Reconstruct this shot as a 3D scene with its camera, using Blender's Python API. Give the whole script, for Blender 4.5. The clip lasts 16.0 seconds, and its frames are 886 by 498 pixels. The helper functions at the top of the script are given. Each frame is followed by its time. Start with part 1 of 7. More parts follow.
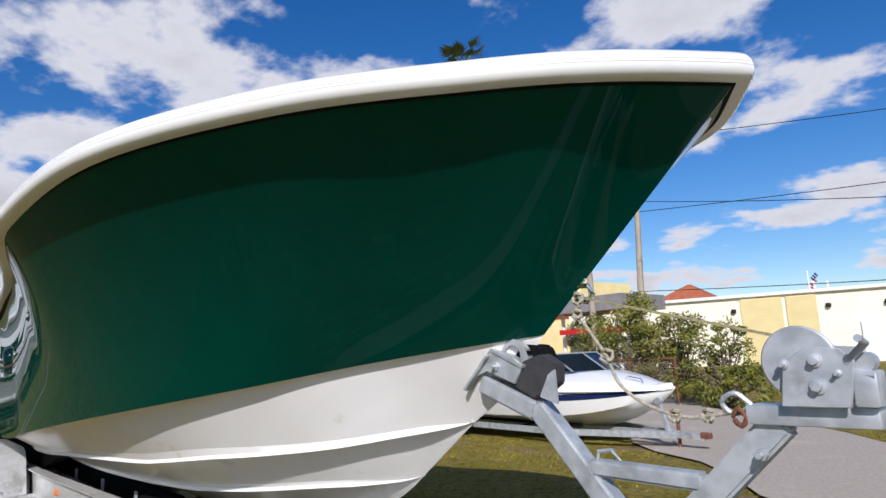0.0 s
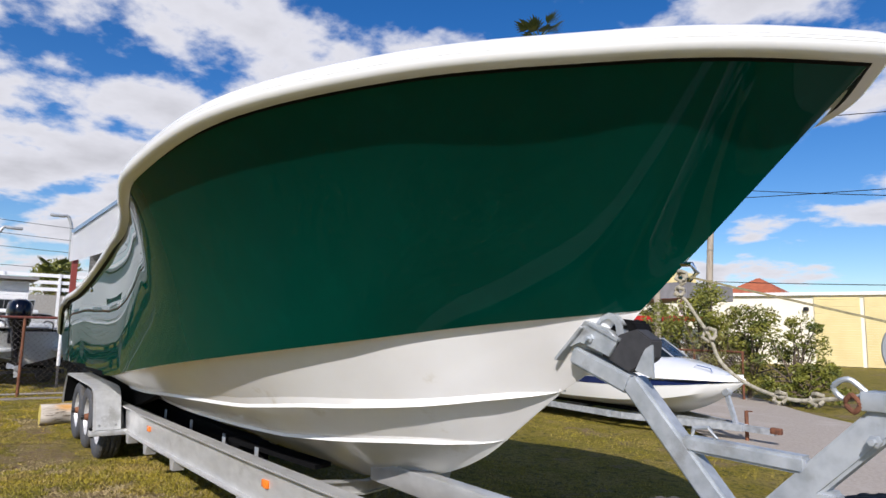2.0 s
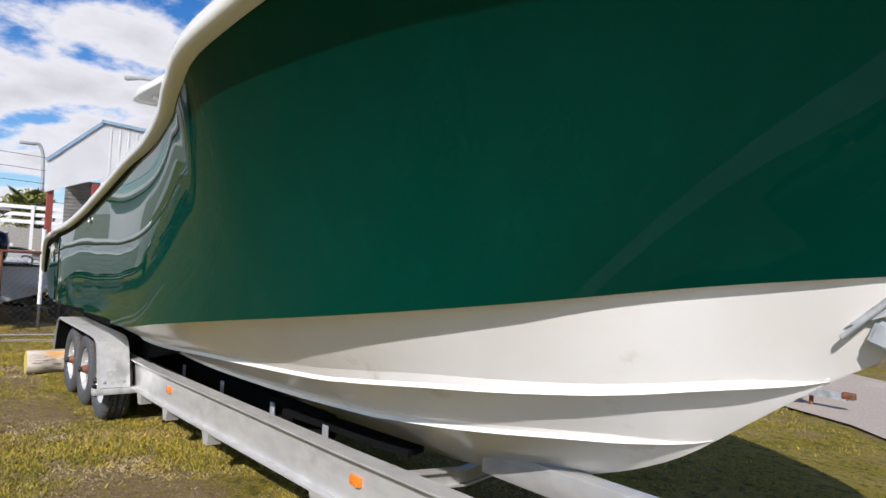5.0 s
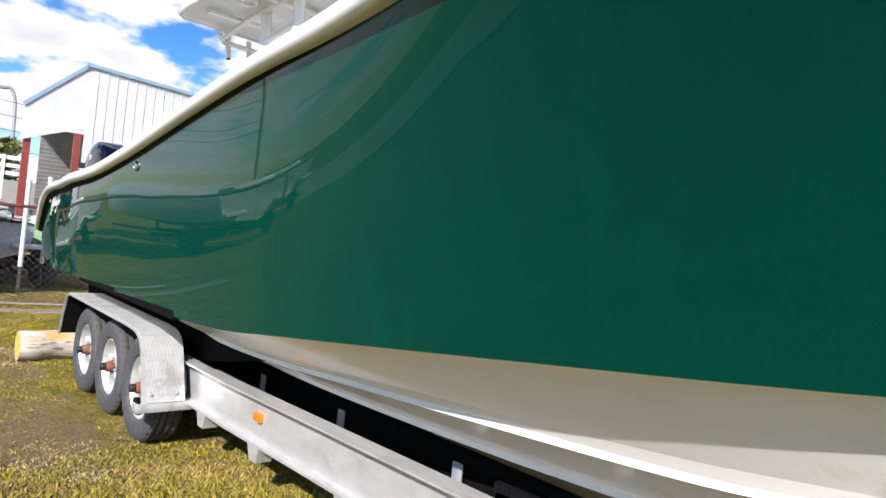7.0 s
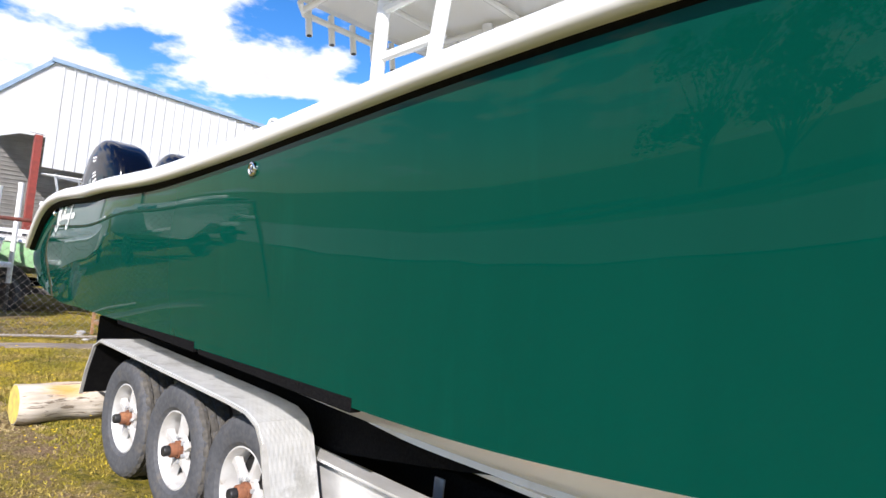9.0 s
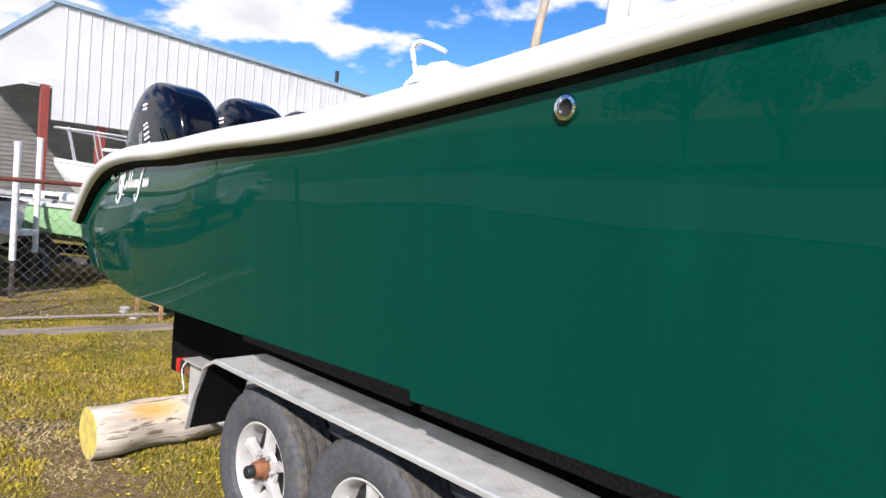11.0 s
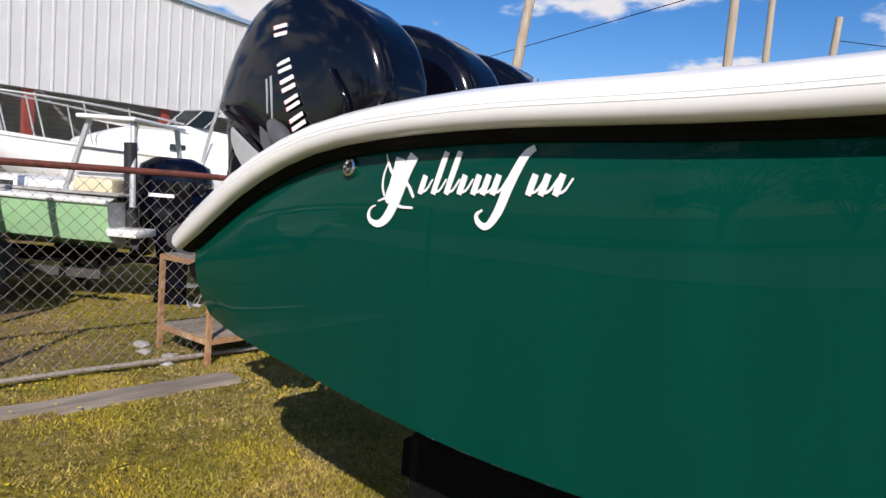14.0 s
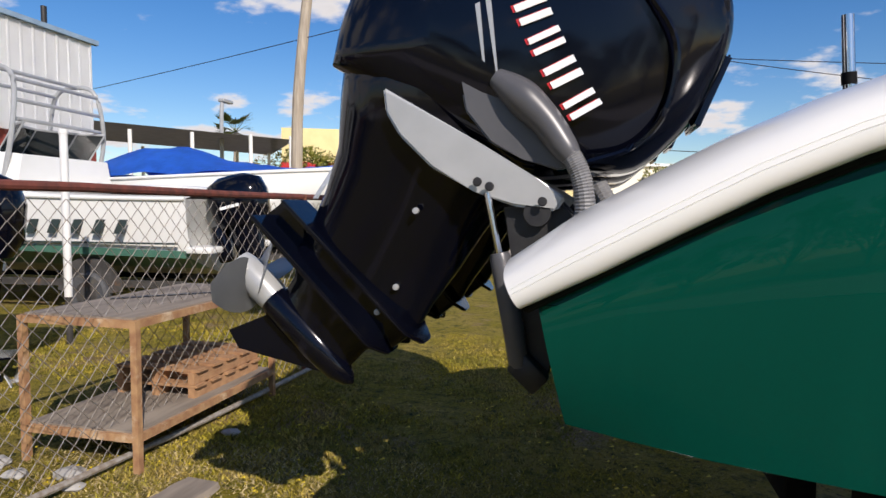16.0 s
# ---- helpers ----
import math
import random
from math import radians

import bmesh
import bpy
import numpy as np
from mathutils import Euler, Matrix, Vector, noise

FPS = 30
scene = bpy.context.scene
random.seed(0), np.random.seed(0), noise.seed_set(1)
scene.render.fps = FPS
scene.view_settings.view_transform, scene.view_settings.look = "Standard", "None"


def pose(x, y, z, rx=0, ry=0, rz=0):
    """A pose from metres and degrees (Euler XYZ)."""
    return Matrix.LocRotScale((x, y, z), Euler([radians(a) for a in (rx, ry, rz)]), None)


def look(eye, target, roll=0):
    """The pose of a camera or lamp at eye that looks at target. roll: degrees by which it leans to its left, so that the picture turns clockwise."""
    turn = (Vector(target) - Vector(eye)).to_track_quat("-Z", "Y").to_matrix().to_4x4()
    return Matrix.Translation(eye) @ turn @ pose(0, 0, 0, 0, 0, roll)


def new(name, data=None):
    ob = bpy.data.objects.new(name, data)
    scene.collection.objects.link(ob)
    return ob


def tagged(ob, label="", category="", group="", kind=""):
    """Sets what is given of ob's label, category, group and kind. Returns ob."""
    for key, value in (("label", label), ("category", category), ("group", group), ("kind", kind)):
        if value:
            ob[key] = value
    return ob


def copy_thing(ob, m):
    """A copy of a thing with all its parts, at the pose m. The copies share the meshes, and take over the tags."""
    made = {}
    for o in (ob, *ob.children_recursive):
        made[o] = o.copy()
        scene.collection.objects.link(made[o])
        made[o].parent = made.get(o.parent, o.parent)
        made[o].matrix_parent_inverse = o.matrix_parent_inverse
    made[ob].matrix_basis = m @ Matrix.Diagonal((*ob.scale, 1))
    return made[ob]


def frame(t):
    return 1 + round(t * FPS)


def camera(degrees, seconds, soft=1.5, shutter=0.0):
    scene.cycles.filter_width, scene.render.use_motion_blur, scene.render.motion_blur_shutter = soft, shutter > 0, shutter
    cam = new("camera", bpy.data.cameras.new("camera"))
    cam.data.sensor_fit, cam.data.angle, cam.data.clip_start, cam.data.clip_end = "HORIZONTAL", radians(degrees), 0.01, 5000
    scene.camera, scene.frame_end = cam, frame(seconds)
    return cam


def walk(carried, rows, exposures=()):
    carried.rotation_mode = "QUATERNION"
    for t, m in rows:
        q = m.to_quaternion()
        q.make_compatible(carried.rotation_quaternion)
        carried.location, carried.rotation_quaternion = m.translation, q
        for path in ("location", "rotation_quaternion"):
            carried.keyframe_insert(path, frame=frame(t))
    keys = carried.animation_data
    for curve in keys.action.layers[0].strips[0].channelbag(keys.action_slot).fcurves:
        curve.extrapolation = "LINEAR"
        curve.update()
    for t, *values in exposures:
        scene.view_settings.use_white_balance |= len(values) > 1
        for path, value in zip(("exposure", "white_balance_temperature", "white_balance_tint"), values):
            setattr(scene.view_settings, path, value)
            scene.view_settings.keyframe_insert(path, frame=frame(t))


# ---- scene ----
cam = camera(70.0, 16.0)
PATH = [
    (0, (1.425, 0.631, 1.583), (-0.021, 1.973, 1.913), -2.76),
    (0.5, (1.370, 0.517, 1.611), (0.037, 1.944, 2.045), -1.50),
    (1, (1.357, 0.433, 1.594), (-0.145, 1.671, 2.057), 0.17),
    (1.5, (1.358, 0.397, 1.564), (-0.212, 1.571, 1.957), 1.74),
    (2, (1.340, 0.429, 1.531), (-0.234, 1.635, 1.790), 1.40),
    (2.5, (1.321, 0.461, 1.522), (-0.250, 1.687, 1.684), 1.30),
    (3, (1.300, 0.506, 1.525), (-0.266, 1.742, 1.664), 0.94),
    (3.5, (1.347, 0.588, 1.527), (-0.192, 1.855, 1.686), 2.81),
    (4, (1.088, 0.513, 1.530), (-0.499, 1.723, 1.662), 4.95),
    (4.2, (0.882, 0.402, 1.570), (-0.686, 1.639, 1.678), 2.38),
    (6.3, (-1.596, 0.434, 1.516), (-3.080, 1.774, 1.570), 4.22),
    (6.5, (-1.754, 0.405, 1.534), (-3.234, 1.749, 1.589), 3.32),
    (7, (-2.296, 0.347, 1.529), (-3.774, 1.694, 1.549), 5.93),
    (7.5, (-2.771, 0.269, 1.578), (-4.181, 1.687, 1.585), 4.41),
    (8, (-3.237, 0.300, 1.596), (-4.670, 1.694, 1.612), 4.78),
    (8.5, (-3.701, 0.239, 1.568), (-5.127, 1.641, 1.609), 6.29),
    (8.7, (-3.927, 0.196, 1.542), (-5.319, 1.630, 1.625), 6.32),
    (10.8, (-5.775, 0.301, 1.592), (-7.128, 1.771, 1.502), 4.84),
    (11, (-5.982, 0.307, 1.619), (-7.358, 1.755, 1.517), 4.96),
    (11.5, (-6.579, 0.282, 1.618), (-7.930, 1.755, 1.550), 3.62),
    (12, (-7.085, 0.293, 1.599), (-8.412, 1.789, 1.562), 3.12),
    (12.5, (-7.648, 0.322, 1.614), (-8.989, 1.804, 1.537), 5.09),
    (13, (-8.221, 0.346, 1.619), (-9.490, 1.884, 1.462), 3.77),
    (13.5, (-8.697, 0.451, 1.615), (-9.906, 2.035, 1.437), 2.04),
    (14, (-9.216, 0.498, 1.623), (-10.398, 2.102, 1.456), 4.58),
    (14.5, (-9.771, 0.598, 1.632), (-10.813, 2.293, 1.424), 2.24),
    (15, (-10.307, 0.576, 1.609), (-11.260, 2.325, 1.423), 2.15),
    (15.2, (-10.588, 0.616, 1.586), (-11.448, 2.411, 1.388), 3.66),
    (15.5, (-10.945, 0.592, 1.570), (-11.705, 2.434, 1.403), 1.98),
    (16, (-11.463, 0.632, 1.531), (-11.931, 2.572, 1.399), 0.34),
]
walk(cam, [(t, look(eye, target, roll)) for t, eye, target, roll in PATH],
     [(t, e, k, 15) for t, e, k in ((0, -0.1, 6150), (1.5, -0.15, 6150), (2.2, 0.05, 6300), (4, 0.12, 6350), (6.5, 0.36, 6350), (7, 0.55, 6350), (8.5, 0.72, 6400), (11, 0.5, 6450),
                                    (11.5, 0.3, 6500), (12.5, 0.13, 6600), (14.5, 0.08, 6650), (15, 0.05, 6700), (16, 0.0, 6800))])

# ---------------------------------------------------------------- world and sun
SUN_TO = Vector((0.88, -1.14, 1.0)).normalized()
world = bpy.data.worlds.new("sky")
scene.world = world
world.use_nodes = True
wn, wl = world.node_tree.nodes, world.node_tree.links
wn.clear()


def wnode(kind, **kw):
    n = wn.new(kind)
    for k, v in kw.items():
        n.inputs[k].default_value = v
    return n


w_out = wn.new("ShaderNodeOutputWorld")
w_bg = wn.new("ShaderNodeBackground")
w_bg.inputs["Strength"].default_value = 0.080
w_sky = wn.new("ShaderNodeTexSky")
w_sky.sky_type = "NISHITA"
w_sky.sun_disc = False
w_sky.sun_elevation = math.asin(SUN_TO.z)
w_sky.sun_rotation = math.atan2(SUN_TO.x, SUN_TO.y)
w_sky.air_density, w_sky.dust_density, w_sky.ozone_density = 1.0, 0.3, 3.0
w_sat = wn.new("ShaderNodeHueSaturation")
w_sat.inputs["Saturation"].default_value = 1.36
w_sat.inputs["Value"].default_value = 1.48
w_sat.inputs["Hue"].default_value = 0.508
wl.new(w_sky.outputs[0], w_sat.inputs["Color"])
# cumulus clouds on a flat layer overhead
w_co = wn.new("ShaderNodeTexCoord")
w_sep = wn.new("ShaderNodeSeparateXYZ")
wl.new(w_co.outputs["Generated"], w_sep.inputs[0])
w_up = wn.new("ShaderNodeMath")
w_up.operation = "MAXIMUM"
w_up.inputs[1].default_value = 0.0
wl.new(w_sep.outputs[2], w_up.inputs[0])
w_den = wn.new("ShaderNodeMath")
w_den.operation = "ADD"
w_den.inputs[1].default_value = 0.22
wl.new(w_up.outputs[0], w_den.inputs[0])
w_comb = wn.new("ShaderNodeCombineXYZ")
for k in (0, 1):
    dv = wn.new("ShaderNodeMath")
    dv.operation = "DIVIDE"
    wl.new(w_sep.outputs[k], dv.inputs[0])
    wl.new(w_den.outputs[0], dv.inputs[1])
    wl.new(dv.outputs[0], w_comb.inputs[k])
w_comb.inputs[2].default_value = 3.7
w_n1 = wnode("ShaderNodeTexNoise", Scale=2.7, Detail=9.0, Roughness=0.55)
w_n2 = wnode("ShaderNodeTexNoise", Scale=0.7, Detail=2.0, Roughness=0.5)
wl.new(w_comb.outputs[0], w_n1.inputs["Vector"])
wl.new(w_comb.outputs[0], w_n2.inputs["Vector"])
w_add = wn.new("ShaderNodeMath")
w_add.operation = "MULTIPLY_ADD"
w_add.inputs[1].default_value = 0.45
wl.new(w_n2.outputs[0], w_add.inputs[0])
wl.new(w_n1.outputs[0], w_add.inputs[2])
w_ramp = wn.new("ShaderNodeMapRange")
w_ramp.interpolation_type = "SMOOTHSTEP"
w_ramp.inputs["From Min"].default_value = 0.76
w_ramp.inputs["From Max"].default_value = 0.87
# denser cloud towards the west
w_west = wn.new("ShaderNodeMath")
w_west.operation = "MULTIPLY_ADD"
w_west.inputs[1].default_value = 0.20
w_dot = wn.new("ShaderNodeVectorMath")
w_dot.operation = "DOT_PRODUCT"
w_dot.inputs[1].default_value = (-0.942, 0.060, 0.329)
wl.new(w_co.outputs["Generated"], w_dot.inputs[0])
w_pos = wn.new("ShaderNodeMath")
w_pos.operation = "MAXIMUM"
w_pos.inputs[1].default_value = 0.0
wl.new(w_dot.outputs["Value"], w_pos.inputs[0])
w_pow = wn.new("ShaderNodeMath")
w_pow.operation = "POWER"
w_pow.inputs[1].default_value = 7.0
wl.new(w_pos.outputs[0], w_pow.inputs[0])
wl.new(w_pow.outputs[0], w_west.inputs[0])
wl.new(w_add.outputs[0], w_west.inputs[2])
wl.new(w_west.outputs[0], w_ramp.inputs["Value"])
w_shade = wn.new("ShaderNodeMapRange")
w_shade.inputs["From Min"].default_value = 0.8
w_shade.inputs["From Max"].default_value = 1.05
w_shade.inputs["To Min"].default_value = 1.0
w_shade.inputs["To Max"].default_value = 0.72
wl.new(w_west.outputs[0], w_shade.inputs["Value"])
w_cc = wn.new("ShaderNodeMix")
w_cc.data_type = "RGBA"
w_cc.blend_type = "MULTIPLY"
w_cc.inputs["Factor"].default_value = 1.0
w_cc.inputs["A"].default_value = (10.2, 10.3, 10.6, 1)
wl.new(w_shade.outputs[0], w_cc.inputs["B"])
w_mix = wn.new("ShaderNodeMix")
w_mix.data_type = "RGBA"
wl.new(w_ramp.outputs[0], w_mix.inputs["Factor"])
wl.new(w_sat.outputs[0], w_mix.inputs["A"])
wl.new(w_cc.outputs["Result"], w_mix.inputs["B"])
wl.new(w_mix.outputs["Result"], w_bg.inputs["Color"])
wl.new(w_bg.outputs[0], w_out.inputs[0])

sun = new("sun", bpy.data.lights.new("sun", "SUN"))
sun.data.energy, sun.data.angle, sun.data.color = 5.0, radians(0.53), (1.0, 0.95, 0.89)
sun.matrix_world = look(SUN_TO * 50, (0, 0, 0))


# ---------------------------------------------------------------- materials
def mat(name, c1, c2=None, scale=8.0, rough=0.5, metal=0.0, bump=0.0, coat=0.0, spots=None, spot_scale=1.5,
        spot_at=0.62, rough2=None, stretch=None, vary=0.0, spec=0.5):
    """A surface with grain (c1 to c2), larger stains (spots), relief and a little change from piece to piece."""
    m = bpy.data.materials.new(name)
    m.use_nodes = True
    n, l = m.node_tree.nodes, m.node_tree.links
    b = n["Principled BSDF"]
    b.inputs["Metallic"].default_value = metal
    b.inputs["Roughness"].default_value = rough
    b.inputs["Coat Weight"].default_value = coat
    b.inputs["Coat Roughness"].default_value = 0.03
    b.inputs["Specular IOR Level"].default_value = spec
    c2 = c2 or tuple(v * 0.85 for v in c1)
    co = n.new("ShaderNodeTexCoord")
    vec = co.outputs["Object"]
    if stretch:
        mp = n.new("ShaderNodeMapping")
        mp.inputs["Scale"].default_value = stretch
        l.new(vec, mp.inputs[0])
        vec = mp.outputs[0]
    fine = n.new("ShaderNodeTexNoise")
    fine.inputs["Scale"].default_value = scale
    fine.inputs["Detail"].default_value = 6
    l.new(vec, fine.inputs["Vector"])
    mx = n.new("ShaderNodeMix")
    mx.data_type = "RGBA"
    mx.inputs["A"].default_value = (*c1, 1)
    mx.inputs["B"].default_value = (*c2, 1)
    rg = n.new("ShaderNodeMapRange")
    rg.inputs["From Min"].default_value, rg.inputs["From Max"].default_value = 0.35, 0.65
    l.new(fine.outputs[0], rg.inputs["Value"])
    l.new(rg.outputs[0], mx.inputs["Factor"])
    col = mx.outputs["Result"]
    if spots:
        big = n.new("ShaderNodeTexNoise")
        big.inputs["Scale"].default_value = spot_scale
        big.inputs["Detail"].default_value = 8
        big.inputs["Roughness"].default_value = 0.65
        l.new(vec, big.inputs["Vector"])
        r2 = n.new("ShaderNodeMapRange")
        r2.inputs["From Min"].default_value, r2.inputs["From Max"].default_value = spot_at - 0.06, spot_at + 0.06
        l.new(big.outputs[0], r2.inputs["Value"])
        m2 = n.new("ShaderNodeMix")
        m2.data_type = "RGBA"
        m2.inputs["B"].default_value = (*spots, 1)
        l.new(r2.outputs[0], m2.inputs["Factor"])
        l.new(col, m2.inputs["A"])
        col = m2.outputs["Result"]
        if rough2 is not None:
            m3 = n.new("ShaderNodeMapRange")
            m3.inputs["To Min"].default_value, m3.inputs["To Max"].default_value = rough, rough2
            l.new(r2.outputs[0], m3.inputs["Value"])
            l.new(m3.outputs[0], b.inputs["Roughness"])
    if vary:
        oi = n.new("ShaderNodeObjectInfo")
        hv = n.new("ShaderNodeHueSaturation")
        vr = n.new("ShaderNodeMapRange")
        vr.inputs["To Min"].default_value, vr.inputs["To Max"].default_value = 1 - vary, 1 + vary
        l.new(oi.outputs["Random"], vr.inputs["Value"])
        l.new(vr.outputs[0], hv.inputs["Value"])
        l.new(col, hv.inputs["Color"])
        col = hv.outputs[0]
    l.new(col, b.inputs["Base Color"])
    if bump:
        bp = n.new("ShaderNodeBump")
        bp.inputs["Strength"].default_value = min(1.0, bump)
        bp.inputs["Distance"].default_value = 0.01 if bump <= 1 else 0.01 * bump
        l.new(fine.outputs[0], bp.inputs["Height"])
        l.new(bp.outputs[0], b.inputs["Normal"])
    return m


GELCOAT = mat("green_gelcoat", (0.0002, 0.050, 0.034), (0.0002, 0.047, 0.032), 2.5, 0.015, spec=0.11,
              spots=(0.0003, 0.053, 0.036), spot_scale=2.6, spot_at=0.60, stretch=(2.0, 2.0, 0.22))
WHITE_GEL = mat("white_gelcoat", (0.80, 0.80, 0.77), (0.77, 0.77, 0.73), 2.0, 0.22, coat=0.3)
WHITE_BOTTOM = mat("white_bottom_gelcoat", (0.82, 0.81, 0.78), (0.79, 0.77, 0.73), 3.0, 0.2, coat=0.3,
                   spots=(0.62, 0.57, 0.46), spot_scale=2.2, spot_at=0.68)
RUBBER_GREY = mat("dark_grey_rubber", (0.035, 0.035, 0.038), (0.05, 0.05, 0.053), 20, 0.6, bump=0.1)
BLACK_RUB = mat("black_rubber", (0.006, 0.006, 0.0065), (0.010, 0.010, 0.010), 30, 0.7, spec=0.08)
TYRE = mat("tyre_rubber", (0.055, 0.058, 0.064), (0.080, 0.083, 0.088), 40, 0.75, bump=0.25,
           spots=(0.11, 0.10, 0.085), spot_scale=7, spot_at=0.6)
TREAD = mat("dusty_tread_rubber", (0.095, 0.088, 0.075), (0.055, 0.052, 0.047), 30, 0.9, bump=0.2)
GALV = mat("galvanised_steel", (0.55, 0.58, 0.60), (0.38, 0.41, 0.43), 12, 0.45, 0.4, bump=0.15,
           spots=(0.34, 0.35, 0.35), spot_scale=5, spot_at=0.62)
# rust-spotted steel, its base darkened to carry the shade beneath stored boats
DULL_STEEL = mat("grimy_trailer_steel", (0.09, 0.085, 0.08), (0.05, 0.047, 0.044), 9, 0.7, 0.3, bump=0.3, spots=(0.16, 0.09, 0.05), spot_scale=5)
ALU = mat("weathered_aluminium", (0.62, 0.62, 0.60), (0.52, 0.52, 0.50), 14, 0.42, 0.45, bump=0.08,
          spots=(0.40, 0.39, 0.36), spot_scale=4, spot_at=0.62, stretch=(0.4, 1, 1))
RIM = mat("dull_white_alloy", (0.66, 0.66, 0.64), (0.55, 0.54, 0.52), 12, 0.4, 0.3, spots=(0.3, 0.25, 0.2),
          spot_scale=12, spot_at=0.66)
RUST = mat("rusted_steel", (0.22, 0.085, 0.04), (0.10, 0.04, 0.022), 18, 0.85, bump=0.5,
           spots=(0.33, 0.14, 0.06), spot_scale=6)
RED_RUST = mat("rust_red_pipe", (0.17, 0.045, 0.03), (0.09, 0.03, 0.022), 16, 0.8, bump=0.4)
PALE_RUST = mat("rust_streaked_frame", (0.42, 0.25, 0.12), (0.28, 0.14, 0.07), 14, 0.85, bump=0.4,
                spots=(0.55, 0.42, 0.28), spot_scale=5)
CHROME = mat("polished_steel", (0.75, 0.75, 0.75), (0.7, 0.7, 0.7), 3, 0.12, 1.0)
COWL = mat("black_engine_paint", (0.0016, 0.002, 0.005), (0.0022, 0.0028, 0.007), 3, 0.10, coat=0.1, spec=0.32)
COWL_GREY = mat("grey_engine_trim", (0.09, 0.09, 0.095), (0.07, 0.07, 0.075), 6, 0.35)
SILVER = mat("silver_grey_trim", (0.42, 0.43, 0.43), (0.36, 0.37, 0.37), 6, 0.3, 0.2)
DARK = mat("dark_metal", (0.02, 0.02, 0.022), (0.03, 0.03, 0.03), 20, 0.5, 0.3, bump=0.1)
CARPET = mat("black_bunk_carpet", (0.005, 0.005, 0.0055), (0.010, 0.010, 0.010), 90, 1.0, bump=0.6, spec=0.05)
ORANGE = mat("orange_plastic", (0.85, 0.22, 0.02), (0.75, 0.18, 0.02), 9, 0.25)
RED_LENS = mat("red_plastic", (0.55, 0.02, 0.015), (0.45, 0.015, 0.01), 9, 0.2)
DECAL = mat("white_decal", (0.86, 0.86, 0.84), (0.82, 0.82, 0.8), 9, 0.35)
DECAL_RED = mat("red_decal", (0.55, 0.02, 0.02), (0.5, 0.02, 0.02), 9, 0.35)
DECAL_DARK = mat("dark_decal", (0.03, 0.05, 0.045), (0.03, 0.04, 0.04), 9, 0.4)
HOSE = mat("grey_hose", (0.20, 0.20, 0.20), (0.15, 0.15, 0.15), 30, 0.5)
ROPE = mat("weathered_rope", (0.46, 0.42, 0.33), (0.30, 0.27, 0.20), 60, 0.95, bump=0.8)
STRAP = mat("yellowed_webbing", (0.38, 0.33, 0.17), (0.22, 0.19, 0.10), 50, 0.9, bump=0.5)
BLUE_PAINT = mat("navy_stripe", (0.012, 0.025, 0.10), (0.012, 0.02, 0.08), 5, 0.2)
TARP = mat("blue_tarpaulin", (0.03, 0.19, 0.75), (0.02, 0.14, 0.6), 5, 0.55, bump=0.4)
LIGHT_GREEN = mat("pale_green_gelcoat", (0.33, 0.55, 0.30), (0.28, 0.5, 0.26), 3, 0.25)
GREY_HULL = mat("grey_paint", (0.30, 0.31, 0.31), (0.25, 0.26, 0.26), 5, 0.4)
WOOD_OLD = mat("weathered_board", (0.29, 0.245, 0.195), (0.17, 0.14, 0.11), 10, 0.85, bump=0.5, stretch=(1, 0.15, 1))


def log_material():
    """Pale stripped wood: fine grain, dark lengthwise cracks low down the side, one orange stain."""
    m = mat("stripped_pale_log", (0.66, 0.60, 0.51), (0.40, 0.35, 0.28), 16, 0.85, bump=1.0, stretch=(1, 0.10, 1))
    n, l = m.node_tree.nodes, m.node_tree.links
    shader = n["Principled BSDF"]
    col = shader.inputs["Base Color"].links[0].from_socket
    co = n.new("ShaderNodeTexCoord")
    mp = n.new("ShaderNodeMapping")
    mp.inputs["Scale"].default_value = (1, 0.05, 1)
    l.new(co.outputs["Object"], mp.inputs[0])
    cr = n.new("ShaderNodeTexNoise")
    cr.inputs["Scale"].default_value, cr.inputs["Detail"].default_value, cr.inputs["Roughness"].default_value = 42, 5, 0.65
    l.new(mp.outputs[0], cr.inputs["Vector"])
    r = n.new("ShaderNodeMapRange")
    r.inputs["From Min"].default_value, r.inputs["From Max"].default_value = 0.55, 0.63
    l.new(cr.outputs[0], r.inputs["Value"])
    x = n.new("ShaderNodeMix")
    x.data_type = "RGBA"
    x.inputs["B"].default_value = (0.16, 0.125, 0.09, 1)
    l.new(r.outputs[0], x.inputs["Factor"])
    l.new(col, x.inputs["A"])
    d = n.new("ShaderNodeVectorMath")
    d.operation = "DISTANCE"
    mp2 = n.new("ShaderNodeMapping")
    mp2.inputs["Scale"].default_value = (1, 0.45, 1)
    l.new(co.outputs["Object"], mp2.inputs[0])
    l.new(mp2.outputs[0], d.inputs[0])
    d.inputs[1].default_value = (0.09, -0.07, 0.27)
    nz = n.new("ShaderNodeMath")
    nz.operation = "MULTIPLY_ADD"
    nz.inputs[1].default_value = 0.16
    l.new(cr.outputs[0], nz.inputs[0])
    l.new(d.outputs["Value"], nz.inputs[2])
    r2 = n.new("ShaderNodeMapRange")
    r2.inputs["From Min"].default_value, r2.inputs["From Max"].default_value = 0.175, 0.105
    r2.inputs["To Max"].default_value = 0.85
    l.new(nz.outputs[0], r2.inputs["Value"])
    x2 = n.new("ShaderNodeMix")
    x2.data_type = "RGBA"
    x2.inputs["B"].default_value = (0.62, 0.30, 0.05, 1)
    l.new(r2.outputs[0], x2.inputs["Factor"])
    l.new(x.outputs["Result"], x2.inputs["A"])
    l.new(x2.outputs["Result"], shader.inputs["Base Color"])
    return m


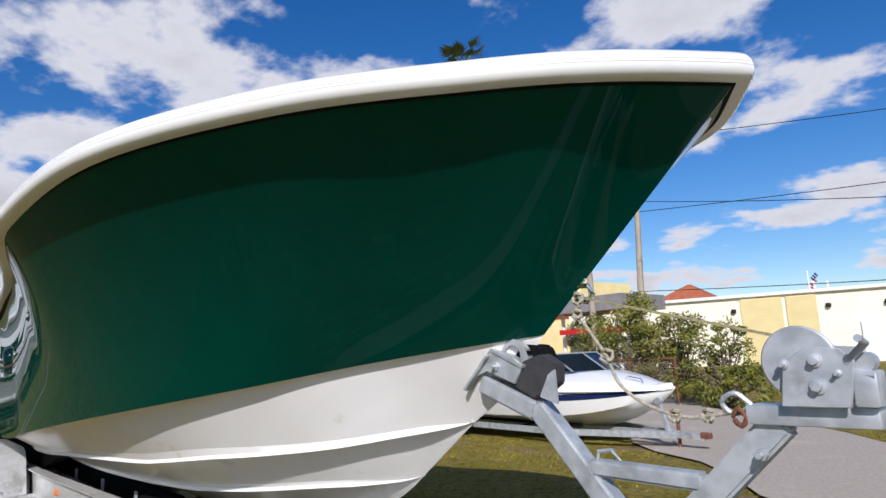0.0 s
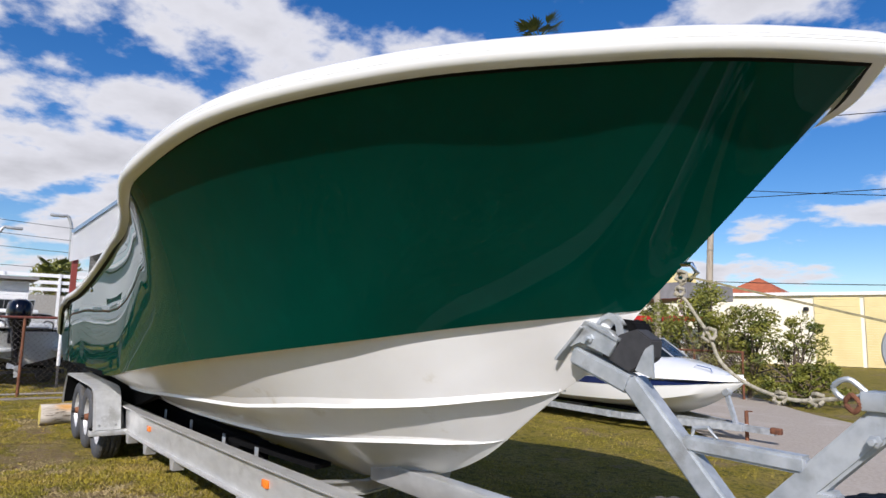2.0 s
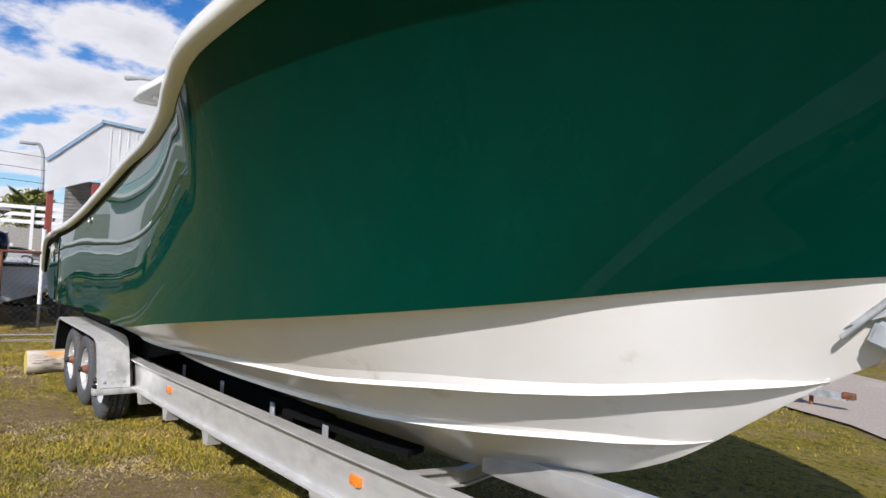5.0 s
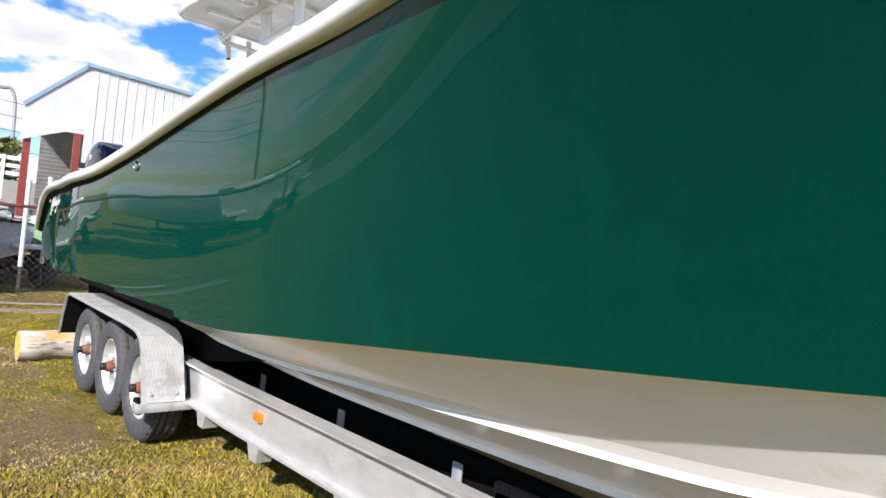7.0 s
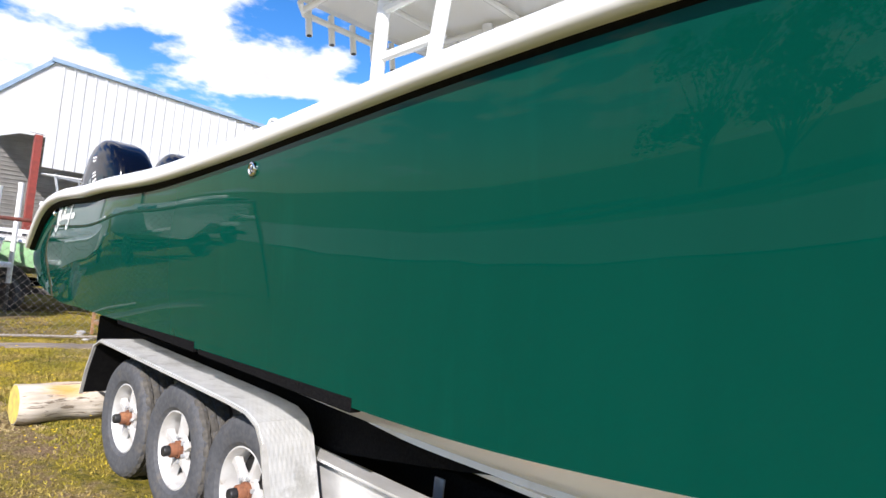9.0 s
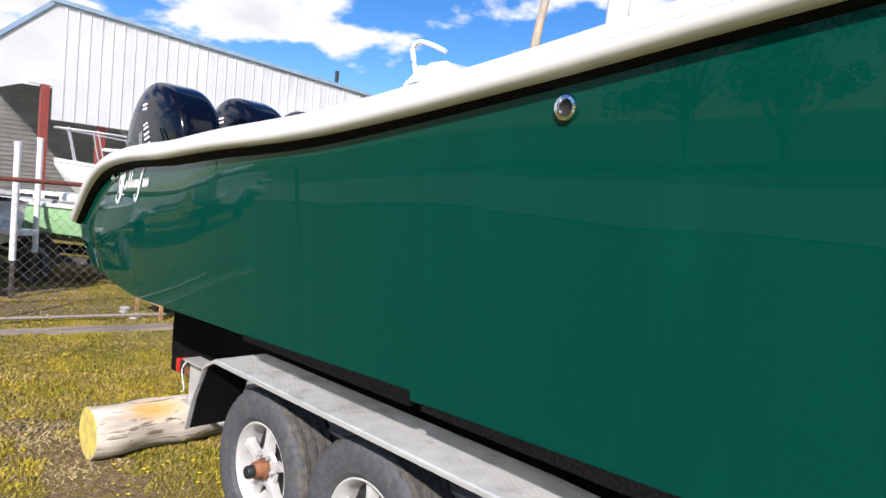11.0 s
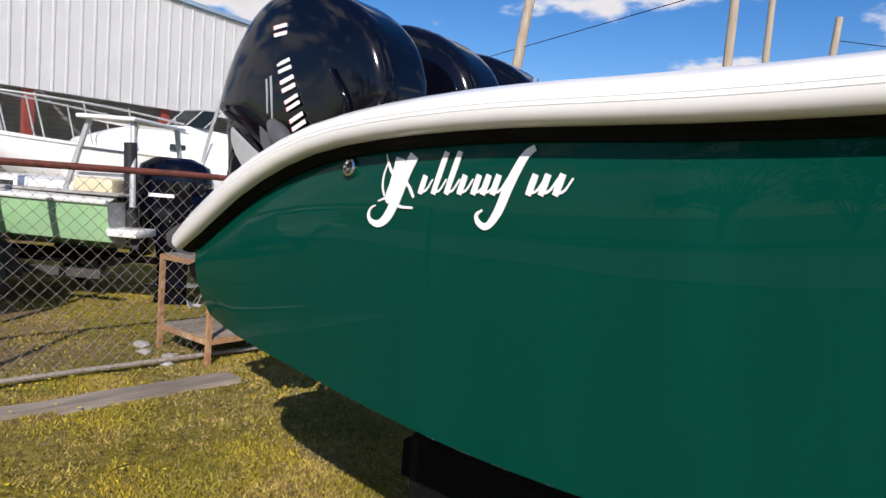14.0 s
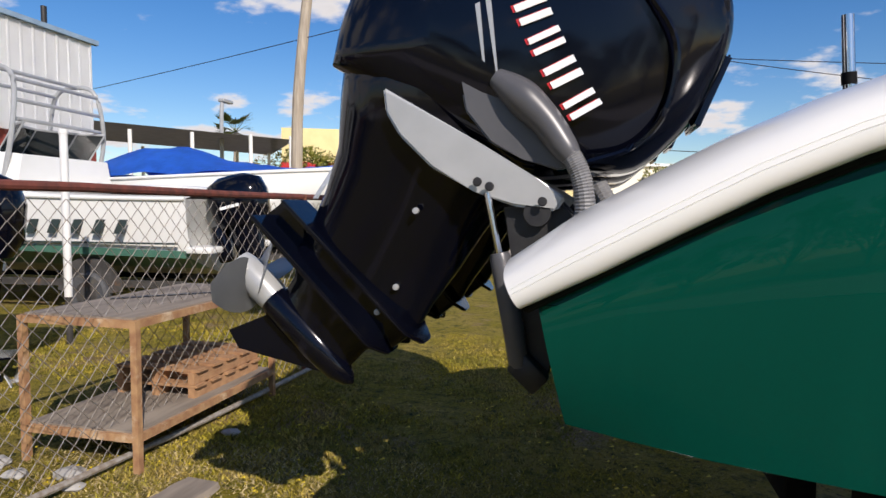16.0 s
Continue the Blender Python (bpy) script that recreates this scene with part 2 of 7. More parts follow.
BARK = log_material()
LOG_END = mat("yellow_log_end", (0.62, 0.50, 0.10), (0.42, 0.33, 0.10), 14, 0.9, bump=0.5)
PALLET = mat("pallet_wood", (0.42, 0.24, 0.12), (0.30, 0.16, 0.08), 12, 0.85, bump=0.3)
POLE_WOOD = mat("grey_pole_wood", (0.42, 0.36, 0.28), (0.30, 0.25, 0.19), 12, 0.9, bump=0.5, stretch=(1, 1, 0.1))
SHED_WHITE = mat("white_sheet_metal", (0.88, 0.89, 0.89), (0.84, 0.85, 0.86), 1.3, 0.45, spots=(0.78, 0.79, 0.79),
                 spot_scale=0.5, spot_at=0.66)
SHED_TRIM = mat("blue_grey_trim", (0.22, 0.32, 0.42), (0.18, 0.26, 0.35), 3, 0.5)
SHED_RED = mat("red_oxide_steel", (0.28, 0.05, 0.035), (0.2, 0.04, 0.03), 6, 0.6)
# pale sheet darkened in its colour for the shade inside the shed
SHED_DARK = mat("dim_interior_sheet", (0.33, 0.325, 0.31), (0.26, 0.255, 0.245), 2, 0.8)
CREAM = mat("cream_wall", (0.86, 0.80, 0.64), (0.82, 0.76, 0.60), 0.8, 0.7)
YELLOW_SIDING = mat("yellow_siding", (0.74, 0.62, 0.30), (0.68, 0.56, 0.26), 1.5, 0.6)
ROOF_RED = mat("red_roof_tiles", (0.42, 0.12, 0.05), (0.32, 0.09, 0.04), 2.5, 0.7, bump=0.4)
ROOF_GREY = mat("grey_roof", (0.25, 0.24, 0.24), (0.2, 0.19, 0.19), 2.5, 0.7)
ASPHALT = mat("worn_asphalt_road", (0.43, 0.37, 0.30), (0.35, 0.30, 0.24), 25, 0.9, bump=0.3, spots=(0.48, 0.43, 0.37),
              spot_scale=0.5)
LEAF = mat("leaves", (0.235, 0.225, 0.03), (0.085, 0.105, 0.014), 3, 0.5, vary=0.1)
LEAF_DRY = mat("yellowish_leaves", (0.22, 0.19, 0.05), (0.12, 0.12, 0.035), 3, 0.6)
PALM = mat("palm_fronds", (0.16, 0.18, 0.04), (0.07, 0.10, 0.025), 3, 0.5)
TWIG = mat("brown_twigs", (0.16, 0.12, 0.08), (0.1, 0.075, 0.05), 12, 0.9)
WIRE = mat("galvanised_wire", (0.40, 0.37, 0.33), (0.27, 0.22, 0.17), 30, 0.5, 0.3)
CABLE = mat("dark_cable", (0.015, 0.015, 0.016), (0.02, 0.02, 0.02), 5, 0.6)
CONCRETE = mat("grey_concrete", (0.40, 0.39, 0.36), (0.32, 0.31, 0.29), 12, 0.9, bump=0.3)
PLASTIC_W = mat("white_plastic_pipe", (0.76, 0.76, 0.74), (0.7, 0.7, 0.68), 6, 0.35)
GLASS = mat("tinted_glass", (0.02, 0.03, 0.035), (0.02, 0.03, 0.03), 3, 0.04, coat=0.3)
CAR_WHITE = mat("white_car_paint", (0.75, 0.75, 0.75), (0.7, 0.7, 0.7), 3, 0.25, coat=0.5)


def plate_material():
    """Aluminium tread plate: raised diagonal lozenges."""
    m = mat("tread_plate", (0.66, 0.67, 0.66), (0.56, 0.57, 0.56), 14, 0.4, 0.45, spots=(0.42, 0.42, 0.40), spot_scale=5)
    n, l = m.node_tree.nodes, m.node_tree.links
    co = n.new("ShaderNodeTexCoord")
    ck = n.new("ShaderNodeTexVoronoi")
    ck.inputs["Scale"].default_value = 32
    ck.inputs["Randomness"].default_value = 0.0
    mp = n.new("ShaderNodeMapping")
    mp.inputs["Rotation"].default_value = (0, 0, 0.785)
    mp.inputs["Scale"].default_value = (1, 1.8, 1)
    l.new(co.outputs["Object"], mp.inputs[0])
    l.new(mp.outputs[0], ck.inputs["Vector"])
    bp = n.new("ShaderNodeBump")
    bp.inputs["Strength"].default_value = 0.45
    bp.inputs["Distance"].default_value = 0.005
    bp.invert = True
    l.new(ck.outputs["Distance"], bp.inputs["Height"])
    l.new(bp.outputs[0], n["Principled BSDF"].inputs["Normal"])
    return m


PLATE = plate_material()


def ground_material():
    m = bpy.data.materials.new("lawn_and_dirt")
    m.use_nodes = True
    n, l = m.node_tree.nodes, m.node_tree.links
    b = n["Principled BSDF"]
    b.inputs["Roughness"].default_value = 0.95
    b.inputs["Specular IOR Level"].default_value = 0.15
    co = n.new("ShaderNodeTexCoord")

    def noise_at(scale, detail=6.0, rough=0.6):
        t = n.new("ShaderNodeTexNoise")
        t.inputs["Scale"].default_value, t.inputs["Detail"].default_value = scale, detail
        t.inputs["Roughness"].default_value = rough
        l.new(co.outputs["Object"], t.inputs["Vector"])
        return t.outputs[0]

    def ramp(src, lo, hi):
        r = n.new("ShaderNodeMapRange")
        r.inputs["From Min"].default_value, r.inputs["From Max"].default_value = lo, hi
        l.new(src, r.inputs["Value"])
        return r.outputs[0]

    def blend(fac, a, bb):
        x = n.new("ShaderNodeMix")
        x.data_type = "RGBA"
        l.new(fac, x.inputs["Factor"])
        for key, v in (("A", a), ("B", bb)):
            if isinstance(v, tuple):
                x.inputs[key].default_value = (*v, 1)
            else:
                l.new(v, x.inputs[key])
        return x.outputs["Result"]

    grass = blend(ramp(noise_at(55), 0.35, 0.65), (0.31, 0.245, 0.025), (0.14, 0.125, 0.014))
    grass = blend(ramp(noise_at(1.7), 0.42, 0.62), grass, (0.29, 0.225, 0.055))
    soil = blend(ramp(noise_at(60, 6.0, 0.7), 0.38, 0.62), (0.34, 0.245, 0.145), (0.12, 0.08, 0.045))
    soil = blend(ramp(noise_at(5.0, 5.0, 0.6), 0.45, 0.65), soil, (0.20, 0.125, 0.08))
    grass = blend(ramp(noise_at(8.0, 5.0, 0.7), 0.50, 0.66), grass, (0.065, 0.07, 0.015))
    grass = blend(ramp(noise_at(17.0, 4.0, 0.7), 0.56, 0.68), grass, (0.36, 0.28, 0.09))
    grass = blend(ramp(noise_at(27.0, 5.0, 0.75), 0.55, 0.64), grass, (0.035, 0.035, 0.012))
    soil = blend(ramp(noise_at(24.0, 5.0, 0.75), 0.54, 0.64), soil, (0.40, 0.32, 0.17))
    both = blend(ramp(noise_at(0.75, 8.0, 0.70), 0.545, 0.62), grass, soil)
    wob = noise_at(2.6, 6.0, 0.7)
    for cx, cy, sx, r in ((-10.5, 1.45, 0.6, 0.42), (-4.7, 1.6, 0.4, 0.50), (-7.3, 1.35, 0.35, 0.36), (-9.7, 1.5, 0.4, 0.34), (-13.9, 2.6, 1.0, 0.25), (-16.9, 2.6, 0.5, 1.1)):
        mp = n.new("ShaderNodeMapping")
        mp.inputs["Location"].default_value = (-cx * sx, -cy, 0)
        mp.inputs["Scale"].default_value = (sx, 1, 0)
        l.new(co.outputs["Object"], mp.inputs[0])
        ln = n.new("ShaderNodeVectorMath")
        ln.operation = "LENGTH"
        l.new(mp.outputs[0], ln.inputs[0])
        ad = n.new("ShaderNodeMath")
        ad.operation = "MULTIPLY_ADD"
        ad.inputs[1].default_value = 1.3
        l.new(wob, ad.inputs[0])
        l.new(ln.outputs["Value"], ad.inputs[2])
        patch = ramp(ad.outputs[0], r + 0.86, r + 0.52)
        thin = n.new("ShaderNodeMath")
        thin.operation = "MULTIPLY"
        l.new(patch, thin.inputs[0])
        l.new(ramp(noise_at(14.0, 5.0, 0.7), 0.36, 0.56), thin.inputs[1])
        both = blend(thin.outputs[0], both, soil)
    l.new(both, b.inputs["Base Color"])
    bp = n.new("ShaderNodeBump")
    bp.inputs["Strength"].default_value, bp.inputs["Distance"].default_value = 1.0, 0.035
    l.new(noise_at(46, 5.0, 0.7), bp.inputs["Height"])
    l.new(bp.outputs[0], b.inputs["Normal"])
    return m


GROUND = ground_material()
GRASS = mat("grass_blades", (0.41, 0.315, 0.022), (0.19, 0.175, 0.012), 1.3, 0.7, spots=(0.40, 0.29, 0.07), spot_scale=2.0,
            spot_at=0.56)
gn = GRASS.node_tree
isle = gn.nodes.new("ShaderNodeNewGeometry")
tone = gn.nodes.new("ShaderNodeHueSaturation")
span_ = gn.nodes.new("ShaderNodeMapRange")
span_.inputs["To Min"].default_value, span_.inputs["To Max"].default_value = 0.35, 1.4
gn.links.new(isle.outputs["Random Per Island"], span_.inputs["Value"])
gn.links.new(span_.outputs[0], tone.inputs["Value"])
old = gn.nodes["Principled BSDF"].inputs["Base Color"].links[0].from_socket
gn.links.new(old, tone.inputs["Color"])
gn.links.new(tone.outputs[0], gn.nodes["Principled BSDF"].inputs["Base Color"])
STRAW = mat("dry_straw", (0.52, 0.41, 0.20), (0.27, 0.21, 0.08), 2.2, 0.8)
sn = STRAW.node_tree
isle2 = sn.nodes.new("ShaderNodeNewGeometry")
tone2 = sn.nodes.new("ShaderNodeHueSaturation")
span2 = sn.nodes.new("ShaderNodeMapRange")
span2.inputs["To Min"].default_value, span2.inputs["To Max"].default_value = 0.3, 1.35
sn.links.new(isle2.outputs["Random Per Island"], span2.inputs["Value"])
sn.links.new(span2.outputs[0], tone2.inputs["Value"])
sn.links.new(sn.nodes["Principled BSDF"].inputs["Base Color"].links[0].from_socket, tone2.inputs["Color"])
sn.links.new(tone2.outputs[0], sn.nodes["Principled BSDF"].inputs["Base Color"])
FLOWER = mat("yellow_flowers", (0.75, 0.55, 0.02), (0.7, 0.5, 0.02), 4, 0.7)


# ---------------------------------------------------------------- mesh helpers
ORIGIN = {}


def thing(name, at, label, category, group="", kind="", turn=None):
    """An Empty at the base of a thing. With turn (degrees about z) the parts are built in local metres."""
    ob = new(name)
    ob.empty_display_size = 0.2
    if turn is None:
        ob.location = at
        ORIGIN[ob] = Vector(at)
    else:
        ob.matrix_world = pose(at[0], at[1], at[2], 0, 0, turn)
        ORIGIN[ob] = Vector((0, 0, 0))
    return tagged(ob, label, category, group, kind)


def part(name, bm, material, parent, label="", smooth=35):
    """Links a bmesh as one mesh object under a thing or a part."""
    top = parent
    while top.parent and top not in ORIGIN:
        top = top.parent
    o = ORIGIN.get(top, Vector((0, 0, 0)))
    if o.length:
        bmesh.ops.translate(bm, verts=bm.verts, vec=-o)
    bmesh.ops.recalc_face_normals(bm, faces=bm.faces)
    me = bpy.data.meshes.new(name)
    bm.to_mesh(me)
    bm.free()
    me.materials.append(material)
    if smooth:
        for p in me.polygons:
            p.use_smooth = True
        me.set_sharp_from_angle(angle=radians(smooth))
    ob = new(name, me)
    ob.parent = parent
    if label:
        tagged(ob, label)
    return ob


def share(ob, parent, m):
    """Another object on the mesh of ob, under parent, moved by m."""
    c = new(ob.name.split(".")[0], ob.data)
    c.parent = parent
    c.matrix_basis = m
    if "label" in ob:
        c["label"] = ob["label"]
    return c


def solid(name, bm, material, label, category, group="", kind="", smooth=35):
    """A top-level thing that is one mesh, in world metres."""
    bmesh.ops.recalc_face_normals(bm, faces=bm.faces)
    me = bpy.data.meshes.new(name)
    bm.to_mesh(me)
    bm.free()
    me.materials.append(material)
    if smooth:
        for p in me.polygons:
            p.use_smooth = True
        me.set_sharp_from_angle(angle=radians(smooth))
    return tagged(new(name, me), label, category, group, kind)


def box(bm, c, s, m=None, bevel=0.0):
    r = bmesh.ops.create_cube(bm, size=1.0)
    vs = r["verts"]
    for v in vs:
        v.co = Vector((v.co.x * s[0], v.co.y * s[1], v.co.z * s[2]))
    if bevel:
        es = list({e for v in vs for e in v.link_edges})
        g = bmesh.ops.bevel(bm, geom=es, offset=bevel, segments=2, affect="EDGES", profile=0.5)
        vs = list({v for f in g["faces"] for v in f.verts} | {v for v in vs if v.is_valid})
    t = Matrix.Translation(c) @ (m or Matrix())
    for v in vs:
        v.co = t @ v.co
    return vs


def ring_frame(d, hint=(0, 0, 1)):
    d = Vector(d).normalized()
    h = Vector(hint)
    if abs(d.dot(h)) > 0.95:
        h = Vector((0, 1, 0))
    a = d.cross(h).normalized()
    return a, a.cross(d).normalized()


def sweep(bm, path, profile, closed_profile=True, caps=True, hint=(0, 0, 1), scales=None):
    """Carries a profile of (across, up) pairs along a path."""
    path = [Vector(p) for p in path]
    rings = []
    for i, p in enumerate(path):
        d = path[min(i + 1, len(path) - 1)] - path[max(i - 1, 0)]
        a, u = ring_frame(d, hint)
        k = scales[i] if scales else 1.0
        rings.append([bm.verts.new(p + a * q[0] * k + u * q[1] * k) for q in profile])
    n = len(profile)
    for r0, r1 in zip(rings, rings[1:]):
        for j in range(n if closed_profile else n - 1):
            bm.faces.new((r0[j], r0[(j + 1) % n], r1[(j + 1) % n], r1[j]))
    if caps and closed_profile:
        bm.faces.new(rings[0][::-1])
        bm.faces.new(rings[-1])
    return rings


def circle(r, n=10, ry=None):
    return [(r * math.cos(2 * math.pi * i / n), (ry or r) * math.sin(2 * math.pi * i / n)) for i in range(n)]


def tube(bm, path, r, n=10, scales=None):
    return sweep(bm, path, circle(r, n), scales=scales)


def bar(bm, p0, p1, w, h, hint=(0, 0, 1)):
    return sweep(bm, [p0, p1], [(-w / 2, -h / 2), (w / 2, -h / 2), (w / 2, h / 2), (-w / 2, h / 2)], hint=hint)


def lathe(bm, profile, axis_at=(0, 0, 0), axis="y", n=32):
    """Turns a profile of (radius, along) pairs about an axis."""
    rings = []
    o = Vector(axis_at)
    for r, a in profile:
        ring = []
        for i in range(n):
            c, s = math.cos(2 * math.pi * i / n), math.sin(2 * math.pi * i / n)
            v = {"x": Vector((a, r * c, r * s)), "y": Vector((r * c, a, r * s)), "z": Vector((r * c, r * s, a))}[axis]
            ring.append(bm.verts.new(o + v))
        rings.append(ring)
    for r0, r1 in zip(rings, rings[1:]):
        for j in range(n):
            bm.faces.new((r0[j], r0[(j + 1) % n], r1[(j + 1) % n], r1[j]))
    for ring in (rings[0], rings[-1]):
        if profile[rings.index(ring)][0] > 1e-4:
            bm.faces.new(ring)
    bmesh.ops.remove_doubles(bm, verts=bm.verts, dist=1e-5)
    return rings


def loft(bm, rings, caps=True, closed=True):
    vr = [[bm.verts.new(p) for p in r] for r in rings]
    n = len(vr[0])
    for r0, r1 in zip(vr, vr[1:]):
        for j in range(n if closed else n - 1):
            bm.faces.new((r0[j], r0[(j + 1) % n], r1[(j + 1) % n], r1[j]))
    if caps:
        bm.faces.new(vr[0][::-1])
        bm.faces.new(vr[-1])
    return vr


def grid_faces(bm, rows):
    vr = [[bm.verts.new(p) for p in r] for r in rows]
    for r0, r1 in zip(vr, vr[1:]):
        for j in range(len(r0) - 1):
            bm.faces.new((r0[j], r0[j + 1], r1[j + 1], r1[j]))
    return vr


def catmull(pts, n=12):
    pts = [Vector(p) for p in pts]
    q = [2 * pts[0] - pts[1], *pts, 2 * pts[-1] - pts[-2]]
    out = []
    for i in range(len(pts) - 1):
        p0, p1, p2, p3 = q[i:i + 4]
        for k in range(n):
            t = k / n
            out.append(0.5 * (2 * p1 + (p2 - p0) * t + (2 * p0 - 5 * p1 + 4 * p2 - p3) * t * t + (3 * p1 - p0 - 3 * p2 + p3) * t ** 3))
    out.append(pts[-1])
    return out


def slab(bm, outline, p, u, v, thick):
    """A flat shape of (a, b) pairs in the plane p, u, v, given a thickness along u x v."""
    u, v, p = Vector(u), Vector(v), Vector(p)
    w = u.cross(v).normalized() * thick
    lo = [bm.verts.new(p + u * a + v * b) for a, b in outline]
    hi = [bm.verts.new(x.co + w) for x in lo]
    n = len(lo)
    bm.faces.new(lo[::-1])
    bm.faces.new(hi)
    for i in range(n):
        bm.faces.new((lo[i], lo[(i + 1) % n], hi[(i + 1) % n], hi[i]))


# ---------------------------------------------------------------- ground and road
ROAD_A, ROAD_B = Vector((-1.25, 7.7)), Vector((-5.46, 11.6))


bm = bmesh.new()
span = [-900, -300, -120, -60, -40] + [-30 + 1.5 * i for i in range(41)] + [45, 90, 200, 600]
grid_faces(bm, [[Vector((x, y, 0.012 * math.sin(x * 1.3) * math.sin(y * 1.1) if abs(x) < 31 and abs(y) < 31 else 0.0))
                 for y in span] for x in span])
solid("ground", bm, GROUND, "patchy dry lawn with bare sandy dirt", "ground", kind="structure")

bm = bmesh.new()
rows = []
rd = (ROAD_B - ROAD_A).normalized()
rn = Vector((rd.y, -rd.x))
for i in range(60):
    p = ROAD_A + rd * (-14 + i * 1.0)
    w0 = -0.2 + 0.16 * math.sin(i * 1.7) + 0.1 * math.sin(i * 0.6)
    rows.append([Vector((*(p + rn * a), 0.03)) for a in (w0, 0.7, 1.5, 2.3, 2.95 + 0.12 * math.sin(i * 1.1))])
grid_faces(bm, rows)
solid("road", bm, ASPHALT, "worn pale asphalt lane with ragged grassy edges", "road", kind="structure")

# gravel drive along the other side of the lawn
bm = bmesh.new()
grid_faces(bm, [[Vector((-45 + 1.5 * i, y + 0.25 * math.sin(i * 1.3 + y) + 0.15 * math.sin(i * 2.9), 0.03)) for y in (-14.5, -12.0, -9.5, -7.2)] for i in range(54)])
solid("gravel_drive", bm, ASPHALT, "pale worn gravel drive beside the lawn", "road", kind="structure")

# ---------------------------------------------------------------- the green boat
YC = 3.05
GUNWALE = catmull([(0.51, 3.05, 2.56), (0.25, 2.596, 2.536), (-0.09, 2.265, 2.537), (-0.72, 1.755, 2.522), (-1.5, 1.32, 2.45), (-2.37, 1.178, 2.335),
                   (-2.85, 1.232, 2.27), (-3.3, 1.33, 2.23), (-4.05, 1.45, 2.208), (-4.8, 1.532, 2.195), (-5.58, 1.603, 2.142), (-6.42, 1.652, 2.046),
                   (-7.08, 1.677, 1.962), (-7.95, 1.698, 1.869), (-8.8, 1.714, 1.827), (-9.47, 1.775, 1.798),
                   (-10.13, 1.825, 1.786), (-10.66, 1.87, 1.731), (-11.05, 1.91, 1.608), (-11.40, 1.955, 1.427), (-11.60, 1.98, 1.312)])
CHINE = catmull([(-0.5, 3.05, 1.655), (-1.21, 2.6, 1.564), (-1.78, 2.133, 1.459), (-2.5, 1.82, 1.36), (-3.5, 1.682, 1.252),
                 (-4.53, 1.64, 1.14), (-5.465, 1.683, 1.038), (-6.5, 1.731, 1.003), (-7.5, 1.767, 1.002), (-8.49, 1.783, 0.999),
                 (-9.49, 1.818, 0.975), (-10.22, 1.866, 0.957), (-11.15, 1.952, 1.02), (-11.53, 2.03, 1.055)])
KEEL = catmull([(-0.5, YC, 1.655), (-0.78, YC, 1.37), (-1.01, YC, 1.22), (-1.34, YC, 0.98), (-1.58, YC, 0.81), (-1.84, YC, 0.683),
                (-2.13, YC, 0.586), (-2.47, YC, 0.507), (-2.84, YC, 0.451), (-3.27, YC, 0.417), (-5, YC, 0.42), (-8, YC + 0.17, 0.50),
                (-11.4, YC + 0.32, 0.66)])


def on(curve, x):
    xs = [-p.x for p in curve]
    return Vector((x, np.interp(-x, xs, [p.y for p in curve]), np.interp(-x, xs, [p.z for p in curve])))


def lerp_at(pairs, x):
    return float(np.interp(-x, [-a for a, _ in pairs], [b for _, b in pairs]))


def soft_at(pairs, x, w):
    """lerp_at with its corners rounded over a width w."""
    return sum(lerp_at(pairs, x + w * k / 4) for k in range(-4, 5)) / 9


def centre_y(x):
    """The boat sits a little askew on its trailer: its centreline drifts aft."""
    return YC + 0.043 * max(0.0, -4.0 - x)


def mirror(p):
    c = centre_y(p.x)
    return Vector((p.x, c + 0.76 * (c - p.y), p.z))


NS = 110
US = [(i / NS) ** 1.35 for i in range(NS + 1)]


def hull_side(u, k):
    g, w = on(GUNWALE, 0.51 - 12.09 * u), on(CHINE, -0.5 - 11.02 * u)
    p = w.lerp(g, k)
    hollow = soft_at([(0.06, -0.06), (0, 0), (-0.04, 0.05), (-0.15, 0.11), (-0.26, 0.06), (-0.38, 0.01), (-0.6, 0.0), (-1.1, -0.03)], -u, 0.05)
    inset = soft_at([(0.5, 0.0), (-2.0, -0.01), (-3.5, -0.025), (-6.5, -0.02), (-8.0, -0.012), (-9.9, 0.012), (-10.6, 0.014), (-11.6, 0.01)], p.x, 0.8) * k
    return p + Vector((0, inset + hollow * 4 * k * (1 - k) * (0.75 + 0.5 * k), 0))


def hull_bottom(x, f):
    p = on(CHINE, x).lerp(on(KEEL, x), f)
    belly = soft_at([(0.2, -0.025), (-0.5, 0.0), (-1.2, 0.025), (-2.5, 0.06), (-3.5, 0.05), (-5, 0.025), (-12, 0.0)], x, 0.5) * 4 * f * (1 - f)
    return p + Vector((0, -belly * 0.6, -belly))


boat = thing("powerboat", (-5.5, YC, 0.42), "dark green centre-console powerboat with white bottom on a trailer", "boat")
bm = bmesh.new()
for flip in (False, True):
    rows = [[hull_side(u, k / 14) for k in range(15)] for u in US]
    grid_faces(bm, [[mirror(p) for p in r] for r in rows] if flip else rows)
bmesh.ops.remove_doubles(bm, verts=bm.verts, dist=0.002)
hull = part("hull_side", bm, GELCOAT, boat, "glossy dark green hull side", 60)
# lifting strakes under the bow, both sides
STRAKES = [[(-1.0, 0.99), (-1.22, 0.73), (-1.47, 0.55), (-1.75, 0.44), (-2.1, 0.365), (-2.5, 0.32), (-3.3, 0.30), (-4.3, 0.26), (-6.3, 0.22)],
           [(-1.44, 0.99), (-1.67, 0.81), (-1.98, 0.67), (-2.43, 0.59), (-3.0, 0.55), (-4.2, 0.54), (-6.6, 0.5), (-9.5, 0.5)]]

STRAKES = [[(p.x, p.y) for p in catmull([(a, b, 0) for a, b in run], 8)] for run in STRAKES]


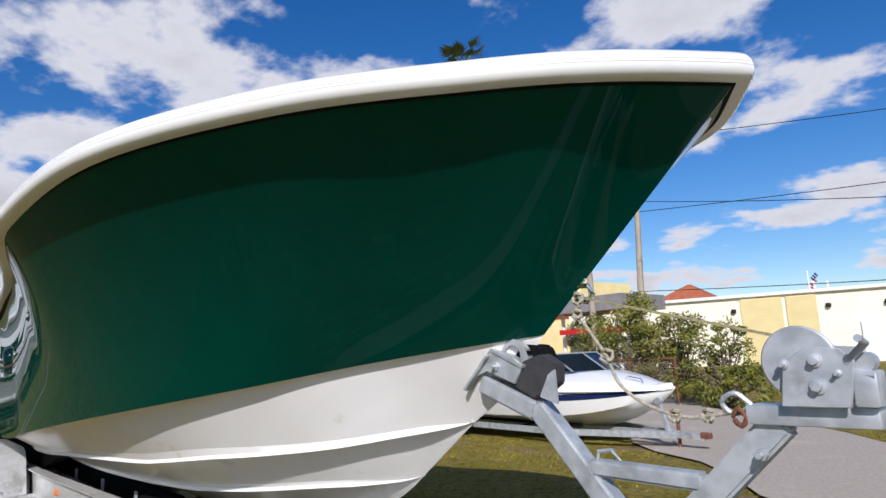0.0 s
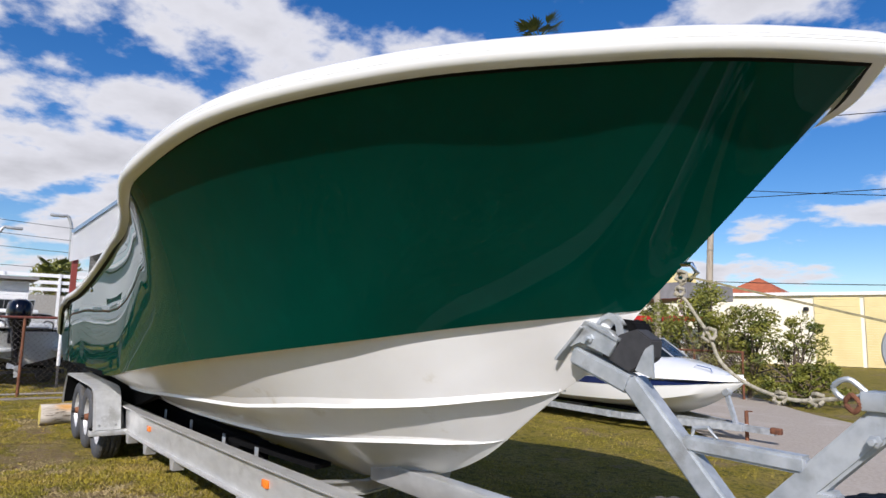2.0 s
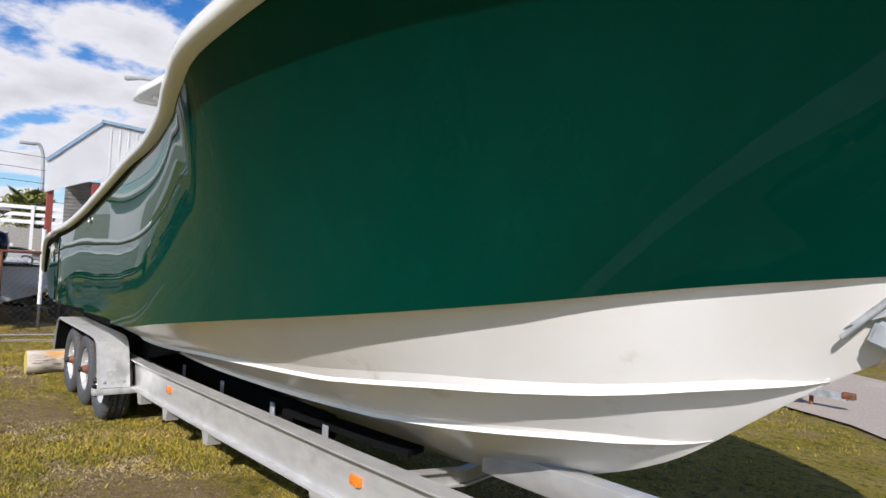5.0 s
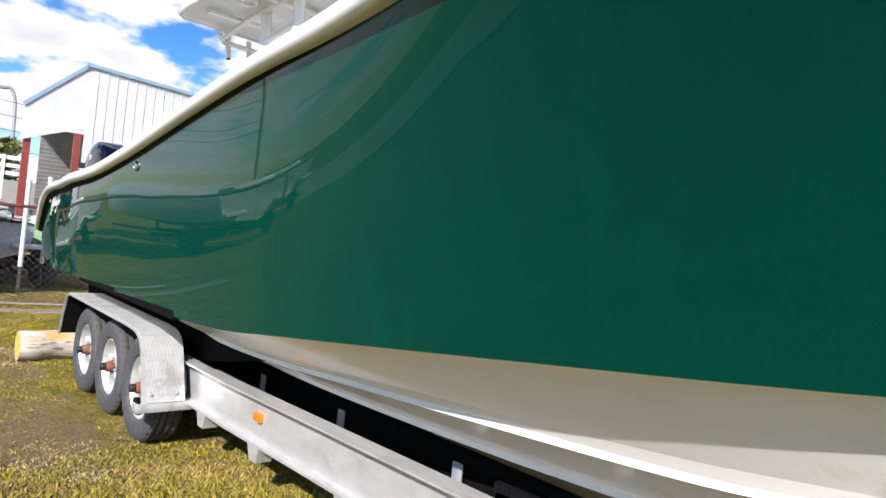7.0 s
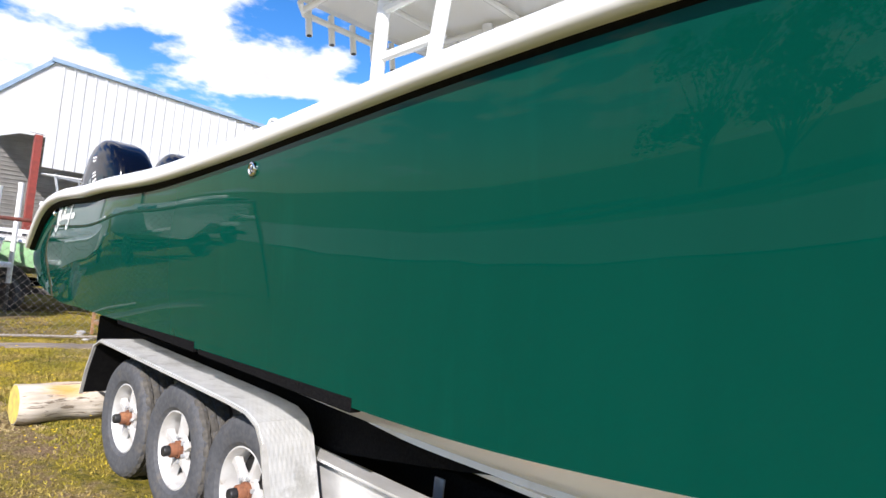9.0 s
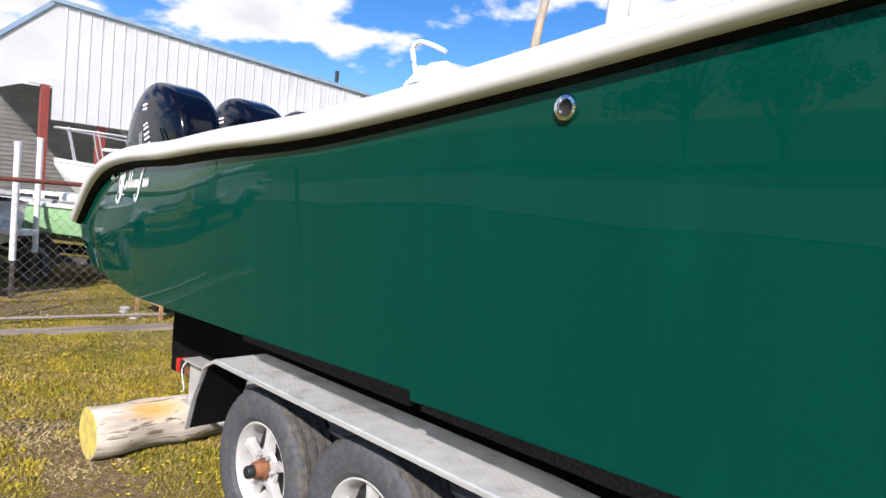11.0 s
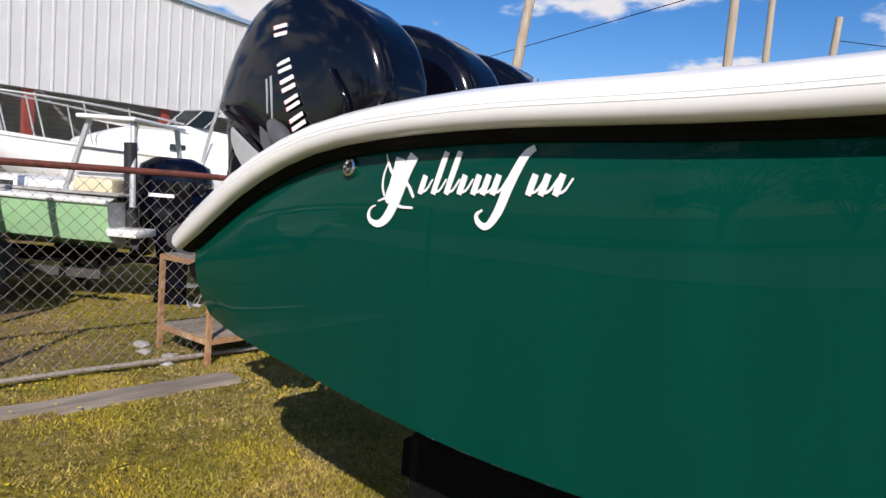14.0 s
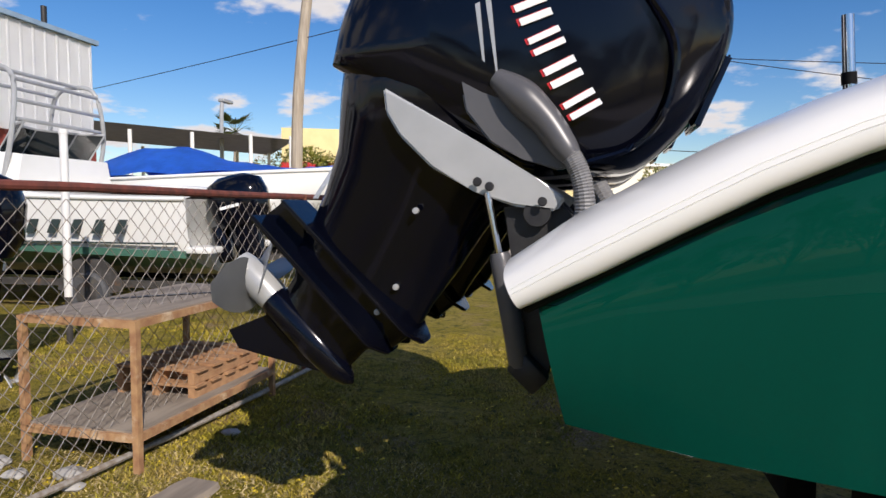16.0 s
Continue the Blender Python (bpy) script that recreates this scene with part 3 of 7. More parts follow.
def bottom_row(x):
    """Half a section: chine flat, then panels that step in under each strake."""
    wc = max(0.0, soft_at([(-0.5, 0.0), (-1.0, 0.03), (-2.0, 0.09), (-3.0, 0.085), (-12, 0.085)], x, 0.3))
    stops = [(hull_bottom(x, 0.0), wc, 0.010)]
    for run in STRAKES:
        f = lerp_at(run, x)
        ws = 0.05 * min(1.0, max(0.0, (run[0][0] - x) / 0.4))
        stops.append((hull_bottom(x, f), ws, 0.004))
    stops.append((hull_bottom(x, 1.0), 0.0, 0.0))
    row = []
    for (p, w, up), (q, _, _) in zip(stops, stops[1:]):
        s = p + Vector((0, w, up))
        row += [p] + [s.lerp(q, t / 5) for t in range(5)]
    return row + [stops[-1][0]]


bm = bmesh.new()
bx = [-0.5 - 10.9 * u for u in US]
for flip in (False, True):
    rows = [bottom_row(x) for x in bx]
    grid_faces(bm, [[mirror(p) for p in r] for r in rows] if flip else rows)
bmesh.ops.remove_doubles(bm, verts=bm.verts, dist=0.0008)
part("hull_bottom", bm, WHITE_BOTTOM, boat, "white vee bottom", 30)

for run in STRAKES:
    for flip in (False, True):
        bm = bmesh.new()
        rings = []
        for i in range(61):
            x = run[0][0] + (run[-1][0] - run[0][0]) * (i / 60) ** 1.3
            f = lerp_at(run, x)
            k = min(1.0, i / 5) * min(1.0, (60 - i) / 3 + 0.15)
            a, b = hull_bottom(x, f), hull_bottom(x, max(0.0, f - 0.055))
            low = a + Vector((0, -0.035 * k, -0.004 * k))
            pts = [a + Vector((0, 0.03, 0.012)), a + Vector((0, 0.03, -0.002)), low, low + Vector((0, 0.006, 0.022 * k)), b + Vector((0, 0.012, 0.012))]
            rings.append([mirror(p) for p in pts] if flip else pts)
        loft(bm, rings)
        part("strake", bm, WHITE_BOTTOM, boat, smooth=30)

# gunwale: dark rubber-and-shade strip, white rub rail and cap, swept right round the bow
ring_path = [on(GUNWALE, 0.51 - 12.11 * u) for u in reversed(US)]
ring_path = ring_path + [mirror(p) for p in reversed(ring_path[:-1])]


def rail_rings(profile, narrow=1.0):
    rings = []
    n = len(ring_path)
    for i, p in enumerate(ring_path):
        a, b = ring_path[max(0, i - 2)], ring_path[min(n - 1, i + 2)]
        d = (b - a).normalized()
        out = d.cross(Vector((0, 0, 1))).normalized()
        up = out.cross(d).normalized()
        room = max(0.02, abs(p.y - centre_y(p.x)) * 0.8)
        top = 0.135 + 0.06 * min(1.0, room / 0.38)
        slim = lerp_at([(0.5, 0.85), (-3.0, 0.76), (-8.0, 0.72), (-10.6, 0.69), (-11.6, 0.74)], p.x)
        deep = lerp_at([(0.5, 0.1), (-3.2, 0.12), (-5.0, 0.5), (-8.5, 0.6), (-10.6, 0.5), (-11.6, 0.2)], p.x)
        e = min(1.0, max(0.0, (p.x + 11.605) / 0.10))
        e = 0.72 + 0.28 * math.sqrt(1 - (1 - e) ** 2)
        profile_here = [(0.03 + (o - 0.03) * (e if o > -0.1 else 1.0), 0.075 + (z - 0.075) * e) for o, z in profile] if e < 1 else profile
        rings.append([p + out * max(o, -room) * (0.9 * lerp_at([(0.5, narrow), (-3.0, narrow), (-5.0, 1.0)], p.x) if o > 0 else 1.0) + up * (min(z, top) * slim if z > 0 else z * deep) for o, z in profile_here])
    return rings


# black rubber, its depth also painting the dark band of rail shade
bm = bmesh.new()
loft(bm, rail_rings([(-0.18, -0.05), (0.008, -0.05), (0.015, -0.034), (0.017, -0.030), (0.024, -0.026), (0.034, -0.016), (0.042, -0.004), (0.042, 0.012), (-0.18, 0.010)], 0.3))
part("rubber_strip", bm, BLACK_RUB, boat, "black rubber strip under the rub rail, deepened for the rail's shade")
bm = bmesh.new()
loft(bm, rail_rings([(-0.02, 0.006), (0.058, 0.0), (0.070, 0.004), (0.082, 0.013), (0.090, 0.027), (0.094, 0.042), (0.094, 0.056), (0.090, 0.058), (0.093, 0.060),
                     (0.091, 0.073), (0.088, 0.075), (0.090, 0.077), (0.083, 0.095), (0.069, 0.117), (0.045, 0.136), (0.0, 0.158), (-0.07, 0.18),
                     (-0.16, 0.192), (-0.38, 0.195), (-0.41, 0.17), (-0.41, 0.0)]))
part("rub_rail", bm, WHITE_GEL, boat, "thick white rub rail and gunwale cap", 28)
# raised foredeck, then the sunken cockpit with its liner
bm = bmesh.new()
rows = []
for x in [0.3 - 0.1 * i for i in range(34)] + [-3.10] + [-3.2 - 0.35 * i for i in range(22)] + [-10.60, -10.68, -11.1, -11.5]:
    p = on(GUNWALE, x)
    cy = centre_y(x)
    h = max(0.01, cy - p.y - 0.30)
    floor = p.z - 0.05 if x >= -3.1 else (1.16 if x > -10.62 else 1.30)
    edge = p.z - 0.02 if floor < p.z - 0.06 else floor
    if x < -3.1:
        floor = max(floor, on(CHINE, x).z + 0.05)
    f = min(h - 0.01, cy - on(CHINE, max(-11.5, x)).y - 0.12) if x < -3.1 else h - 0.01
    rows.append([Vector((x, cy + k, z)) for k, z in ((-h, edge), (-f, floor), (0, floor + 0.02), (f, floor), (h, edge))])
grid_faces(bm, rows)
part("deck", bm, WHITE_GEL, boat, "white foredeck and cockpit liner", 20)

# transom
bm = bmesh.new()
g, c = on(GUNWALE, -11.58), on(CHINE, -11.52)
mid = centre_y(-11.5)
pts = [Vector((-11.40, mid, 0.66)), Vector((-11.515, c.y, c.z)), Vector((-11.575, g.y, g.z)), Vector((-11.57, g.y + 0.25, 1.36)),
       Vector((-11.56, mid, 1.36))]
pts = pts + [mirror(p) for p in pts[3:0:-1]]
vs = [bm.verts.new(p) for p in pts]
bm.faces.new(vs)
r = bmesh.ops.extrude_face_region(bm, geom=list(bm.faces))
bmesh.ops.translate(bm, verts=[v for v in r["geom"] if isinstance(v, bmesh.types.BMVert)], vec=(0.05, 0, 0))
part("transom", bm, GELCOAT, boat)

# hull steps: black blocks paint the shade of the notches along the aft chine
for x0, x1 in ((-7.40, -6.06), (-8.6, -7.46)):
    for flip in (False, True):
        bm = bmesh.new()
        a, b = on(CHINE, x0), on(CHINE, x1)
        o = Vector((0, -0.004, 0))
        pts = [a + o + Vector((0, 0, -0.02)), b + o + Vector((0, 0, -0.02)), b + o + Vector((0, 0, 0.034)), a + o + Vector((0, 0, 0.004))]
        ring = [[mirror(p) if flip else p for p in pts], [mirror(p + Vector((0, 0.05, 0))) if flip else p + Vector((0, 0.05, 0)) for p in pts]]
        loft(bm, ring)
        part("hull_step", bm, CARPET, boat, "black block painting the shade of a hull step", 0)


def hull_at(x, z):
    """A point of the starboard side and its outward direction."""
    best = None
    for i in range(0, 221):
        u = i / 220
        for j in range(0, 41):
            p = hull_side(u, j / 40)
            d = (p.x - x) ** 2 + (p.z - z) ** 2
            if best is None or d < best[0]:
                best = (d, u, j / 40)
    _, u, k = best
    p = hull_side(u, k)
    du = hull_side(min(1, u + 0.01), k) - hull_side(max(0, u - 0.01), k)
    dk = hull_side(u, min(1, k + 0.03)) - hull_side(u, max(0, k - 0.03))
    n = du.cross(dk).normalized()
    if n.y > 0:
        n = -n
    return p, n


def side_fitting(name, x, z, r, label):
    p, n = hull_at(x, z)
    m = Matrix.Translation(p) @ n.to_track_quat("Z", "Y").to_matrix().to_4x4()
    bm = bmesh.new()
    lathe(bm, [(r, -0.005), (r, 0.006), (r * 0.92, 0.014), (r * 0.7, 0.016), (r * 0.58, 0.010), (r * 0.55, -0.004)], axis="z", n=28)
    bmesh.ops.transform(bm, matrix=m, verts=bm.verts)
    ob = part(name, bm, CHROME, boat, label)
    bm = bmesh.new()
    lathe(bm, [(r * 0.56, 0.002), (r * 0.3, 0.003), (0.0, 0.004)], axis="z", n=20)
    bmesh.ops.transform(bm, matrix=m, verts=bm.verts)
    part("bore", bm, SILVER if r > 0.04 else DARK, ob)


side_fitting("vent_fitting", -6.88, 1.908, 0.034, "round polished through-hull fitting")
side_fitting("drain_fitting", -10.58, 1.68, 0.030, "small polished drain fitting")

def hull_point(x, z, lift=0.0):
    """The starboard side at a given length and height, lifted outwards."""
    lo, hi = 0.0, 1.0
    for _ in range(24):
        k = (lo + hi) / 2
        u = (0.51 * k - 0.5 * (1 - k) - x) / (12.09 * k + 11.02 * (1 - k))
        p = hull_side(min(1.0, max(0.0, u)), k)
        lo, hi = (k, hi) if p.z < z else (lo, k)
    return Vector((x, p.y - lift, z))


def decal(name, strokes, parent, place, material=None, thin=0.0025):
    """Brush strokes laid on a surface: each stroke is a run of (a, b, width)."""
    for st in strokes:
        bm = bmesh.new()
        pts = catmull([Vector(s) for s in st], 6)
        lo, hi = [], []
        for i, q in enumerate(pts):
            d = pts[min(i + 1, len(pts) - 1)] - pts[max(0, i - 1)]
            d = Vector((d.x, d.y, 0)).normalized()
            side = Vector((-d.y, d.x, 0)) * q.z * 0.5
            for lst, s in ((lo, -1), (hi, 1)):
                w = Vector((q.x, q.y, 0)) + side * s
                lst.append(place(w.x, w.y))
        out = Vector((0, -thin, 0))
        rings = [[l, h, h + out, l + out] for l, h in zip(lo, hi)]
        loft(bm, rings)
        part(name, bm, material or DECAL, parent, smooth=0)


# a hooked swash, a leaf-shaped outline, then plain slanted bars of a script's size, in thousandths of its length
SWASH = [[(50, 68, 4), (20, 55, 12), (8, 28, 17), (28, 3, 22), (78, -4, 34), (128, 30, 50), (172, 108, 58), (206, 190, 60), (246, 258, 56)],
         [(172, 250, 62), (160, 200, 58), (140, 140, 50), (122, 96, 44), (138, 84, 16)],
         [(612, 62, 8), (588, 44, 16), (600, 18, 22), (640, 8, 28), (682, 56, 40), (722, 150, 44), (772, 238, 36), (812, 268, 24)]]
LEAF_LINES = [[(84, 268, 6), (112, 216, 14), (140, 188, 14), (190, 172, 14), (232, 142, 14), (264, 100, 12)],
              [(60, 84, 6), (110, 96, 12), (150, 76, 12), (200, 64, 12), (262, 62, 10)],
              [(100, 238, 5), (82, 188, 10), (80, 140, 10), (96, 104, 8)]]
for bar_x, bar_hi in ((296, 182), (366, 266), (432, 266), (496, 182), (562, 182), (606, 182), (650, 182), (802, 182), (852, 182), (908, 182)):
    SWASH.append([(bar_x, 114, 26), (bar_x + (bar_hi - 114) * 0.17, (114 + bar_hi) / 2, 30), (bar_x + (bar_hi - 114) * 0.34, bar_hi, 27)])
    SWASH.append([(bar_x + 6, 122, 14), (bar_x + 34, 130, 10), (bar_x + 62, 168, 8)])
SWASH += LEAF_LINES
side_decal = new("side_decal")
side_decal.parent = boat
tagged(side_decal, "white script-like boat decal")
decal("stroke", [[(x * 0.00073, z * 0.00073, w * 0.00066) for x, z, w in st] for st in SWASH], side_decal,
      lambda a, b: hull_point(-10.50 + a * 0.94, 1.53 + 0.045 * a + b, 0.002))

# hard top on pipe legs
TT = Vector((-7.35, 3.25, 3.47))
bm = bmesh.new()
outline = [(1.15, 0.0), (1.1, -0.7), (0.7, -0.92), (-0.6, -1.0), (-0.95, -0.97), (-1.06, -0.88), (-1.12, -0.5), (-1.14, 0.0)]
outline = outline + [(a, -b) for a, b in reversed(outline[1:-1])]
rings = []
for z, k in ((0.03, 0.0), (0.02, 0.6), (0.0, 0.965), (-0.025, 0.985), (-0.025, 1.0), (-0.005, 1.01), (0.05, 1.0), (0.09, 0.93), (0.10, 0.7)):
    rings.append([TT + Vector((a * k, b * k, z + 0.05 * (1 - (b / 1.2) ** 2))) for a, b in outline])
loft(bm, rings)
hardtop = part("hard_top", bm, WHITE_GEL, boat, "white hard top over the console", 40)
bm = bmesh.new()
tube(bm, [TT + Vector((-1.02, -0.56, -0.04)), TT + Vector((-1.08, -0.48, -0.09)), TT + Vector((-1.08, 0.48, -0.09)), TT + Vector((-1.02, 0.56, -0.04))], 0.024, 10)
part("aft_pipe", bm, WHITE_GEL, boat)
for sx in (-0.55, 0.2):
    bm = bmesh.new()
    tube(bm, [TT + Vector((sx, -0.86, -0.02)), TT + Vector((sx, 0, 0.0)), TT + Vector((sx, 0.86, -0.02))], 0.024, 8)
    part("cross_pipe", bm, WHITE_GEL, boat)
for sy in (-0.5, 0.5):
    bm = bmesh.new()
    tube(bm, [TT + Vector((-1.05, sy, -0.07)), TT + Vector((-0.35, sy * 1.1, -0.03)), TT + Vector((0.5, sy * 1.15, -0.02))], 0.024, 8)
    part("fore_aft_pipe", bm, WHITE_GEL, boat)
    for x0, x1 in ((-0.02, -0.06), (0.45, 0.5)):
        bm = bmesh.new()
        tube(bm, [TT + Vector((x0 - 0.05, sy * 1.12, -2.3)), TT + Vector((x0, sy * 1.1, -0.9)), TT + Vector((x1, sy * 1.06, -0.22)), TT + Vector((x1 - 0.04, sy * 1.05, 0.0))], 0.046, 12)
        part("top_leg", bm, WHITE_GEL, boat)
    for z in (-0.30, -0.62):
        bm = bmesh.new()
        tube(bm, [TT + Vector((-0.05, sy * 1.08, z)), TT + Vector((0.45, sy * 1.08, z + 0.05))], 0.03, 8)
        part("cross_pipe", bm, WHITE_GEL, boat)
for k in range(5):
    bm = bmesh.new()
    y = -0.43 + 0.215 * k
    a = TT + Vector((-1.05, y, -0.245))
    tube(bm, [a, a + Vector((-0.035, 0, 0.14)), a + Vector((-0.06, 0, 0.24))], 0.026, 12)
    rod = part("rod_holder", bm, WHITE_GEL, boat)
    bm = bmesh.new()
    lathe(bm, [(0.0, 0.0), (0.019, 0.0), (0.02, 0.02)], tuple(a - Vector((0, 0, 0.006))), "z", 12)
    part("end_cap", bm, DARK, rod)
bm = bmesh.new()
lathe(bm, [(0.09, 0.08), (0.09, 0.03), (0.075, 0.0), (0.06, 0.005), (0.055, 0.03)], tuple(TT + Vector((-0.05, -0.72, -0.03))), "z", 20)
lamp = part("spreader_light", bm, WHITE_GEL, boat)
bm = bmesh.new()
lathe(bm, [(0.094, 0.042), (0.094, 0.05)], tuple(TT + Vector((-0.05, -0.72, -0.03))), "z", 20)
part("light_ring", bm, DARK, lamp)
bm = bmesh.new()
tube(bm, [TT + Vector((-0.1, -0.9, 0.08)), TT + Vector((-0.5, -1.0, 0.16)), TT + Vector((-0.93, -1.06, 0.24))], 0.026, 10, [1, 0.8, 1.2])
part("outrigger_base", bm, SILVER, boat)
bm = bmesh.new()
box(bm, (-6.5, YC + 0.15, 1.8), (1.3, 0.95, 1.3), bevel=0.12)
part("console", bm, WHITE_GEL, boat)

# covered seat and grab rail in the cockpit
bm = bmesh.new()
prof = [(-8.82, 1.17), (-8.80, 2.14), (-8.755, 2.24), (-8.74, 2.275), (-8.70, 2.33), (-8.68, 2.36), (-8.64, 2.43), (-8.58, 2.455), (-8.50, 2.47), (-8.40, 2.478), (-8.28, 2.43), (-8.12, 2.345), (-7.92, 2.22), (-7.8, 2.1), (-7.75, 1.17)]
rings = []
for j in range(13):
    t = j / 12
    sag = 0.03 * (2 * t - 1) ** 2 + 0.012 * math.sin(9 * t)
    rings.append([Vector((x + 0.012 * math.sin(7 * t + 3 * i), 2.72 + 0.86 * t, z - (sag if z > 2 else 0) * (1 + 0.3 * math.sin(i * 2.1)))) for i, (x, z) in enumerate(prof)])
loft(bm, rings)
bmesh.ops.bevel(bm, geom=[e for e in bm.edges if abs(e.verts[0].co.y - e.verts[1].co.y) < 0.001], offset=0.02, segments=2, affect="EDGES")
part("covered_seat", bm, WHITE_GEL, boat, "white covered seat with rounded top")
bm = bmesh.new()
tube(bm, catmull([(-8.545, 2.70, 2.30), (-8.60, 2.70, 2.46), (-8.615, 2.70, 2.53), (-8.57, 2.70, 2.558), (-8.48, 2.70, 2.535), (-8.38, 2.72, 2.49)], 6), 0.014, 10)
part("grab_rail", bm, WHITE_GEL, boat)
bm = bmesh.new()
cp = on(GUNWALE, -7.50) + Vector((0, 0.045, 0.105))
tube(bm, [cp + Vector((-0.055, 0, 0.022)), cp + Vector((-0.025, 0, 0.026)), cp + Vector((0.025, 0, 0.026)), cp + Vector((0.055, 0, 0.022))], 0.007, 8)
for k in (-0.022, 0.022):
    tube(bm, [cp + Vector((k, 0, -0.03)), cp + Vector((k, 0, 0.026))], 0.007, 8)
part("cleat", bm, CHROME, boat)
bm = bmesh.new()
tube(bm, [(-10.62, 3.05, 1.55), (-10.66, 3.05, 2.18)], 0.020, 12)
ant = part("rod_tube", bm, CHROME, boat)
bm = bmesh.new()
tube(bm, [(-10.645, 3.05, 1.95), (-10.648, 3.05, 1.99)], 0.024, 12)
part("grip", bm, BLACK_RUB, ant)

# bow eye
bm = bmesh.new()
tube(bm, [(-0.30, YC, 1.80), (-0.24, YC, 1.79), (-0.205, YC, 1.82), (-0.23, YC, 1.86), (-0.28, YC, 1.865)], 0.012, 8)
part("bow_eye", bm, CHROME, boat)


# ---------------------------------------------------------------- outboard engines
def ellipse_ring(cx, z, lx0, lx1, wy, n=28, power=2.6):
    """A rounded ring: forward reach lx0, aft reach lx1, half width wy."""
    pts = []
    for i in range(n):
        a = 2 * math.pi * i / n
        c, s = math.cos(a), math.sin(a)
        rx = lx0 if c > 0 else lx1
        pts.append(Vector((cx + rx * math.copysign(abs(c) ** (2 / power), c), wy * math.copysign(abs(s) ** (2 / power), s), z)))
    return pts


def outboard(at, tilt, label):
    """A big outboard in its own upright frame: x forward, z up, pivot at the origin."""
    root = new("outboard_engine")
    root.matrix_world = Matrix.Translation(at) @ Matrix.Rotation(radians(tilt), 4, "Y")
    ORIGIN[root] = Vector((0, 0, 0))
    tagged(root, label, "outboard engine", "engines on the green boat")
    # cowl: side outline swelled into a rounded shell
    outline = catmull([(-0.90, -0.13, 0), (-0.985, 0.02, 0), (-1.045, 0.25, 0), (-1.03, 0.50, 0), (-0.88, 0.74, 0), (-0.60, 0.89, 0), (-0.33, 0.925, 0),
                       (-0.13, 0.865, 0), (0.0, 0.765, 0), (0.075, 0.61, 0), (0.105, 0.475, 0), (0.085, 0.30, 0), (-0.02, 0.19, 0)], 4)
    outline = outline + catmull([(-0.02, 0.19, 0), (-0.15, 0.06, 0), (-0.32, 0.02, 0), (-0.66, -0.07, 0), (-0.90, -0.13, 0)], 4)[1:-1]
    mid = Vector((-0.45, 0.40, 0))
    outline = [Vector((mid.x + (q.x - mid.x) * 0.935, mid.y + (q.y - mid.y) * 0.97, 0)) for q in outline]
    rings = []
    for s in [-1.0 + 2.0 * i / 22 for i in range(23)]:
        k = (1 - min(0.985, abs(s)) ** 6.0) ** (1 / 3.4)
        k = max(k, 0.45)
        ring = []
        for q in outline:
            d = (q - mid) * k
            ring.append(Vector((mid.x + d.x, 0.238 * s * (1 - 0.12 * max(0.0, (q.x + 0.35) / 0.5)), mid.y + d.y)))
        rings.append(ring)
    bm = bmesh.new()
    loft(bm, rings)
    cowl = part("cowl", bm, COWL, root, "glossy black engine cowl", 60)
    # recessed intake panel on the front of the cowl
    bm = bmesh.new()
    slab(bm, [(-0.12, -0.11), (0.12, -0.11), (0.105, 0.11), (-0.105, 0.11)], (0.036, 0, 0.605), (0, 1, 0), (-0.36, 0, 0.93), 0.018)
    bmesh.ops.bevel(bm, geom=list(bm.edges), offset=0.006, segments=2, affect="EDGES")
    part("intake_panel", bm, COWL, cowl)
    bm = bmesh.new()
    sweep(bm, catmull([(-0.30, -0.238, 0.66), (-0.12, -0.228, 0.61), (-0.01, -0.212, 0.47), (0.0, -0.205, 0.34), (-0.06, -0.216, 0.22)], 6), circle(0.009, 6))
    part("cowl_seam", bm, COWL, cowl)
    for s in (-1, 1):
        bm = bmesh.new()
        slab(bm, [(-0.66, -0.035), (-0.60, -0.085), (-0.52, -0.105), (-0.38, -0.105), (-0.237, -0.065), (-0.123, -0.015), (-0.024, 0.06), (-0.03, 0.11), (-0.145, 0.088), (-0.32, 0.05)],
             (0, s * 0.225, 0), (1, 0, 0), (0, 0, 1), s * 0.024)
        bmesh.ops.bevel(bm, geom=list(bm.edges), offset=0.008, segments=2, affect="EDGES")
        skirt = part("skirt_panel", bm, SILVER, root, "silver-grey side skirt")
        for bx_, bz_ in ((-0.245, -0.035), (-0.21, -0.02), (-0.07, 0.055)):
            bm = bmesh.new()
            lathe(bm, [(0.014, 0.0), (0.012, s * 0.004), (0.0, s * 0.005)], (bx_, s * 0.250, bz_), "y", 12)
            part("bolt", bm, DARK, skirt)
        bm = bmesh.new()
        slab(bm, [(-0.505, 0.145), (-0.345, 0.275), (-0.25, 0.27), (-0.16, 0.245), (-0.10, 0.225), (-0.08, 0.19), (-0.10, 0.15), (-0.20, 0.10), (-0.30, 0.07), (-0.42, 0.085)], (0, s * 0.228, 0), (1, 0, 0), (0, 0, 1), s * 0.020)
        bmesh.ops.bevel(bm, geom=list(bm.edges), offset=0.006, segments=2, affect="EDGES")
        part("side_panel", bm, COWL_GREY, root)
        # plain slanted bars for the maker's name, white over red
        for k in range(7):
            f = k / 6
            c = Vector((-0.70, 0, 0.55)) * (1 - f) ** 2 + Vector((-0.50, 0, 0.40)) * 2 * f * (1 - f) + Vector((-0.185, 0, 0.325)) * f * f
            d = (Vector((0.40, 0, -0.30)) * (1 - f) + Vector((0.63, 0, -0.15)) * f).normalized()
            u = Vector((-d.z, 0, d.x))
            h, w = 0.046, 0.033 + 0.005 * (k % 2)
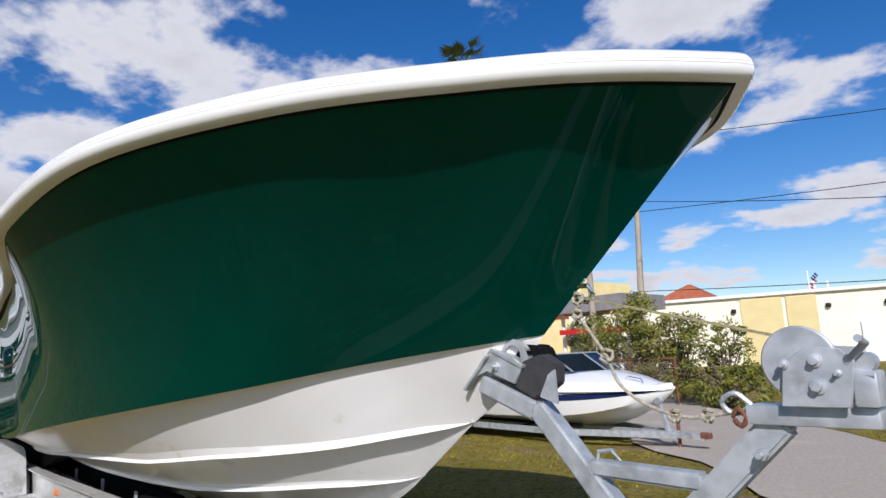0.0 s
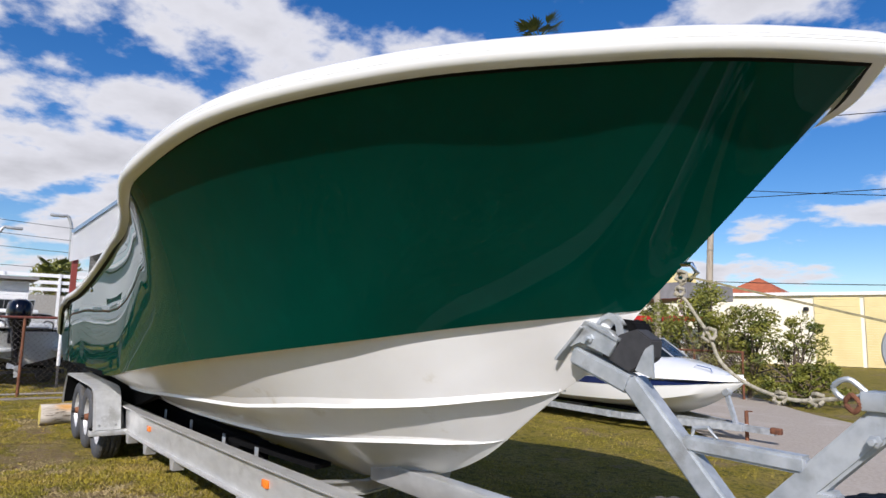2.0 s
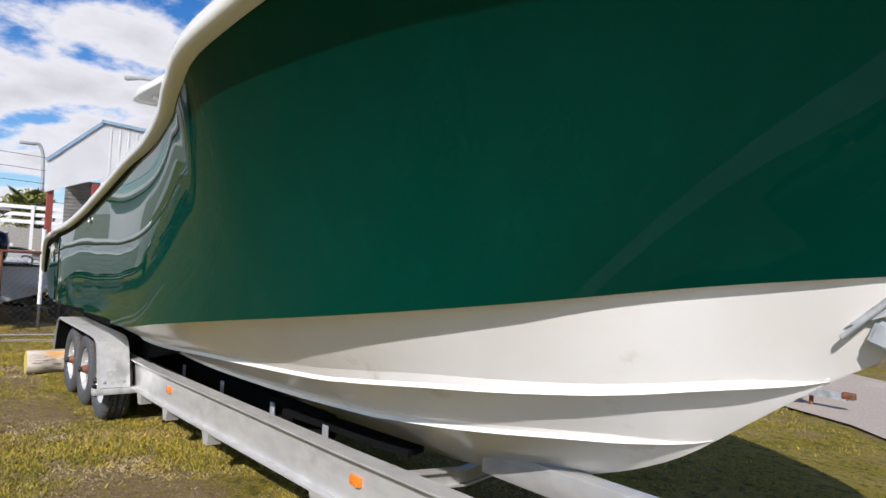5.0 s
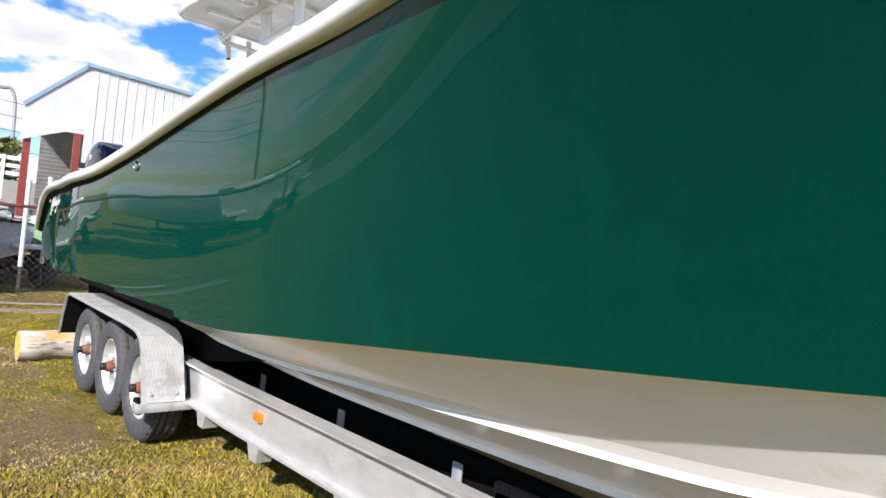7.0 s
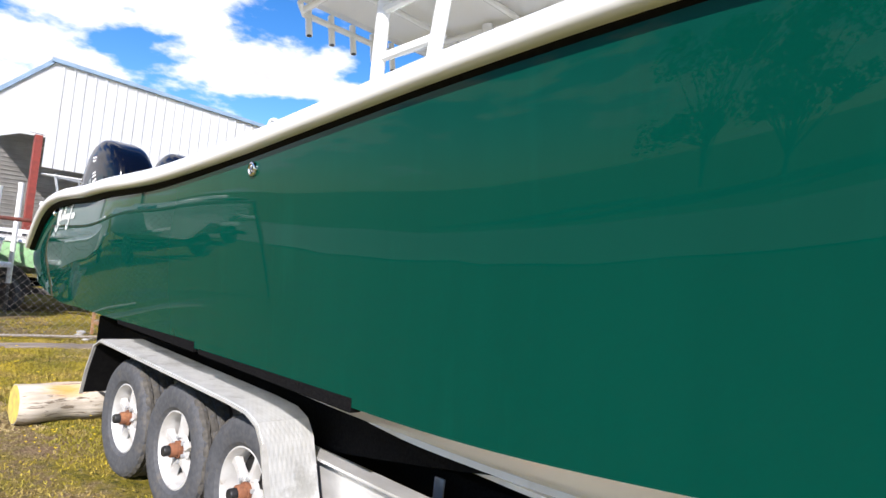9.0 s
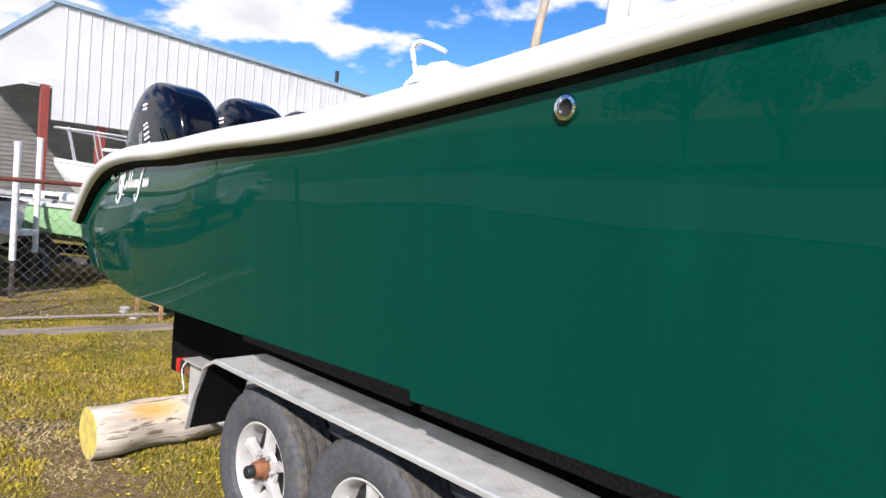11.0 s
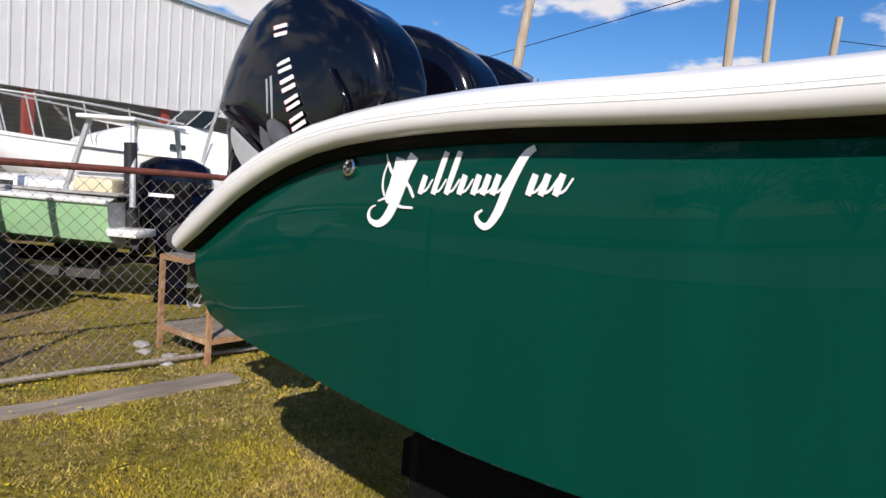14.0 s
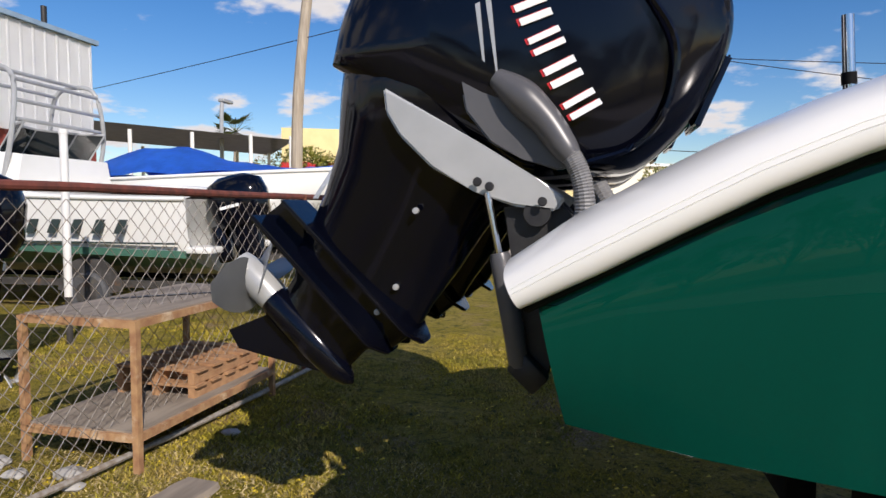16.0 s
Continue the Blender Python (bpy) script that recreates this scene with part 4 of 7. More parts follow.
            for mt, off, sh in ((DECAL_RED, 0.0, 0.008), (DECAL, 0.003, 0.0)):
                e = c + (d * -0.4 - u) * sh
                bm = bmesh.new()
                for w0, w1 in ((-0.85, -0.30), (0.25, 0.80)):
                    pts = [e - u * h + d * w * (w0 - 0.05), e - u * h + d * w * (w1 - 0.05), e + u * h + d * w * (w1 + 0.15), e + u * h + d * w * (w0 + 0.15)]
                    slab(bm, [(q.x, q.z) for q in pts], (0, s * (0.2345 + off), 0), (1, 0, 0), (0, 0, 1), s * 0.005)
                part("name_bar", bm, mt, cowl, smooth=0)
        for k in range(2):
            bm = bmesh.new()
            slab(bm, [(-0.66 - 0.05 * k, 0.40), (-0.64 - 0.05 * k, 0.41), (-0.42 - 0.03 * k, 0.225 - 0.02 * k), (-0.425 - 0.03 * k, 0.222 - 0.02 * k)], (0, s * 0.2355, 0), (1, 0, 0), (0, 0, 1), s * 0.004)
            part("stripe", bm, SILVER, cowl, smooth=0)
    # mid section and leg
    bm = bmesh.new()
    rings = []
    for z, x0, x1, w in ((0.04, -0.90, -0.12, 0.21), (-0.08, -0.88, -0.16, 0.20), (-0.17, -0.82, -0.15, 0.165), (-0.30, -0.715, -0.125, 0.13), (-0.45, -0.645, -0.105, 0.10), (-0.56, -0.61, -0.08, 0.075), (-0.70, -0.58, -0.10, 0.06)):
        m = x0 * 0.6 + x1 * 0.4
        rings.append(ellipse_ring(m, z, x1 - m, m - x0, w, 28, 2.5))
    loft(bm, rings)
    part("leg", bm, COWL, root, "black drive-shaft leg", 50)
    # splash plate with a rolled edge and the cavitation plate
    for z, x0, x1, w, t in ((-0.575, -0.72, -0.03, 0.12, 0.016), (-0.69, -0.76, -0.09, 0.14, 0.018)):
        bm = bmesh.new()
        slab(bm, [(x1, -w * 0.4), (x1 - 0.06, -w), ((x0 + x1) / 2, -w * 0.85), (x0, -w * 0.8), (x0, w * 0.8), ((x0 + x1) / 2, w * 0.85), (x1 - 0.06, w), (x1, w * 0.4)], (0, 0, z), (1, 0, 0), (0, 1, 0), t)
        bmesh.ops.bevel(bm, geom=list(bm.edges), offset=0.006, segments=2, affect="EDGES")
        part("cavitation_plate", bm, COWL, root)
    bm = bmesh.new()
    slab(bm, [(-0.74, -0.60), (-0.62, -0.60), (-0.55, -0.69), (-0.76, -0.70)], (0, -0.012, 0), (1, 0, 0), (0, 0, 1), -0.024)
    part("trim_tab", bm, COWL, root)
    bm = bmesh.new()
    rings = [[Vector((x, r * math.cos(2 * math.pi * i / 20), -0.875 + r * 1.05 * math.sin(2 * math.pi * i / 20))) for i in range(20)]
             for x, r in ((-0.11, 0.006), (-0.13, 0.025), (-0.18, 0.048), (-0.30, 0.062), (-0.50, 0.06), (-0.54, 0.05))]
    loft(bm, rings)
    part("torpedo", bm, COWL, root, "", 50)
    bm = bmesh.new()
    loft(bm, [ellipse_ring(-0.34, z, f, r, w, 22, 2.0) for z, f, r, w in ((-0.68, 0.20, 0.24, 0.05), (-0.76, 0.18, 0.19, 0.04), (-0.86, 0.18, 0.17, 0.045))])
    part("gearcase", bm, COWL, root, "", 50)
    bm = bmesh.new()
    slab(bm, [(-0.20, -0.92), (-0.50, -0.92), (-0.575, -1.09), (-0.50, -1.11)], (0, -0.008, 0), (1, 0, 0), (0, 0, 1), -0.016)
    part("skeg", bm, COWL, root)
    # propeller
    bm = bmesh.new()
    lathe(bm, [(0.0, -0.53), (0.055, -0.53), (0.06, -0.58), (0.055, -0.68), (0.045, -0.72), (0.0, -0.72)], (0, 0, -0.875), "x", 18)
    prop = part("propeller_hub", bm, SILVER, root, "steel propeller hub")
    for k in range(4):
        a = radians(20 + 90 * k)
        bm = bmesh.new()
        rows = []
        for i in range(9):
            r = 0.05 + 0.145 * i / 8
            wdt = 0.085 * math.sin(math.pi * (0.30 + 0.62 * i / 8)) + 0.008
            row = []
            for j in range(6):
                tt = (j / 5 - 0.5) * 2
                th = a + tt * wdt / max(r, 0.07)
                row.append(Vector((-0.625 + tt * wdt * 0.7 - 0.03 * (i / 8) ** 2, r * math.cos(th), -0.875 + r * math.sin(th))))
            rows.append(row)
        grid_faces(bm, rows)
        bmesh.ops.solidify(bm, geom=list(bm.faces), thickness=0.006)
        part("blade", bm, SILVER, prop, "polished steel propeller blade", 60)
    # clamp bracket on the transom and lift rams
    for s in (-0.15, 0.12):
        bm = bmesh.new()
        slab(bm, [(-0.15, -0.04), (-0.06, 0.09), (0.10, 0.08), (0.20, -0.12), (0.31, -0.31), (0.22, -0.37), (0.10, -0.22)], (0, s, 0), (1, 0, 0), (0, 0, 1), 0.03)
        bmesh.ops.bevel(bm, geom=list(bm.edges), offset=0.006, segments=1, affect="EDGES")
        part("clamp_bracket", bm, DARK, root)
    bm = bmesh.new()
    tube(bm, [(-0.06, -0.22, 0.02), (-0.06, 0.22, 0.02)], 0.04, 14)
    part("tilt_tube", bm, DARK, root)
    bm = bmesh.new()
    tube(bm, [(-0.205, -0.225, -0.04), (-0.05, -0.225, -0.145)], 0.011, 10)
    ram = part("ram_rod", bm, CHROME, root, "bright steel ram rod")
    bm = bmesh.new()
    tube(bm, [(-0.055, -0.225, -0.14), (-0.04, -0.225, -0.15), (0.14, -0.225, -0.275), (0.22, -0.21, -0.34)], 0.032, 14, [0.85, 1.0, 1.0, 0.9])
    part("ram_body", bm, COWL_GREY, ram)
    bm = bmesh.new()
    box(bm, (0.255, -0.20, -0.335), (0.11, 0.07, 0.075), bevel=0.012)
    part("ram_foot", bm, DARK, ram)
    # ribbed hoses from cowl to transom
    bm = bmesh.new()
    tube(bm, catmull([(-0.42, -0.232, 0.215), (-0.32, -0.240, 0.225), (-0.22, -0.250, 0.222), (-0.13, -0.262, 0.205), (-0.10, -0.264, 0.20)], 6), 0.05, 14,
         [0.55 + 0.5 * math.sin(math.pi * min(1.0, i / 14)) if i < 7 else 1.05 - 0.026 * (i - 7) for i in range(25)])
    part("hose_boot", bm, COWL_GREY, root, "dark grey moulded hose boot", 50)
    for pts in ([(-0.13, -0.262, 0.205), (-0.08, -0.268, 0.195), (-0.02, -0.27, 0.165), (0.045, -0.268, 0.105), (0.09, -0.26, 0.02), (0.12, -0.25, -0.05)],
                [(0.0, -0.10, 0.20), (0.10, -0.12, 0.16), (0.20, -0.15, 0.05), (0.24, -0.16, -0.06)]):
        bm = bmesh.new()
        hp = catmull(pts, 18)
        tube(bm, hp, 0.027, 12, [1.0 + 0.10 * (i % 2) for i in range(len(hp))])
        part("ribbed_hose", bm, HOSE, root, "grey ribbed rigging hose", 20)
    for bx_, bz_, y in ((-0.337, -0.243, 0.158), (-0.225, -0.485, 0.088), (-0.215, -0.60, 0.066)):
        bm = bmesh.new()
        lathe(bm, [(0.011, 0.0), (0.010, -0.010), (0.0, -0.012)], (bx_, -y, bz_), "y", 10)
        part("bolt", bm, SILVER, root)
    return root


ENGINE_TILT = 44
eng = outboard((-11.60, 2.70, 1.46), ENGINE_TILT, "large black outboard engine tilted up, silver skirt")
for y in (3.40, 4.10):
    copy_thing(eng, Matrix.Translation((-11.60, y, 1.46)) @ Matrix.Rotation(radians(ENGINE_TILT), 4, "Y"))


# ---------------------------------------------------------------- the trailer
trailer = thing("boat_trailer", (-6.0, YC, 0.0), "aluminium triple-axle boat trailer with galvanised winch stand", "trailer")


def ibeam(path, h, w, t=0.012):
    bm = bmesh.new()
    a, b = w / 2, h / 2
    prof = [(-a, -b), (a, -b), (a, -b + t), (t / 2, -b + t), (t / 2, b - t), (a, b - t), (a, b), (-a, b), (-a, b - t), (-t / 2, b - t), (-t / 2, -b + t), (-a, -b + t)]
    sweep(bm, path, prof)
    return bm


def rail_y(x):
    """The near rail runs in slowly towards the tongue."""
    return lerp_at([(3.0, 2.99), (0.2, 2.46), (-1.3, 2.30), (-3.0, 2.21), (-6.0, 2.11), (-10, 2.10)], x)


z0 = 0.475
part("side_rail", ibeam([(x, rail_y(x), z0) for x in (-9.76, -6, -3.0, -1.3, 0.2, 2.3)], 0.27, 0.11), ALU, trailer, "weathered aluminium I-beam rail")
part("side_rail", ibeam([(-9.76, 2 * YC - 2.12, z0), (-6, 2 * YC - 2.12, z0), (-3.3, 2 * YC - 2.3, z0), (-2.1, YC + 0.06, z0)], 0.27, 0.11), ALU, trailer, "weathered aluminium I-beam rail")
for mx_ in (-5.66, -2.88):
    for y in (rail_y(mx_) - 0.012, 2 * YC - rail_y(mx_) + 0.012):
        bm = bmesh.new()
        box(bm, (mx_, y, 0.488), (0.10, 0.02, 0.05), bevel=0.006)
        light = part("marker_light", bm, ORANGE, trailer, "orange side marker light")
        bm = bmesh.new()
        box(bm, (mx_ + 0.025, y - 0.014 if y < YC else y + 0.014, 0.478), (0.035, 0.012, 0.025), bevel=0.004)
        part("lamp_lens", bm, ORANGE, light)
for bxx in (-6.35, -5.62, -4.75, -3.2):
    for y in (rail_y(bxx), 2 * YC - 2.15):
        bm = bmesh.new()
        slab(bm, [(-0.07, 0.34), (0.07, 0.34), (0.05, 0.25), (-0.03, 0.25)], (bxx, y - 0.05, 0), (1, 0, 0), (0, 0, 1), -0.1)
        part("axle_bracket", bm, ALU, trailer)
bm = bmesh.new()
box(bm, (-0.3, YC - 0.08, 0.54), (4.8, 0.11, 0.15), bevel=0.01)
part("tongue", bm, ALU, trailer)
for cx in (-9.6, -7.0, -5.2, -3.0, -1.42):
    part("crossmember", ibeam([(cx, rail_y(cx), 0.42), (cx, YC, 0.34 if cx < -2 else 0.42)] + ([(cx, 2 * YC - 2.25, 0.42)] if cx < -2 else []), 0.10, 0.07), ALU, trailer)
for by in (2.52, 2 * YC - 2.52):
    bm = bmesh.new()
    box(bm, (-7.25, by, 0.54), (7.1, 0.10, 0.16), bevel=0.015)
    part("bunk", bm, CARPET, trailer, "black carpeted bunk board")
    bm = bmesh.new()
    box(bm, (-10.62, by + 0.06, 0.50), (0.12, 0.42, 0.42), bevel=0.02)
    part("bunk_end", bm, BLACK_RUB, trailer)
    for px in (-6.2, -5.25, -4.3, -3.55):
        bm = bmesh.new()
        box(bm, (px, by - (0.12 if by < YC else -0.12), 0.55), (0.06, 0.012, 0.11), bevel=0.003)
        box(bm, (px, by - (0.16 if by < YC else -0.16), 0.50), (0.07, 0.09, 0.012))
        part("bunk_bracket", bm, GALV, trailer)
# tall outer bunk boards close under the chine
for flip in (False, True):
    bm = bmesh.new()
    rings = []
    for i in range(31):
        p = on(CHINE, -10.62 + 5.0 * i / 30) + Vector((0, 0.50, -0.19))
        deep = 0.34 * min(1.0, (30.6 - i) / 12)
        ring = [p + Vector((0, y, z)) for y, z in ((-0.05, 0), (0.05, 0), (0.05, -deep), (-0.05, -deep))]
        rings.append([mirror(q) for q in ring] if flip else ring)
    loft(bm, rings)
    part("outer_bunk", bm, CARPET, trailer, "black carpeted side bunk")
# slanted guide board near the bow, white edge
bm = bmesh.new()
bar(bm, (-4.05, 2.42, 0.60), (-3.05, 2.72, 0.52), 0.16, 0.035)
part("keel_pad", bm, CARPET, trailer)

# fenders
for y0, s in ((1.765, 1), (2 * YC - 1.765, -1)):
    bm = bmesh.new()
    prof = [(-9.06, 0.44), (-9.00, 0.62), (-8.90, 0.80), (-8.80, 0.845), (-7.05, 0.825), (-6.86, 0.815), (-6.76, 0.78), (-6.70, 0.71), (-6.57, 0.37)]
    outer = [Vector((x, 0, z)) for x, z in prof]
    rings = []
    for i, p in enumerate(outer):
        d = (outer[min(i + 1, len(outer) - 1)] - outer[max(0, i - 1)]).normalized()
        nn = Vector((-d.z, 0, d.x))
        q = p - nn * 0.008
        rings.append([Vector((p.x, y0, p.z)), Vector((p.x, y0 + s * 0.27, p.z)), Vector((q.x, y0 + s * 0.27, q.z)), Vector((q.x, y0, q.z))])
    loft(bm, rings)
    fender = part("fender", bm, PLATE, trailer, "tread-plate aluminium fender", 20)
    bm = bmesh.new()
    sweep(bm, [Vector((x, y0 + s * 0.004, z - 0.014)) for x, z in prof], [(-0.006, -0.014), (0.006, -0.014), (0.006, 0.014), (-0.006, 0.014)], hint=(0, 1, 0))
    part("lip", bm, ALU, fender)
    # added black inner sheet paints the shade under the fender
    bm = bmesh.new()
    rings = []
    for x, z in prof:
        k = Vector((-7.8 - x, 0, 0.36 - z)).normalized() * 0.016
        rings.append([Vector((x, y0 + s * j, z)) + k * q for j, q in ((0.008, 1.0), (0.26, 1.0), (0.26, 1.6), (0.008, 1.6))])
    loft(bm, rings)
    part("liner", bm, BLACK_RUB, fender, "black sheet added as shade under the fender")
    bm = bmesh.new()
    box(bm, (-6.62, y0 + s * 0.26, 0.335), (0.10, 0.60, 0.06), bevel=0.006)
    part("fender_arm", bm, ALU, trailer)
    bm = bmesh.new()
    box(bm, (-6.64, y0 - s * 0.01, 0.34), (0.10, 0.04, 0.10), bevel=0.01)
    part("step_block", bm, BLACK_RUB, trailer)
    for k in (0.05, 0.22):
        bm = bmesh.new()
        lathe(bm, [(0.014, 0), (0.010, 0.008), (0, 0.010)], (-6.585, y0 + s * k, 0.42), "x", 10)
        part("rivet", bm, SILVER, fender)


def open_ends(bm):
    """Takes the flat caps off a turned ring."""
    bmesh.ops.delete(bm, geom=[f for f in bm.faces if len(f.verts) > 8], context="FACES")


def wheel_meshes(parent):
    """A tyre with ribs, a spoked alloy and a rusty hub; axis along y, outer face towards -y."""
    root = new("wheel")
    root.parent = parent
    ORIGIN[root] = Vector((0, 0, 0))
    R, n = 0.37, 72
    bm = bmesh.new()
    prof = [(0.215, -0.085), (0.24, -0.105), (0.30, -0.118), (0.345, -0.108), (0.364, -0.094), (0.37, -0.07), (0.37, -0.052), (0.358, -0.05), (0.358, -0.042), (0.37, -0.04),
            (0.372, -0.012), (0.36, -0.010), (0.36, 0.0), (0.372, 0.002), (0.372, 0.038), (0.358, 0.04), (0.358, 0.05), (0.37, 0.052), (0.37, 0.075), (0.35, 0.108), (0.30, 0.118), (0.24, 0.105), (0.215, 0.085)]
    lathe(bm, prof, n=n)
    open_ends(bm)
    for v in bm.verts:
        r = math.hypot(v.co.x, v.co.z)
        if r > 0.362 and 0.04 < abs(v.co.y) < 0.1:
            a = math.atan2(v.co.z, v.co.x)
            k = 1 - 0.026 * ((int(round(a * n / math.pi / 2)) + (1 if v.co.y > 0 else 0)) % 3 == 0)
            v.co.x, v.co.z = v.co.x * k, v.co.z * k
    tyre = part("tyre", bm, TYRE, root, "black tyre with worn tread", 25)
    for y0, y1, skip in ((-0.094, -0.056, 3), (-0.046, -0.008, 4), (0.006, 0.044, 4), (0.054, 0.092, 3)):
        bm = bmesh.new()
        edge = 0.364 if abs(y0) > 0.09 else 0.374
        edge2 = 0.364 if abs(y1) > 0.09 else 0.374
        lathe(bm, [(0.350, y0 - 0.002), (edge, y0), (0.377, (y0 + y1) / 2), (edge2, y1), (0.350, y1 + 0.002)], n=96)
        for v in bm.verts:
            k = int(round(math.atan2(v.co.z, v.co.x) * 96 / (2 * math.pi)))
            k += 1 if v.co.y > (y0 + y1) / 2 else 0
            if math.hypot(v.co.x, v.co.z) > 0.356 and k % skip == 0:
                v.co.x, v.co.z = v.co.x * 0.978, v.co.z * 0.978
        open_ends(bm)
        part("tread_rib", bm, TREAD, root, "", 20)
    bm = bmesh.new()
    lathe(bm, [(0.218, -0.078), (0.222, -0.088), (0.212, -0.090), (0.200, -0.070), (0.196, -0.01), (0.185, 0.08), (0.218, 0.085)], n=n)
    open_ends(bm)
    part("rim", bm, RIM, root, "dull white alloy rim")
    bm = bmesh.new()
    lathe(bm, [(0.088, -0.04), (0.082, -0.055), (0.05, -0.058), (0.05, -0.03)], n=24)
    for k in range(5):
        a = 2 * math.pi * k / 5 + 0.3
        d, t = Vector((math.cos(a), 0, math.sin(a))), Vector((-math.sin(a), 0, math.cos(a)))
        rings = []
        for r, w, y in ((0.07, 0.028, -0.056), (0.12, 0.016, -0.050), (0.17, 0.017, -0.046), (0.205, 0.028, -0.044)):
            c = d * r + Vector((0, y, 0))
            rings.append([c - t * w, c - t * w * 0.8 - Vector((0, 0.012, 0)), c + t * w * 0.8 - Vector((0, 0.012, 0)), c + t * w, c + t * w + Vector((0, 0.03, 0)), c - t * w + Vector((0, 0.03, 0))])
        loft(bm, rings)
    part("spokes", bm, RIM, root, "", 30)
    bm = bmesh.new()
    lathe(bm, [(0.19, 0.02), (0.05, 0.015), (0.0, 0.015)], n=24)
    part("brake_drum", bm, DARK, root)
    bm = bmesh.new()
    lathe(bm, [(0.05, -0.04), (0.05, -0.075), (0.042, -0.078), (0.04, -0.112), (0.034, -0.12), (0.0, -0.122)], n=18)
    part("hub_cap", bm, RUST, root, "rusty hub cap")
    bm = bmesh.new()
    lathe(bm, [(0.030, -0.115), (0.030, -0.150), (0.026, -0.156), (0.0, -0.158)], n=16)
    part("grease_cap", bm, DARK, root, "dark grease cap")
    for k in range(6):
        a = 2 * math.pi * k / 6
        bm = bmesh.new()
        lathe(bm, [(0.012, -0.05), (0.012, -0.075), (0.0, -0.078)], (0.068 * math.cos(a), 0, 0.068 * math.sin(a)), n=6)
        part("lug_nut", bm, SILVER, root)
    return root


def more_wheels(src, parent, m):
    w = new("wheel")
    w.parent = parent
    w.matrix_basis = m
    for ch in src.children:
        share(ch, w, Matrix())
    return w


first = wheel_meshes(trailer)
base = ORIGIN[trailer]
first.location = Vector((-8.53, 1.965, 0.37)) - base
for x in (-7.77, -7.01):
    more_wheels(first, trailer, Matrix.Translation(Vector((x, 1.965, 0.37)) - base) @ Matrix.Rotation(0.5 * x, 4, "Y"))
for x in (-8.53, -7.77, -7.01):
    more_wheels(first, trailer, Matrix.Translation(Vector((x, 2 * YC - 1.965, 0.37)) - base) @ Matrix.Rotation(math.pi, 4, "Z"))
    bm = bmesh.new()
    tube(bm, [(x, 2.0, 0.37), (x, 2 * YC - 2.0, 0.37)], 0.04, 10)
    part("axle", bm, GALV, trailer)
# spare wheels on the tongue
for x, y, t in ((-0.1, 2.66, 0), (0.34, 3.46, math.pi)):
    more_wheels(first, trailer, Matrix.Translation(Vector((x, y, 0.54)) - base) @ Matrix.Rotation(t, 4, "Z"))

# tail light and bracket
bm = bmesh.new()
box(bm, (-9.90, 2.18, 0.49), (0.28, 0.07, 0.085), bevel=0.006)
tail = part("tail_light", bm, DARK, trailer, "tail light in black housing")
bm = bmesh.new()
box(bm, (-10.045, 2.18, 0.49), (0.06, 0.075, 0.09), bevel=0.008)
part("lens", bm, RED_LENS, tail, "red lens")
bm = bmesh.new()
box(bm, (-9.85, 2.138, 0.49), (0.14, 0.012, 0.05))
part("reflector", bm, RUST, tail)
bm = bmesh.new()
tube(bm, catmull([(-9.78, 2.1, 0.60), (-9.84, 2.08, 0.52), (-9.82, 2.09, 0.40), (-9.88, 2.1, 0.36)], 6), 0.004, 5)
part("cable", bm, DECAL, tail)

# winch stand of square galvanised tube
WY = 2.98
stand = new("winch_stand")
stand.parent = trailer
tagged(stand, "galvanised square-tube winch stand")
for p, q, w in (((-0.845, 1.435), (-0.50, 1.305), 0.092), ((-0.50, 1.325), (0.12, 0.64), 0.10), ((-0.05, 0.70), (0.56, 1.31), 0.105), ((0.31, 0.60), (0.31, 1.0), 0.10), ((-0.24, 1.085), (0.26, 1.075), 0.065)):
    bm = bmesh.new()
    bar(bm, (p[0], WY, p[1]), (q[0], WY, q[1]), w, 0.078 + 0.17 * (w - 0.06) + 0.05 * abs(p[0]) * 0.1, hint=(0, 1, 0))
    bmesh.ops.bevel(bm, geom=list(bm.edges), offset=0.012, segments=2, affect="EDGES")
    part("tube", bm, GALV, stand)
bm = bmesh.new()
box(bm, (0.66, WY, 1.33), (0.40, 0.13, 0.065), bevel=0.006)
part("winch_plate", bm, GALV, stand)
for k, (x, z) in enumerate(((0.50, 1.20), (-0.71, 1.515))):
    bm = bmesh.new()
    lathe(bm, [(0.022, 0.0), (0.022, -0.02), (0.012, -0.022), (0.012, -0.045), (0, -0.046)], (x, WY - (0.06 if k == 0 else 0.045), z), "y", 6)
    part("bolt", bm, GALV, stand)
bm = bmesh.new()
tube(bm, [(-0.21, WY, 1.10), (-0.20, WY, 1.15), (-0.13, WY, 1.16), (-0.10, WY, 1.12), (-0.12, WY, 1.10)], 0.009, 8)
part("tie_ring", bm, GALV, stand)
# bow stop: end plate, side plates with a holed lug, black rubber blocks
for yy in (2.945, 3.03):
    bm = bmesh.new()
    slab(bm, [(-0.925, 1.435), (-0.775, 1.50), (-0.60, 1.43), (-0.545, 1.515), (-0.60, 1.56), (-0.745, 1.605)], (0, yy, 0), (1, 0, 0), (0, 0, 1), 0.018)
    bmesh.ops.bevel(bm, geom=list(bm.edges), offset=0.004, segments=1, affect="EDGES")
    part("bow_bracket", bm, GALV, stand)
bm = bmesh.new()
box(bm, (-0.838, 2.985, 1.488), (0.245, 0.16, 0.016), Matrix.Rotation(radians(-44), 4, "Y"))
bmesh.ops.bevel(bm, geom=list(bm.edges), offset=0.004, segments=1, affect="EDGES")
part("bracket_plate", bm, GALV, stand)
bm = bmesh.new()
